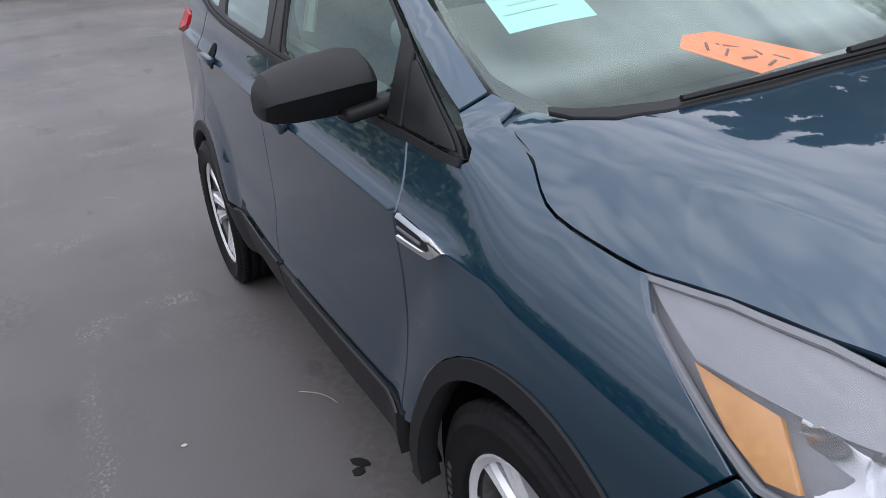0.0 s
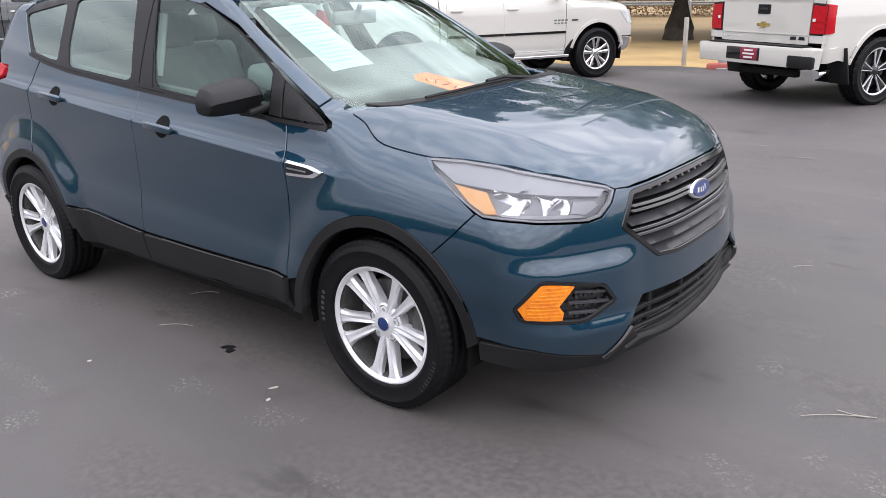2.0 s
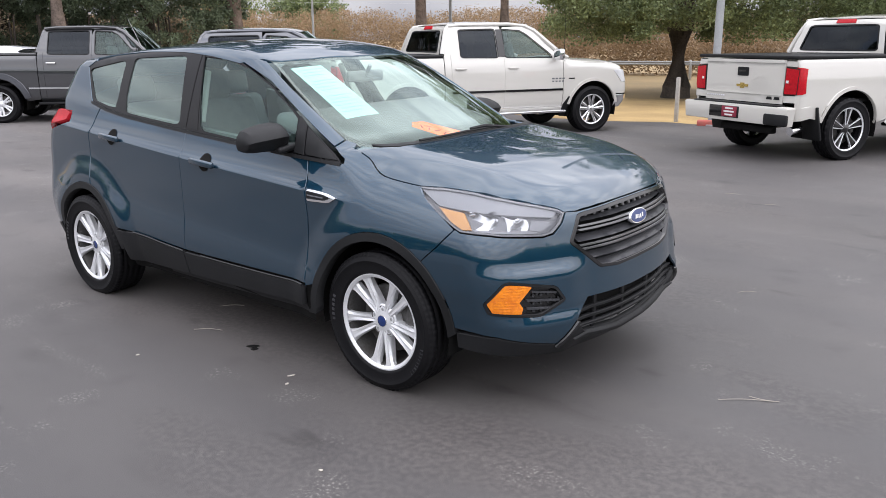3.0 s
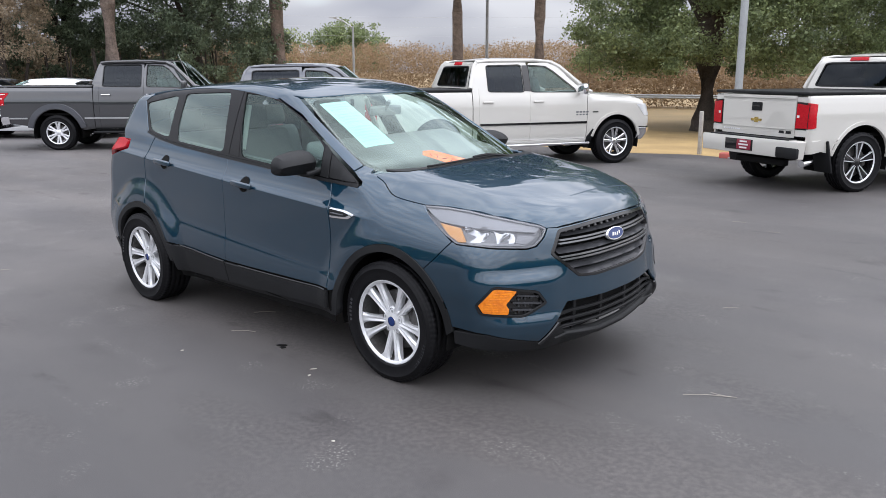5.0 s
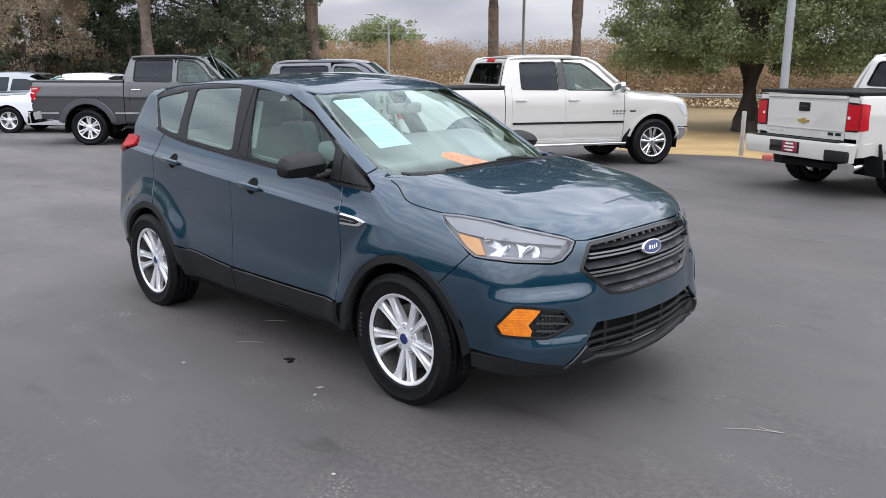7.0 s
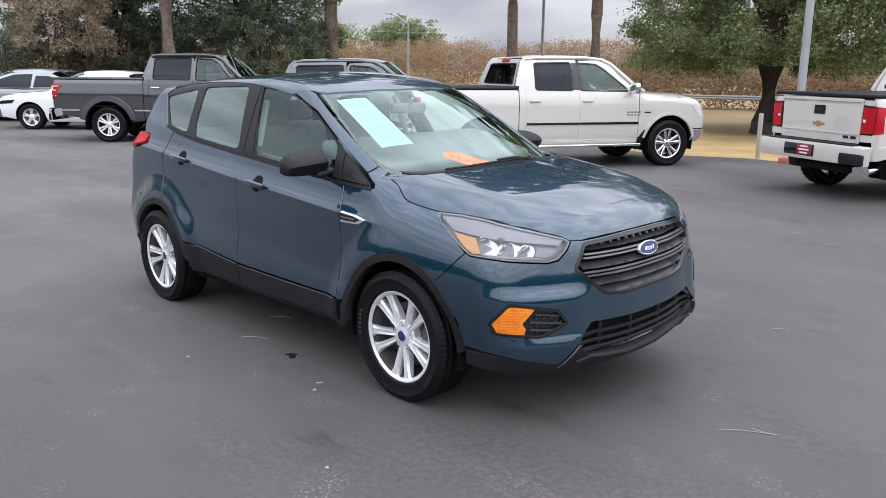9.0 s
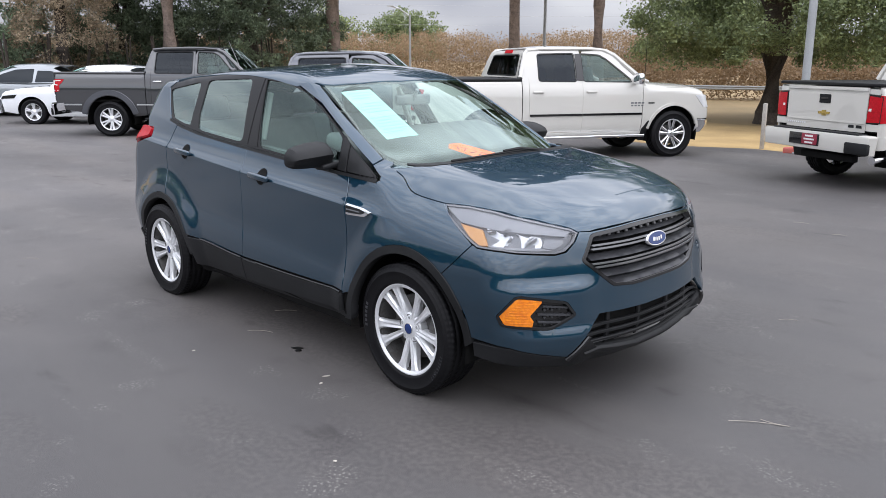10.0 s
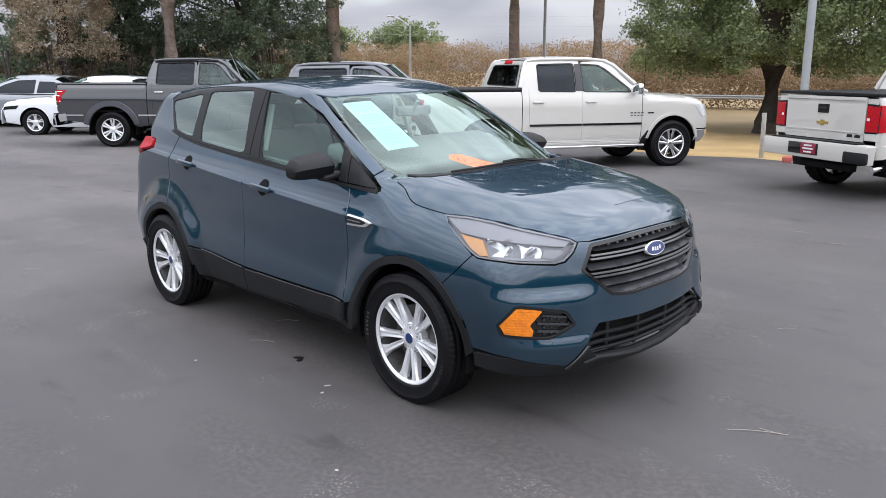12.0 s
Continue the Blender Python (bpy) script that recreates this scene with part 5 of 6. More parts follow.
        fender = [(d2 + .008, f0 + .06), (d2 + .008, sill - .01), (wb - .45, hood + .0), (wb + .3, hood - .055), (wb + .62, hood - .12), (wb + .58, 1.10), (wb + .62, .88), (wb + .84, .84), (wb + .86, .68), (wb + .58, .665)] + arc(wb, tyre, arch, 32, 172, 20)
        panel("front_fender", field, "side", fender, paint, car, hand=hand, res=.07)
        bm = bmesh.new()
        tube(bm, [(d1 + .50, hand * .745, roof - .085), (d1 + .66, hand * .775, roof - .16), (d2 + .02, hand * .90, sill + .035), (wb - .50, hand * .90, hood + .02)], [.035, .045, .05, .03], 8)
        part("windscreen_pillar", bm, paint, car)
        step = bmesh.new()
        box(step, (d2 - cab + .1, .12, .05), None, .02)
        part("side_step", step, CHROME if paint is WHITE else TRIM, car).matrix_basis = pose((d2 + cab) / 2, hand * .98, clear + .40)
        panel("rocker", field, "side", [(cab - .01, f0), (cab - .01, f0 + .055), (d2 + .06, f0 + .055), (d2 + .06, f0)], paint if paint is WHITE else TRIM, car, hand=hand, res=.15)
        for cx, nm in ((0, "rear_arch_lip"), (wb, "front_arch_lip")):
            panel(nm, field, "side", arc(cx, tyre, arch + .045, 12, 168, 20) + arc(cx, tyre, arch - .004, 168, 12, 20), paint, car, hand=hand, out=.018, res=.06, depth=.05, gap=0)
        lens = panel("headlight", field, "side", [(wb + .42, 1.085), (wb + .56, 1.10), (wb + .86, 1.05), (wb + .86, .86), (wb + .60, .875)], ALLOY, car, hand=hand, out=.006, res=.05)
        panel("bumper_end", field, "side", [(wb + .46, .42), (wb + .47, .65), (wb + .82, .65), (wb + .80, .44)], CHROME, car, hand=hand, out=.015, res=.06, depth=.05)
        if paint is GREY:
            lamp_line = [(-tail + .02, bed - .13), (-tail + .27, bed - .13), (-tail + .22, bed - .20), (-tail + .15, bed - .27), (-tail + .15, bed - .40), (-tail + .02, bed - .42)]
            lamp = panel("tail_lamp", field, "side", lamp_line, RED, car, hand=hand, out=.008, res=.05, depth=.03, label="red tail lamp with a white hook-shaped light")
            panel("lamp_light", field, "side", [(-tail + .03, bed - .155), (-tail + .20, bed - .155), (-tail + .18, bed - .175), (-tail + .06, bed - .18), (-tail + .06, bed - .24), (-tail + .12, bed - .25), (-tail + .12, bed - .275), (-tail + .03, bed - .27)], CARD, lamp, hand=hand, out=.014, res=.1, depth=.006)
            panel("lamp_light", field, "side", [(-tail + .03, bed - .37), (-tail + .13, bed - .365), (-tail + .13, bed - .39), (-tail + .03, bed - .395)], CARD, lamp, hand=hand, out=.014, res=.1, depth=.006)
        else:
            panel("tail_lamp", field, "side", [(-tail + .02, bed - .12), (-tail + .15, bed - .14), (-tail + .12, bed - .30), (-tail + .13, bed - .46), (-tail + .02, bed - .48)], RED, car, hand=hand, out=.008, res=.05, depth=.03)
        panel("bumper_corner", field, "side", [(-tail + .02, .56), (-tail + .02, .74), (-tail + .22, .76), (-tail + .24, .60)], CHROME if paint is GREY else paint, car, hand=hand, out=.02, res=.08, depth=.04)
        bm = bmesh.new()
        box(bm, (.11, .24, .19), None, .04, 3)
        part("door_mirror", bm, paint if paint is not WHITE else CHROME, car).matrix_basis = pose(d2 - .16, hand * 1.10, sill + .06)
        for cx in (0, wb):
            bm = bmesh.new()
            ring = [[bm.verts.new((cx + (arch + .01) * math.cos(radians(-14 + 208 * k / 16)), hand * y, tyre + (arch + .01) * math.sin(radians(-14 + 208 * k / 16)))) for y in (.97, .50)] for k in range(17)]
            for a, b in zip(ring, ring[1:]):
                bm.faces.new((a[0], a[1], b[1], b[0]))
            bm.faces.new([r[1] for r in ring])
            part("wheel_well", bm, DARK, car)
    edge = [(wb - .40, -.60), (wb - .45, -.80), (wb + .2, -.86), (wb + .55, -.78), (wb + .72, -.55), (wb + .78, -.2)]
    panel("hood", field, "top", edge + [(u, -v) for u, v in edge[::-1]], paint, car, res=.08)
    edge = [(cab + 1.8, -.10), (cab + 1.75, -.64), (cab + 1.5, -.71), (cab + .6, -.73), (cab + .24, -.71), (cab + .20, -.1)]
    panel("roof", field, "top", edge + [(u, -v) for u, v in edge[::-1]], paint, car, res=.09)
    rows = []
    for k in range(5):
        u = k / 4
        wide, x, z = .70 + .15 * u, (cab + 1.80) * (1 - u) + (wb - .47) * u, (roof - .085) * (1 - u) + (hood + .045) * u
        rows += [(x + .10 * (1 - (q / 4) ** 2) - .06, wide * q / 4, z + .03 * (1 - (q / 4) ** 2)) for q in range(-4, 5)]
    mesh_object("windscreen", rows, [(9 * a + b, 9 * a + b + 1, 9 * a + b + 10, 9 * a + b + 9) for a in range(4) for b in range(8)], TRUCK_GLASS, car)
    for hand in (-1, 1):
        bm = bmesh.new()
        tube(bm, [(cab + .16, hand * .74, roof - .09), (cab + .40, hand * .745, roof - .065), (cab + 1.3, hand * .745, roof - .055), (d1 + .55, hand * .735, roof - .085)], .03, 8)
        part("roof_rail", bm, paint, car)
    panel("front_fascia", field, "ahead", [(-.85, .55), (.85, .55), (.85, .88), (.70, 1.16), (-.70, 1.16), (-.85, .88)], GLOSS, car, res=.12, reach=3.5)
    low = bed + .02
    pane = rounded([(-.70, low + .04), (.70, low + .04), (.60, (roof - 0.15)), (-.60, (roof - 0.15))], 3, .2)
    back = panel("cab_back", field, "rear", [(-.82, low + .01), (.82, low + .01), (.69, (roof - 0.10)), (.64, (roof - 0.08)), (-.64, (roof - 0.08)), (-.69, (roof - 0.10))], paint, car, [pane], res=.1, reach=6, depth=0)
    panel("rear_window", field, "rear", pane, PRIVACY, back, out=-.01, res=.2, depth=0, reach=6, gap=-.006)
    panel("window_seal", field, "rear", pane, TRIM, back, [shrunk(pane, .02)], out=.003, res=.15, depth=0, reach=6, gap=0)
    for hand in (-1, 1):
        ups = np.linspace(bed + .03, roof - .085, 9)
        outer = np.array([float(zs(z)) - .045 for z in ups])
        on, _ = cast(field, np.stack([np.full(9, -3.6), hand * outer, ups], 1), np.tile((1.0, 0, 0), (9, 1)), 6)
        bm = bmesh.new()
        tube(bm, [Vector(q) + Vector((.042, 0, 0)) for q in on], .044, 10)
        part("cab_pillar", bm, paint, car)
    panel("brake_lamp", field, "rear", [(-.17, (roof - 0.13)), (.17, (roof - 0.13)), (.16, (roof - 0.08)), (-.16, (roof - 0.08))], RED, back, out=.012, res=.1, depth=.02, reach=6, gap=0)
    # bed, gate, bumper
    bm = bmesh.new()
    box(bm, (tail + cab - .02, 1.90, .045), pose((cab - tail) / 2 + .0, 0, bed + .004), .018)
    part("bed_cover", bm, rail, car)
    gate = panel("tailgate", field, "rear", [(-.735, .775), (.735, .775), (.745, bed - .03), (-.745, bed - .03)], paint, car, res=.1, reach=4, out=.004)
    panel("gate_lip", field, "rear", [(-.735, bed - .075), (.735, bed - .075), (.735, bed - .03), (-.735, bed - .03)], paint, gate, res=.1, reach=4, out=.022, depth=.02)
    panel("gate_crease", field, "rear", [(-.725, .885), (.725, .885), (.725, .900), (-.725, .900)], paint, gate, res=.1, reach=4, out=.014, depth=.012)
    panel("handle_plate", field, "rear", rounded([(-.105, bed - .26), (.105, bed - .26), (.105, bed - .135), (-.105, bed - .135)], 3, .2), TRIM, gate, res=.1, reach=4, out=.012)
    panel("handle", field, "rear", [(-.07, bed - .205), (.07, bed - .205), (.07, bed - .175), (-.07, bed - .175)], GLOSS, gate, res=.1, reach=4, out=.022)
    if paint is WHITE and wb < 3.65:
        panel("gate_badge", field, "rear", [(-.115, bed - .370), (-.04, bed - .370), (-.04, bed - .350), (.04, bed - .350), (.04, bed - .370), (.115, bed - .370), (.105, bed - .408), (.04, bed - .408), (.04, bed - .428), (-.04, bed - .428), (-.04, bed - .408), (-.105, bed - .408)], GOLD, gate, res=.1, reach=4, out=.012, depth=.008)
        for k in range(9):
            panel("gate_lettering", field, "rear", [(.70 - .042 * k, .832), (.672 - .042 * k, .832), (.672 - .042 * k, .852), (.70 - .042 * k, .852)], ALLOY, gate, res=.1, reach=4, out=.008, depth=.003, gap=0)
        for k in range(2):
            panel("gate_emblem", field, "rear", [(-.46 - .13 * k, .830), (-.56 - .13 * k, .830), (-.55 - .13 * k, .868), (-.47 - .13 * k, .868)], TRIM, gate, res=.1, reach=4, out=.008, depth=.003, gap=0)
    for hand in (-1, 1):
        panel("tail_lamp_rear", field, "rear", [(.745, bed - .485), (.955, bed - .48), (.965, bed - .14), (.755, bed - .12)], TRIM, car, hand=hand, res=.06, reach=4, out=.008, depth=.03)
        panel("lamp_lens", field, "rear", [(.757, bed - .473), (.950, bed - .468), (.960, bed - .151), (.767, bed - .132)], RED, car, hand=hand, res=.06, reach=4, out=.016, depth=.02)
        for a, b in ((.275, .335), (.395, .41)):
            panel("lamp_band", field, "rear", [(.772, bed - b), (.945, bed - b), (.948, bed - a), (.774, bed - a)], RED, car, hand=hand, res=.06, reach=4, out=.022, depth=.012)
        panel("reversing_lens", field, "rear", [(.780, bed - .33), (.825, bed - .33), (.825, bed - .29), (.780, bed - .29)], CARD, car, hand=hand, res=.06, reach=4, out=.0245, depth=.004)
        panel("bed_corner", field, "rear", [(.750, bed - .112), (.925, bed - .122), (.925, bed - .045), (.752, bed - .045)], paint, car, hand=hand, res=.04, reach=4, depth=0)
        panel("gate_post", field, "rear", [(.742, .80), (.985, .80), (.985, bed - .49), (.742, bed - .49)], paint, car, hand=hand, res=.08, reach=4)
    bm = bmesh.new()
    line = [(-.97, .485), (.97, .485), (1.0, .715), (.96, .735), (-.96, .735), (-1.0, .715)]
    prism(bm, line, .14 if paint is WHITE else .06, Matrix(((0, 0, -1, -tail - .02), (1, 0, 0, 0), (0, 1, 0, clear * .3), (0, 0, 0, 1))), .02)
    lug = .16 if paint is WHITE else .08
    rear_bumper = part("rear_bumper", bm, CHROME if paint is GREY else paint, car)
    bm = bmesh.new()
    box(bm, (.15, 1.62, .022), pose(-tail - .075, 0, .739 + clear * .3), .006)
    part("bumper_step", bm, TRIM, rear_bumper)
    for hand in (-1,) if clear else (-1, 1):
        bm = bmesh.new()
        box(bm, (.06 if paint is WHITE else .02, .40, .155), pose(-tail - (.146 if paint is WHITE else .075), hand * .795, .565 + clear * .3), .025)
        part("bumper_pad", bm, TRIM, rear_bumper)
    bm = bmesh.new()
    box(bm, (.012, .58, .16), pose(-tail - lug - .003, .155, .615 + clear * .3), .004)
    part("plate_recess", bm, GLOSS, rear_bumper)
    bm = bmesh.new()
    box(bm, (.012, .29, .145), pose(-tail - lug - .012, .04, .617 + clear * .3), .004)
    plate = part("number_plate", bm, PLATE_RED if clear else TRIM, rear_bumper, "small dealer plate with pale bars")
    bm = bmesh.new()
    for z in (-.045, .0, .045):
        box(bm, (.004, .20 - .05 * abs(z) / .045, .022), pose(-tail - lug - .0195, .04, .617 + z + clear * .3), 0)
    part("plate_bars", bm, CARD, plate)
    bm = bmesh.new()
    box(bm, (tail + wb - .1, .90, .20), pose((wb - tail) / 2 + .35, 0, .58 + clear * .3), .03)
    if clear:
        box(bm, (.10, .98, .09), pose(-tail + .02, -.14, .40 + clear * .3), .02)
    box(bm, (.6, 1.5, .6), pose(wb + .35, 0, .85), .03)
    box(bm, (d2 - cab, 1.7, .5), pose((cab + d2) / 2, 0, .78), .05)
    part("chassis", bm, DARK, car)
    bm = bmesh.new()
    box(bm, (cab + tail - .1, 1.8, .05), pose((cab - tail) / 2, 0, .80), .01)
    part("bed_floor", bm, DARK, car)
    bm = bmesh.new()
    if clear:
        tube(bm, [(-tail + .25, -.86, .44 + clear * .3), (-tail + .04, -.88, .41 + clear * .3)], [.045, .055], 12)
        part("exhaust_tip", bm, CHROME, car)
    else:
        bm.free()
    # seats seen through the glass
    for x in (cab + .55, cab + 1.45):
        for y in (-.42, .42):
            bm = bmesh.new()
            padded(bm, (.14, .50, .66), pose(x, y, 1.25, 0, -14, 0), .06)
            padded(bm, (.10, .28, .18), pose(x - .10, y, 1.66, 0, -8, 0), .04)
            part("seat_back", bm, SEAT_CLOTH, car)
    wheel = build_wheel(car, tyre, .275, rim, spokes or bar_spokes(6, 0, .07, .085), barrel=barrel, deep=.014 if clear else .008)
    for x, y, turn in ((wb, -.86, 0), (0, .86, 180), (wb, .86, 180)):
        copy_thing(wheel, pose(x, y, tyre - .004, 0, 0, turn))
    wheel.matrix_basis = pose(0, -.86, tyre - .004)
    return car, field, wheel


crew_truck, crew_field, _ = pickup("pickup_truck", "white crew-cab pickup with chrome wheels parked nose to the grass", parked(-4.145 - 3.57 * math.cos(radians(63.6)), 9.988 - 3.57 * math.sin(radians(63.6)), 63.6), WHITE,
                           wb=3.57, cab=.66, tyre=.41, rim=.262, arch=.50, sill=1.315, hood=1.30, windows=(.97, 1.655, 1.80, 2.70), spokes=bar_spokes(5, 13, .046, .060, CHROME), barrel=BRAKE)
for hand in (-1, 1):
    for a, b in ((.79, 1.765), (1.775, 2.925)):
        panel("body_moulding", crew_field, "side", [(a, .757), (b, .757), (b, .797), (a, .797)], GLOSS, crew_truck, hand=hand, out=.014, res=.2, depth=.02)
    for k in range(4):
        panel("door_lettering", crew_field, "side", [(2.695 + .07 * k, .948), (2.75 + .07 * k, .948), (2.75 + .07 * k, .978), (2.695 + .07 * k, .978)], LAMP_DARK, crew_truck, hand=hand, out=.004, res=.2, depth=.003)
        panel("door_lettering", crew_field, "side", [(2.70 + .066 * k, .903), (2.745 + .066 * k, .903), (2.745 + .066 * k, .930), (2.70 + .066 * k, .930)], LAMP_DARK, crew_truck, hand=hand, out=.004, res=.2, depth=.003)
    panel("pillar_cover", crew_field, "side", [(1.664, 1.345), (1.675, 1.79), (1.79, 1.795), (1.795, 1.335)], GLOSS, crew_truck, hand=hand, out=.005, res=.1, depth=.004)
    panel("fender_emblem", crew_field, "side", [(3.04, .945), (3.165, .945), (3.165, .972), (3.04, .972)], TRIM, crew_truck, hand=hand, out=.005, res=.2, depth=.003)
    panel("mud_flap", crew_field, "side", [(2.95, .30), (2.95, .52), (3.06, .66), (3.12, .62), (3.06, .40), (3.06, .30)], TRIM, crew_truck, hand=hand, out=.012, res=.1, depth=.03)

for who, x0, x1 in ((crew_truck, 3.10, 3.10),):
    bm = bmesh.new()
    tube(bm, [(x0, -.74, 1.28), (x1, -.75, 2.06)], [.006, .003], 6)
    part("antenna", bm, TRIM, who)
tail_truck, _, tail_wheel = pickup("pickup_truck", "white four-wheel-drive pickup with black and machined wheels seen from its tailgate", parked(.345, 8.99, 62.6), WHITE, wb=3.645, cab=.74, tyre=.425, rim=.292, arch=.53, tail=1.00, bed=1.385,
                                  clear=.06, sill=1.36, hood=1.36, roof=1.97, spokes=bar_spokes(5, 11.5, .013, .017, hub=GLOSS), barrel=GLOSS)
for hand in (-1, 1):
    bm = bmesh.new()
    box(bm, (.03, .30, .46), pose(-.60, hand * .88, .52, 0, -14, 0), .008)
    part("mud_flap", bm, TRIM, tail_truck)
grey_truck, grey_field, _ = pickup("pickup_truck", "dark grey crew-cab pickup with silver wheels parked on asphalt", parked(-14.911, 4.641, 46.0), GREY, wb=3.68, cab=.84, tyre=.395, rim=.25, arch=.525, tail=1.24, bed=1.41, sill=1.385, hood=1.37, roof=2.02, spokes=bar_spokes(6, 9, .034, .044), rail=GREY, barrel=BRAKE)
for hand in (-1, 1):
    panel("wheel_flare", grey_field, "side", arc(0, .395, .65, 12, 168, 20) + arc(0, .395, .535, 168, 12, 20), SLATE, grey_truck, hand=hand, out=.035, res=.06, depth=.05, gap=0)
    panel("body_line", grey_field, "side", [(-1.15, .70), (-.62, .70), (-.62, .735), (-1.15, .735)], STEEL, grey_truck, hand=hand, out=.010, res=.2, depth=.01)
    panel("body_line", grey_field, "side", [(.62, .70), (2.95, .70), (2.95, .735), (.62, .735)], STEEL, grey_truck, hand=hand, out=.010, res=.2, depth=.01)
bm = bmesh.new()
tube(bm, [(3.05, -.78, 1.28), (2.72, -.80, 2.12)], [.007, .004], 6)
part("antenna", bm, STEEL, grey_truck)
other, _, _ = pickup("pickup_truck", "dark slate pickup parked in the row behind the SUV", parked(-9.2, 4.73, 46.0), SLATE, wb=3.6, cab=.72, tyre=.385, rim=.23, arch=.47, tail=1.15, bed=1.16, sill=1.31, hood=1.27, roof=1.90, rail=GREY)


def sedan(label, at, paint, glass):
    car = thing("sedan", label, "car", at, "parked sedans")
    wb = 3.05
    zs = curve((.2, .84), (.35, .91), (.6, .945), (.85, .935), (.98, .90), (1.1, .84), (1.3, .73), (1.5, .60))
    deck = curve((-1.2, .90), (-1.0, 1.05), (.3, 1.06), (1.9, 1.04), (2.6, 1.03), (3.4, .985), (3.8, .93), (4.05, .74), (4.2, .5))
    shell = curve((-.9, .85), (-.5, 1.06), (.1, 1.42), (.5, 1.55), (1.0, 1.585), (1.7, 1.56), (2.1, 1.43), (2.72, 1.06), (3.1, .8))

    def field(x, y, z):
        y = np.abs(y)
        top = np.maximum(deck(x + .1 * y * y) - .05 * y * y, shell(x + .2 * y * y) - .06 * y * y)
        f = smooth_max(y - zs(z), z - top, .06)
        f = smooth_max(f, x - (wb + 1.10 - .25 * y ** 2.4 - .4 * np.maximum(z - .6, 0) ** 2), .15)
        return smooth_max(f, -1.05 - x + .1 * y ** 3, .1)

    for hand in (-1, 1):
        line = [(-1.0, .35), (-1.0, .95), (-.6, 1.0), (.2, .985), (1.2, .96), (2.4, 1.0), (3.3, .955), (3.78, .88), (3.86, .72), (3.80, .35), (3.45, .28)] + arc(wb, .345, .40, 0, 180, 18) + [(2.6, .22), (.45, .22)] + arc(0, .345, .40, 0, 180, 18)
        panel("body_side", field, "side", line, paint, car, hand=hand, res=.08)
        for nm, g in (("rear_window", [(-.25, 1.10), (.15, 1.27), (.55, 1.36), (.95, 1.37), (.98, 1.02), (.0, 1.04)]), ("front_window", [(1.05, 1.42), (1.60, 1.40), (2.00, 1.27), (2.37, 1.07), (2.42, 1.01), (1.05, 1.01)])):
            panel(nm, field, "side", rounded(g, 3, .15), glass, car, hand=hand, out=.004, res=.15)
        panel("roof_rail", field, "side", [(-.45, 1.02), (.12, 1.30), (.52, 1.45), (1.0, 1.47), (1.70, 1.45), (2.12, 1.31), (2.64, 1.02), (2.44, 1.0), (-.3, 1.0)], paint, car, hand=hand, out=-.002, res=.08)
        panel("headlight", field, "side", [(3.42, .80), (3.80, .77), (3.86, .68), (3.50, .70)], GLOSS, car, hand=hand, out=.006, res=.05)
        for cx in (0, wb):
            bm = bmesh.new()
            ring = [[bm.verts.new((cx + .41 * math.cos(radians(-14 + 208 * k / 16)), hand * y, .345 + .41 * math.sin(radians(-14 + 208 * k / 16)))) for y in (.90, .45)] for k in range(17)]
            for a, b in zip(ring, ring[1:]):
                bm.faces.new((a[0], a[1], b[1], b[0]))
            bm.faces.new([r[1] for r in ring])
            part("wheel_well", bm, DARK, car)
    edge = [(2.70, -.70), (3.2, -.80), (3.65, -.62), (3.78, -.2)]
    panel("hood", field, "top", edge + [(u, -v) for u, v in edge[::-1]], paint, car, res=.09)
    edge = [(1.74, -.1), (1.68, -.62), (1.2, -.68), (.5, -.66), (.32, -.56), (.30, -.1)]
    panel("roof", field, "top", edge + [(u, -v) for u, v in edge[::-1]], paint, car, res=.09)
    edge = [(1.76, -.1), (1.70, -.55), (2.52, -.70), (2.66, -.6), (2.68, -.1)]
    panel("windscreen", field, "top", edge + [(u, -v) for u, v in edge[::-1]], SCREEN, car, out=-.004, res=.12)
    edge = [(.28, -.1), (.30, -.5), (-.45, -.62), (-.5, -.1)]
    panel("rear_screen", field, "top", edge + [(u, -v) for u, v in edge[::-1]], glass, car, out=-.004, res=.12)
    edge = [(-.52, -.1), (-.50, -.70), (-.95, -.66), (-.97, -.1)]
    panel("boot_lid", field, "top", edge + [(u, -v) for u, v in edge[::-1]], paint, car, res=.12)
    panel("nose", field, "ahead", [(-.75, .30), (.75, .30), (.78, .66), (.62, .86), (-.62, .86), (-.78, .66)], paint, car, [[(-.55, .48), (.55, .48), (.55, .62), (-.55, .62)]], res=.1, reach=4)
    panel("grille", field, "ahead", [(-.55, .48), (.55, .48), (.55, .62), (-.55, .62)], GLOSS, car, out=-.03, res=.12, reach=4, depth=0)
    bm = bmesh.new()
    box(bm, (4.3, 1.1, .3), pose(1.4, 0, .42), .03)
    box(bm, (2.0, 1.55, .5), pose(1.2, 0, .65), .05)
    part("cabin_floor", bm, DARK, car)
    wheel = build_wheel(car, .345, .235, .225, bar_spokes(5, 8, .03, .04))
    for x, y, turn in ((wb, -.80, 0), (0, .80, 180), (wb, .80, 180)):
        copy_thing(wheel, pose(x, y, .341, 0, 0, turn))
    wheel.matrix_basis = pose(0, -.80, .341)
    return car


white_sedan = sedan("white four-door sedan with tinted glass parked beyond the grey pickup", parked(-17.49, 6.64, 226), SNOW, PRIVACY)
far_sedan = sedan("silver-grey sedan parked beyond the white sedan", parked(-21.9, 6.2, 226), SILVER, PRIVACY)



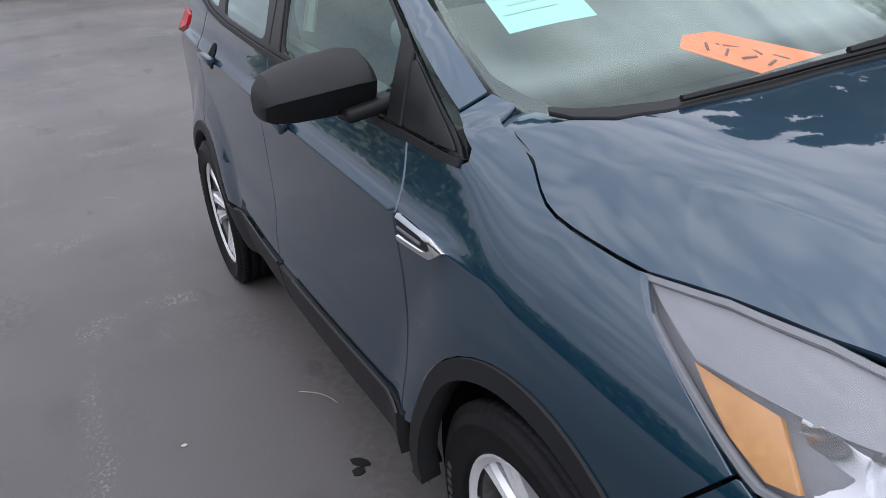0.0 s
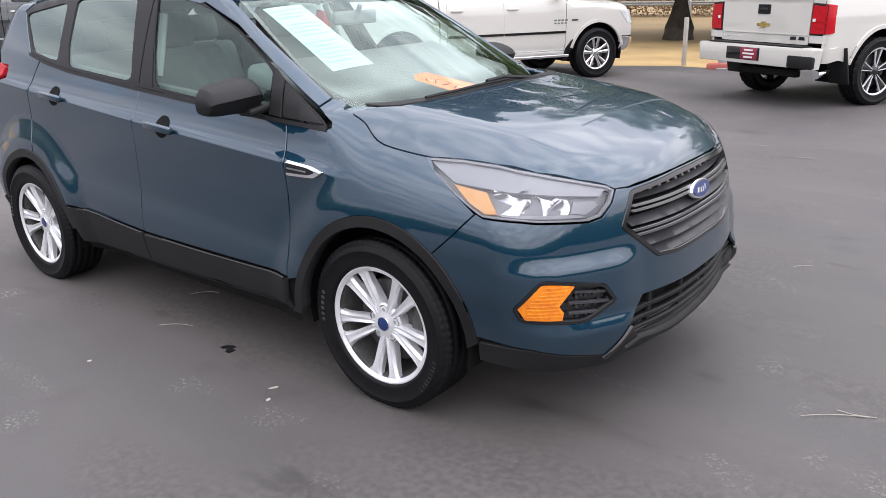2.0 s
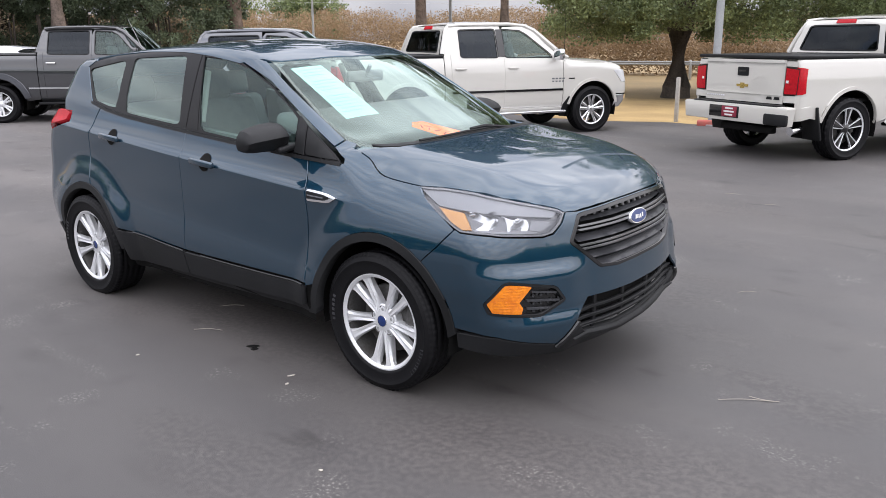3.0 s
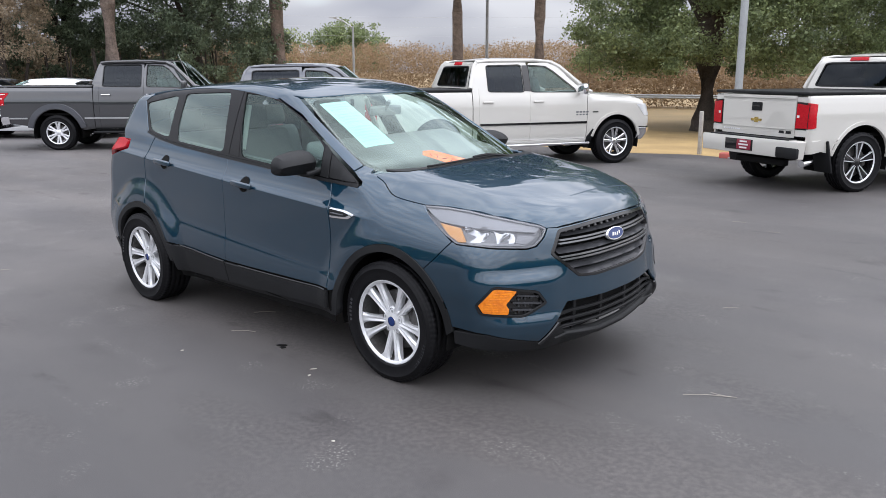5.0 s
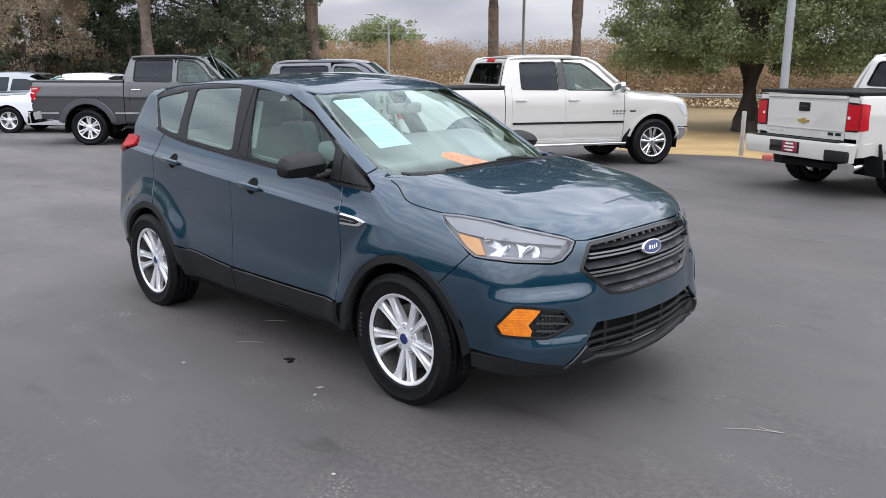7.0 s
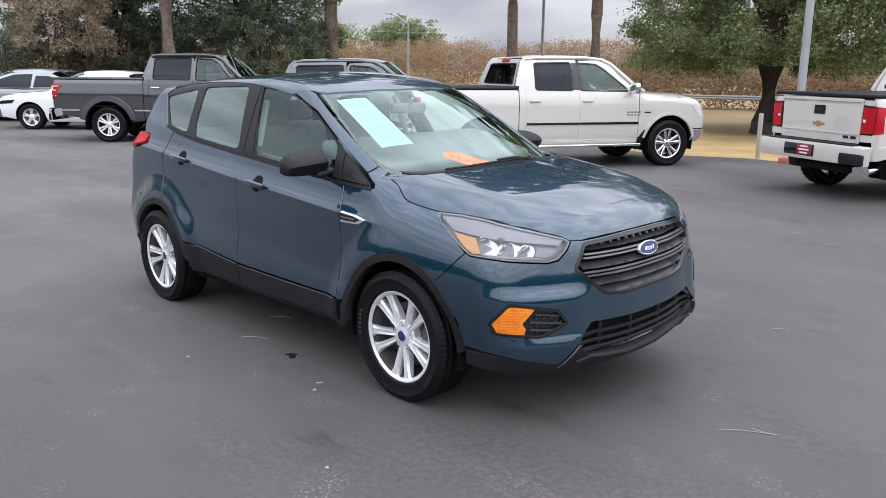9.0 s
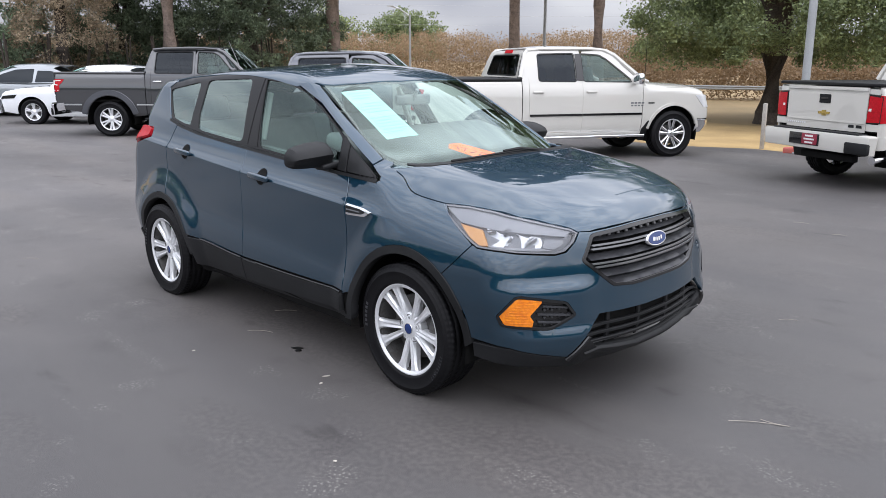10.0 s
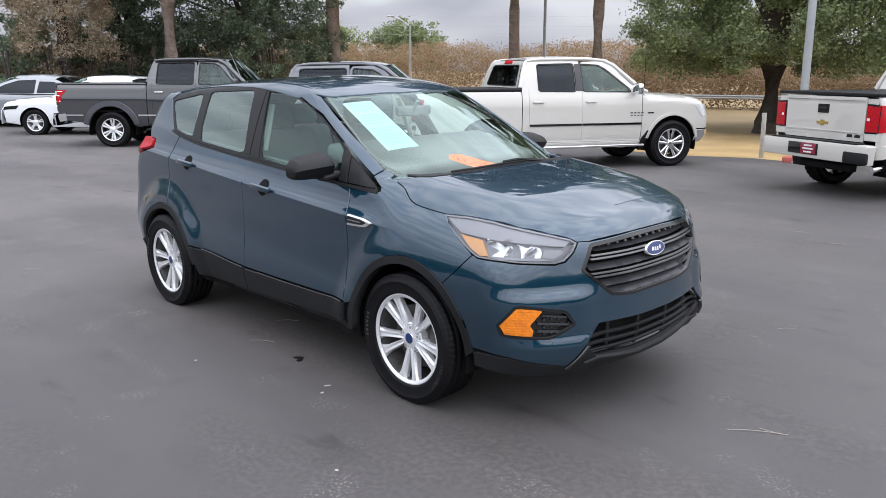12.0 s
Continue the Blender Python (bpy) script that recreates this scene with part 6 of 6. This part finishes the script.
# ---- ground ----
def sheet_of(name, xs, ys, keep, lift, material, label, category):
    xs, ys = np.array(xs), np.array(ys)
    gx, gy = np.meshgrid(xs, ys)
    z = ground_height(gx, gy) + lift
    verts = np.stack([gx, gy, z], -1).reshape(-1, 3)
    n, faces = len(xs), []
    for j in range(len(ys) - 1):
        for i in range(n - 1):
            if keep((xs[i] + xs[i + 1]) / 2, (ys[j] + ys[j + 1]) / 2):
                faces.append((j * n + i, j * n + i + 1, (j + 1) * n + i + 1, (j + 1) * n + i))
    return tagged(mesh_object(name, verts, faces, material), label, category, kind="structure")


spread = sorted({*np.arange(-60, 60.1, 2.0).tolist(), *[s * v for s in (-1, 1) for v in (70, 85, 110, 150, 220, 350, 600, 1000, 1800, 3000)]})
sheet_of("ground", spread, spread, lambda x, y: True, -.035, FIELD, "dry tan grass and earth reaching to the horizon", "ground")
EDGE = [(-1.45, 12.0), (-2.05, 11.95), (-2.9, 12.05), (-4.0, 11.5), (-5.0, 11.4), (-12, 12.0), (-20, 12.2), (-30, 12.6), (-45, 13), (-45, -40), (60, -40), (60, 40), (4.0, 40), (1.0, 20), (-.7, 13.2)]


def lot():
    line = dense(np.array(EDGE, float), 1.0)
    grid = np.stack(np.meshgrid(np.arange(-44.5, 60, 1.5), np.arange(-39.5, 40, 1.5)), -1).reshape(-1, 2)
    grid = grid[within(grid, shrunk(line, .4))]
    pts = [Vector(p) for p in [*line, *grid]]
    edges = [(i, (i + 1) % len(line)) for i in range(len(line))]
    made, _, faces, *_ = delaunay_2d_cdt(pts, edges, [], 0, 1e-5)
    uv = np.array([tuple(v) for v in made])
    tri = np.array([f for f in faces if len(f) == 3])
    tri = tri[within(uv[tri].mean(1), line)]
    a, b, c = uv[tri[:, 0]], uv[tri[:, 1]], uv[tri[:, 2]]
    flip = np.cross(b - a, c - a) < 0
    tri[flip] = tri[flip][:, ::-1]
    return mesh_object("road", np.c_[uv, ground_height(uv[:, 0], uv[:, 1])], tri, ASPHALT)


def verge():
    far = [(-1.35, 12.15), (-.6, 13.3), (.6, 17), (-2, 18.5), (-8, 18.0), (-20, 17.5), (-40, 17.5), (-45, 13), (-30, 12.6), (-20, 12.2), (-12, 12.0), (-5.0, 11.4), (-4.0, 11.5), (-2.9, 12.05), (-2.05, 11.95), (-1.45, 12.0)]
    line = dense(np.array(far, float), .8)
    uv = line + .18 * np.stack([np.sin(line[:, 1] * 9 + line[:, 0] * 5), np.cos(line[:, 0] * 7)], 1)
    made, _, faces, *_ = delaunay_2d_cdt([Vector(p) for p in uv], [(i, (i + 1) % len(uv)) for i in range(len(uv))], [], 1, 1e-5)
    uv = np.array([tuple(p) for p in made])
    return mesh_object("verge", np.c_[uv, ground_height(uv[:, 0], uv[:, 1]) - .012], [f if np.cross(uv[f[1]] - uv[f[0]], uv[f[2]] - uv[f[0]]) > 0 else f[::-1] for f in faces], STRAW)


tagged(verge(), "tan pine-straw strip beside the asphalt", "verge", kind="structure")
tagged(lot(), "dark grey sealed asphalt lot with worn patches", "asphalt", kind="structure")


def rests(x, y, turn=0.0, up=0.0):
    return Matrix.Translation((x, y, float(ground_height(x, y)) + up)) @ pose(0, 0, 0, 0, 0, turn)


# ---- trees ----
def leaf_mesh(name, clumps, count, size, seed, flat=.75):
    """Leaves scattered round clump centres: rows of x, y, z, spread."""
    rng = np.random.default_rng(seed)
    clumps = np.asarray(clumps, float)
    pick = rng.integers(0, len(clumps), count)
    p = clumps[pick, :3] + np.clip(rng.normal(0, 1, (count, 3)), -1.6, 1.6) * clumps[pick, 3:4] * (1, 1, flat)
    a = rng.normal(0, 1, (count, 3))
    a /= np.linalg.norm(a, axis=1, keepdims=True)
    b = np.cross(a, rng.normal(0, 1, (count, 3)))
    b /= np.linalg.norm(b, axis=1, keepdims=True)
    s = size * rng.uniform(.6, 1.5, (count, 1))
    v = np.stack([p - a * s, p + b * s * .5, p + a * s, p - b * s * .5], 1).reshape(-1, 3)
    f = np.arange(count * 4).reshape(-1, 4)
    data = bpy.data.meshes.new(name)
    data.vertices.add(len(v))
    data.vertices.foreach_set("co", v.ravel())
    data.loops.add(count * 4)
    data.loops.foreach_set("vertex_index", f.ravel())
    data.polygons.add(count)
    data.polygons.foreach_set("loop_start", np.arange(0, count * 4, 4))
    data.update(calc_edges=True)
    return data


def crown_clumps(seed, n, centre, radii, spread, hollow=.15):
    rng = np.random.default_rng(seed)
    d = rng.normal(0, 1, (n, 3))
    d /= np.linalg.norm(d, axis=1, keepdims=True)
    r = hollow + (1 - hollow) * rng.uniform(0, 1, (n, 1)) ** .6
    bumpy = 1 + .22 * np.sin(3.1 * d[:, :1] * 2 + seed) * np.cos(4.3 * d[:, 1:2] + seed)
    p = np.array(centre) + d * r * bumpy * np.array(radii)
    # a skirt of low hanging clumps
    m = n // 2
    a, q = rng.uniform(0, 2 * np.pi, m), rng.uniform(.35, 1.0, m) ** .5
    skirt = np.array(centre) + np.stack([q * np.cos(a) * radii[0] * .97, q * np.sin(a) * radii[1] * .97, -radii[2] * rng.uniform(.45, 1.0, m)], 1)
    p = np.r_[p, skirt]
    return np.c_[p, rng.uniform(.6, 1.3, n + m) * spread]


def crown(tree, name, data, material):
    data.materials.append(material)
    ob = new(name, data)
    ob.parent = tree
    return ob


def broadleaf(label, x, y, height, radius, low, seed, leaf, count=16000, size=.13, trunk=.26, name="tree", shift=(0, 0), tight=.085, clumps=260):
    tree = thing(name, label, "tree", rests(x, y) @ UPRIGHT)
    rng = random.Random(seed)
    bm = bmesh.new()
    fork = max(low + .3, height * .28)
    tube(bm, [(0, 0, -.1), (.02, .01, .3), (.03, -.02, fork * .6), (0, .04, fork)], [trunk * 1.12, trunk, trunk * .94, trunk * .90], 12)
    part("trunk", bm, OAK_BARK, tree)
    for k in range(7):
        a = 2 * math.pi * (k + rng.random() * .6) / 7
        reach, rise = radius * rng.uniform(.5, .85), (height - fork) * rng.uniform(.15, .75)
        bm = bmesh.new()
        mid = (reach * .45 * math.cos(a), reach * .45 * math.sin(a), fork + rise * .6)
        tube(bm, [(0, 0, fork - .35), mid, (reach * math.cos(a + .2), reach * math.sin(a + .2), fork + rise)], [trunk * .5, trunk * .3, .03], 7)
        part("limb", bm, OAK_BARK, tree)
    mid = (low + height) / 2
    clumps = crown_clumps(seed, clumps, (*shift, mid), (radius, radius, (height - low) / 2), radius * tight)
    crown(tree, "crown", leaf_mesh("crown", clumps, count, size, seed), leaf)
    return tree


def pine(x, y, height, trunk, seed, bare=.5):
    tree = thing("pine_tree", "tall pine with a bare reddish-grey trunk", "tree", rests(x, y) @ UPRIGHT, "pines")
    rng = random.Random(seed)
    bm = bmesh.new()
    tube(bm, [(.12 * math.sin(k * 1.1 + seed) * k / 10, .12 * math.cos(k * .9 + seed) * k / 10, height * k / 10 - .1) for k in range(11)], [trunk * (1.25 if k == 0 else 1 - .07 * k) for k in range(11)], 14)
    part("trunk", bm, BARK, tree)
    clumps = []
    for k in range(34):
        h = height * (bare + (1 - bare) * (k + .5) / 34)
        a, reach = k * 2.4 + rng.random(), (1 - (k / 40)) * height * .23 * rng.uniform(.6, 1.1) + .5
        tip = (reach * math.cos(a), reach * math.sin(a), h + reach * .25)
        bm = bmesh.new()
        tube(bm, [(0, 0, h), (tip[0] * .5, tip[1] * .5, h + reach * .08), tip], [.07, .045, .015], 6)
        part("limb", bm, BARK, tree)
        clumps += [(tip[0] * s, tip[1] * s, h + reach * .25 * s + .1, .42) for s in (.4, .6, .8, 1.0)]
    crown(tree, "crown", leaf_mesh("crown", clumps, 38000, .19, seed, .6), PINE_LEAF)
    return tree


broadleaf("broad evergreen oak with a short dark trunk beside the lot", -5.92, 19.36, 11.5, 5.0, 1.75, 3, OAK_LEAF, 350000, .042, .40, shift=(.75, .75), tight=.050, clumps=560)
broadleaf("broad evergreen oak behind the white pickup", 3.5, 24.5, 11.0, 6.2, 1.5, 5, OAK_LEAF, 170000, .046, .30, tight=.050, clumps=560)
broadleaf("dark evergreen oak at the far edge of the lot", -27.3, 15.6, 11.0, 4.1, 1.2, 7, DEEP_LEAF, 95000, .060, .26, tight=.052, clumps=460)
broadleaf("dark evergreen oak at the far edge of the lot", -30.7, 11.4, 10.5, 2.7, 1.0, 11, DEEP_LEAF, 65000, .060, .22, tight=.06, clumps=380)
broadleaf("dark evergreen oak at the far edge of the lot", -30.6, 5.7, 11.5, 2.7, .8, 13, DARK_LEAF, 65000, .060, .24, tight=.06, clumps=380)
broadleaf("rust-brown tree standing behind the oaks", -27.5, 7.75, 12.0, 1.9, 2.3, 17, RUST_LEAF, 46000, .042, .22, tight=.12)
broadleaf("dark evergreen oak at the far edge of the lot", -34.5, .5, 11.0, 4.2, .8, 19, DARK_LEAF, 45000, .085, .24, tight=.06, clumps=420)
broadleaf("pale green tree far behind the hedge", -91.0, 66.0, 8.4, 4.6, 2.0, 23, FAR_LEAF, 20000, .17, .3)
broadleaf("green tree far behind the hedge", -86.0, 76.5, 9.2, 5.6, 2.0, 29, OAK_LEAF, 24000, .17, .3)
for k, (x, y, r) in enumerate(((-24.5, 10.48, .30), (-24.62, 17.98, .33), (-21.95, 26.72, .29), (-17.69, 27.54, .30))):
    pine(x, y, 21 + k % 3, r, 31 + k, .245)


rng = random.Random(71)
for k in range(16):
    t = k / 15
    x, y = -29.5 + 4.2 * t + rng.uniform(-.8, .8), 3.5 + 13.0 * t + rng.uniform(-.4, .4)
    sapling = thing("sapling", "thin dark bare sapling under the oaks", "tree", rests(x, y) @ UPRIGHT, "saplings")
    for j in range(rng.choice((2, 3))):
        a, lean = rng.uniform(0, 6.28), rng.uniform(.15, .7)
        bm = bmesh.new()
        tube(bm, [(0, 0, -.1), (lean * .3 * math.cos(a), lean * .3 * math.sin(a), .9), (lean * math.cos(a), lean * math.sin(a), 2.6)], [.07, .05, .03], 6)
        part("stem", bm, OAK_BARK, sapling)


def thicket(name, label, a, b, deep, tall, count, size, seed, leaf, n=260, low=.1, wide=.5, uneven=.2):
    """A long strip of shrubs from a to b."""
    rng = np.random.default_rng(seed)
    s, d = rng.uniform(0, 1, n), rng.uniform(-.5, .5, n)
    a, b = np.array(a, float), np.array(b, float)
    side = np.array((-(b - a)[1], (b - a)[0])) / np.linalg.norm(b - a)
    p = a + s[:, None] * (b - a) + d[:, None] * deep * side
    top = tall * (.72 + uneven * np.sin(s * 31 + seed) * np.cos(s * 13) + rng.uniform(0, .9 * uneven, n))
    z = low + rng.uniform(0, 1, n) ** .8 * top
    data = leaf_mesh(name, np.c_[p, ground_height(p[:, 0], p[:, 1]) + z, rng.uniform(.6, 1.2, n) * wide], count, size, seed)
    data.materials.append(leaf)
    return tagged(new(name, data), label, "shrubs", kind="stuff")


thicket("far_hedge", "tall dry brown shrubs along the far side of the field", (-72, 22), (-8, 84), 9, 4.9, 210000, .075, 41, BROWN_LEAF, 5200, wide=.40, uneven=.09)
thicket("shrubs", "tangled brown and green shrubs under the oaks", (-34, 1), (-27, 19), 2.5, 2.4, 52000, .06, 43, RUST_LEAF, 700)
thicket("shrubs", "tangled brown shrubs beyond the grass", (-24, 29), (12, 46), 3, 2.2, 80000, .065, 47, BROWN_LEAF, 1200)

thicket("far_woods", "dark evergreen woods closing the lot behind the viewpoint", (-46, -16), (-6, -44), 7, 5.5, 26000, .4, 53, DARK_LEAF, 2600, .1, .6, .03)
thicket("far_woods", "dark evergreen woods closing the lot behind the viewpoint", (-6, -44), (42, -30), 7, 5.5, 26000, .4, 59, DARK_LEAF, 2600, .1, .6, .03)
thicket("far_woods", "dark evergreen woods closing the lot behind the viewpoint", (42, -30), (46, 30), 7, 5.5, 26000, .4, 61, DARK_LEAF, 2600, .1, .6, .03)

# ---- poles, rail, post, kerb ----
def lamp_pole(x, y, tall, r, label, arm=None, name="lamp_pole"):
    pole = thing(name, label, "pole", rests(x, y) @ UPRIGHT)
    bm = bmesh.new()
    tube(bm, [(0, 0, -.05), (0, 0, tall * .5), (0, 0, tall)], [r, r * .9, r * .75], 12)
    part("pole_shaft", bm, POLE, pole)
    bm = bmesh.new()
    box(bm, (r * 3.4, r * 3.4, .03), pose(0, 0, .015), .005)
    part("base_plate", bm, STEEL, pole)
    if arm:
        bm = bmesh.new()
        tube(bm, [(0, 0, tall - .1), (arm[0] * .5, arm[1] * .5, tall + .35), (*arm, tall + .55)], r * .5, 8)
        part("lamp_arm", bm, STEEL, pole)
        bm = bmesh.new()
        box(bm, (.5, .16, .08), Matrix.Translation((*arm, tall + .55)) @ pose(0, 0, 0, 0, 0, math.degrees(math.atan2(arm[1], arm[0]))), .05)
        part("lamp_head", bm, STEEL, pole)
    return pole


lamp_pole(-1.96, 11.92, 9.0, .078, "pale galvanised light pole at the edge of the lot")
lamp_pole(-24.0, 31.53, 10.0, .09, "thin grey pole beyond the grass")
lamp_pole(-36.7, 33.2, 4.7, .085, "pale street lamp with a curved arm", (-.9, -.9), "street_lamp")
post = thing("bollard", "weathered pale square post at the grass edge", "post", rests(-2.85, 12.31) @ UPRIGHT)
bm = bmesh.new()
box(bm, (.075, .075, .90), pose(0, 0, .43), .014)
part("shaft", bm, WOOD, post)
bm = bmesh.new()
box(bm, (.80, .16, .13), None, .03, 3)
kerb = tagged(part("kerb", bm, RED_KERB), "short red-painted concrete kerb at the grass corner", "kerb", kind="structure")
kerb.matrix_basis = rests(-1.82, 11.92, 14, .05)
rail = thing("guard_rail", "pale steel guard rail along the far road", "guard rail")
line = [(-22 + 4 * k, 24.6 + 1.9 * k) for k in range(12)]
for up in (.60, .69):
    bm = bmesh.new()
    tube(bm, [(x, y, float(ground_height(x, y)) + up) for x, y in line], .05, 6)
    part("beam", bm, POLE, rail)
for x, y in line:
    bm = bmesh.new()
    box(bm, (.1, .1, .8), Matrix.Translation((x, y, float(ground_height(x, y)) + .36)), .01)
    part("rail_post", bm, STEEL, rail)
pole = thing("utility_pole", "distant wooden utility pole with a crossarm", "pole", rests(-86.0, 55.0) @ UPRIGHT)
bm = bmesh.new()
tube(bm, [(0, 0, -.2), (0, 0, 9.4)], [.16, .11], 8)
part("pole_shaft", bm, OAK_BARK, pole)
bm = bmesh.new()
box(bm, (1.6, 1.6, .12), Matrix.Translation((0, 0, 8.6)) @ pose(0, 0, 0, 0, 0, 20) @ Matrix.Diagonal((1, .08, 1, 1)), 0)
part("crossarm", bm, OAK_BARK, pole)
for k, z in enumerate((7.0, 8.1, 9.3)):
    bm = bmesh.new()
    p, q = Vector((-86, 55, z)), Vector((-20, 108, z - 1.6))
    tube(bm, [p.lerp(q, s / 10) - Vector((0, 0, 4 * .8 * (s / 10) * (1 - s / 10))) for s in range(11)], .009, 5)
    tagged(part("power_line", bm, STEEL), "dark sagging power line across the sky", "cable")

# ---- litter on the asphalt ----
rng = random.Random(5)


def leaf_bit(x, y, long, wide, turn, mat, label, nm="leaf"):
    bm = bmesh.new()
    line = [(-long / 2, 0), (-long * .2, wide * .5), (long * .25, wide * .45), (long / 2, .0), (long * .2, -wide * .5), (-long * .25, -wide * .4)]
    prism(bm, line, .003)
    ob = tagged(part(nm, bm, mat, smooth=False), label, nm.replace("_", " "))
    ob.matrix_basis = rests(x, y, turn, .001)


def twig_bit(x0, y0, x1, y1, bow=.02):
    bm = bmesh.new()
    p, q = Vector((x0, y0, .0)), Vector((x1, y1, .0))
    n = Vector((-(q - p).y, (q - p).x, 0)).normalized()
    tube(bm, [Vector((*(p.lerp(q, s / 5) + n * bow * math.sin(math.pi * s / 5)).xy, float(ground_height(*p.lerp(q, s / 5).xy)) + .004)) for s in range(6)], .0016, 5)
    tagged(part("twig", bm, TWIG), "thin pale pine needle lying on the asphalt", "twig", "litter")


leaf_bit(.868, -1.05, .042, .012, 60, PALE_LEAF, "pale dry leaf scrap lying on the asphalt")
leaf_bit(.93, -1.13, .026, .015, 110, PALE_LEAF, "pale dry leaf scrap lying on the asphalt")
leaf_bit(1.686, -1.598, .020, .013, 20, PALE_LEAF, "pale dry leaf scrap lying on the asphalt")
leaf_bit(-.05, -1.36, .022, .016, 70, PALE_LEAF, "pale dry leaf scrap lying on the asphalt")
leaf_bit(.375, -.905, .078, .036, 35, TAR, "black scrap lying on the asphalt beside the SUV", "debris")
leaf_bit(.415, -.925, .045, .040, 120, TAR, "black scrap lying on the asphalt beside the SUV", "debris")
twig_bit(-.135, -.941, .02, -.85)
twig_bit(-.37, -.587, -.25, -.485)
twig_bit(2.703, -.065, 2.91, .074, .015)
twig_bit(2.80, .06, 2.93, .085, -.01)
twig_bit(-3.25, -1.33, -3.15, -1.24)
twig_bit(1.38, 4.70, 1.50, 4.74)
twig_bit(2.20, 1.62, 2.29, 1.70)
twig_bit(.85, 5.05, 1.0, 5.08)
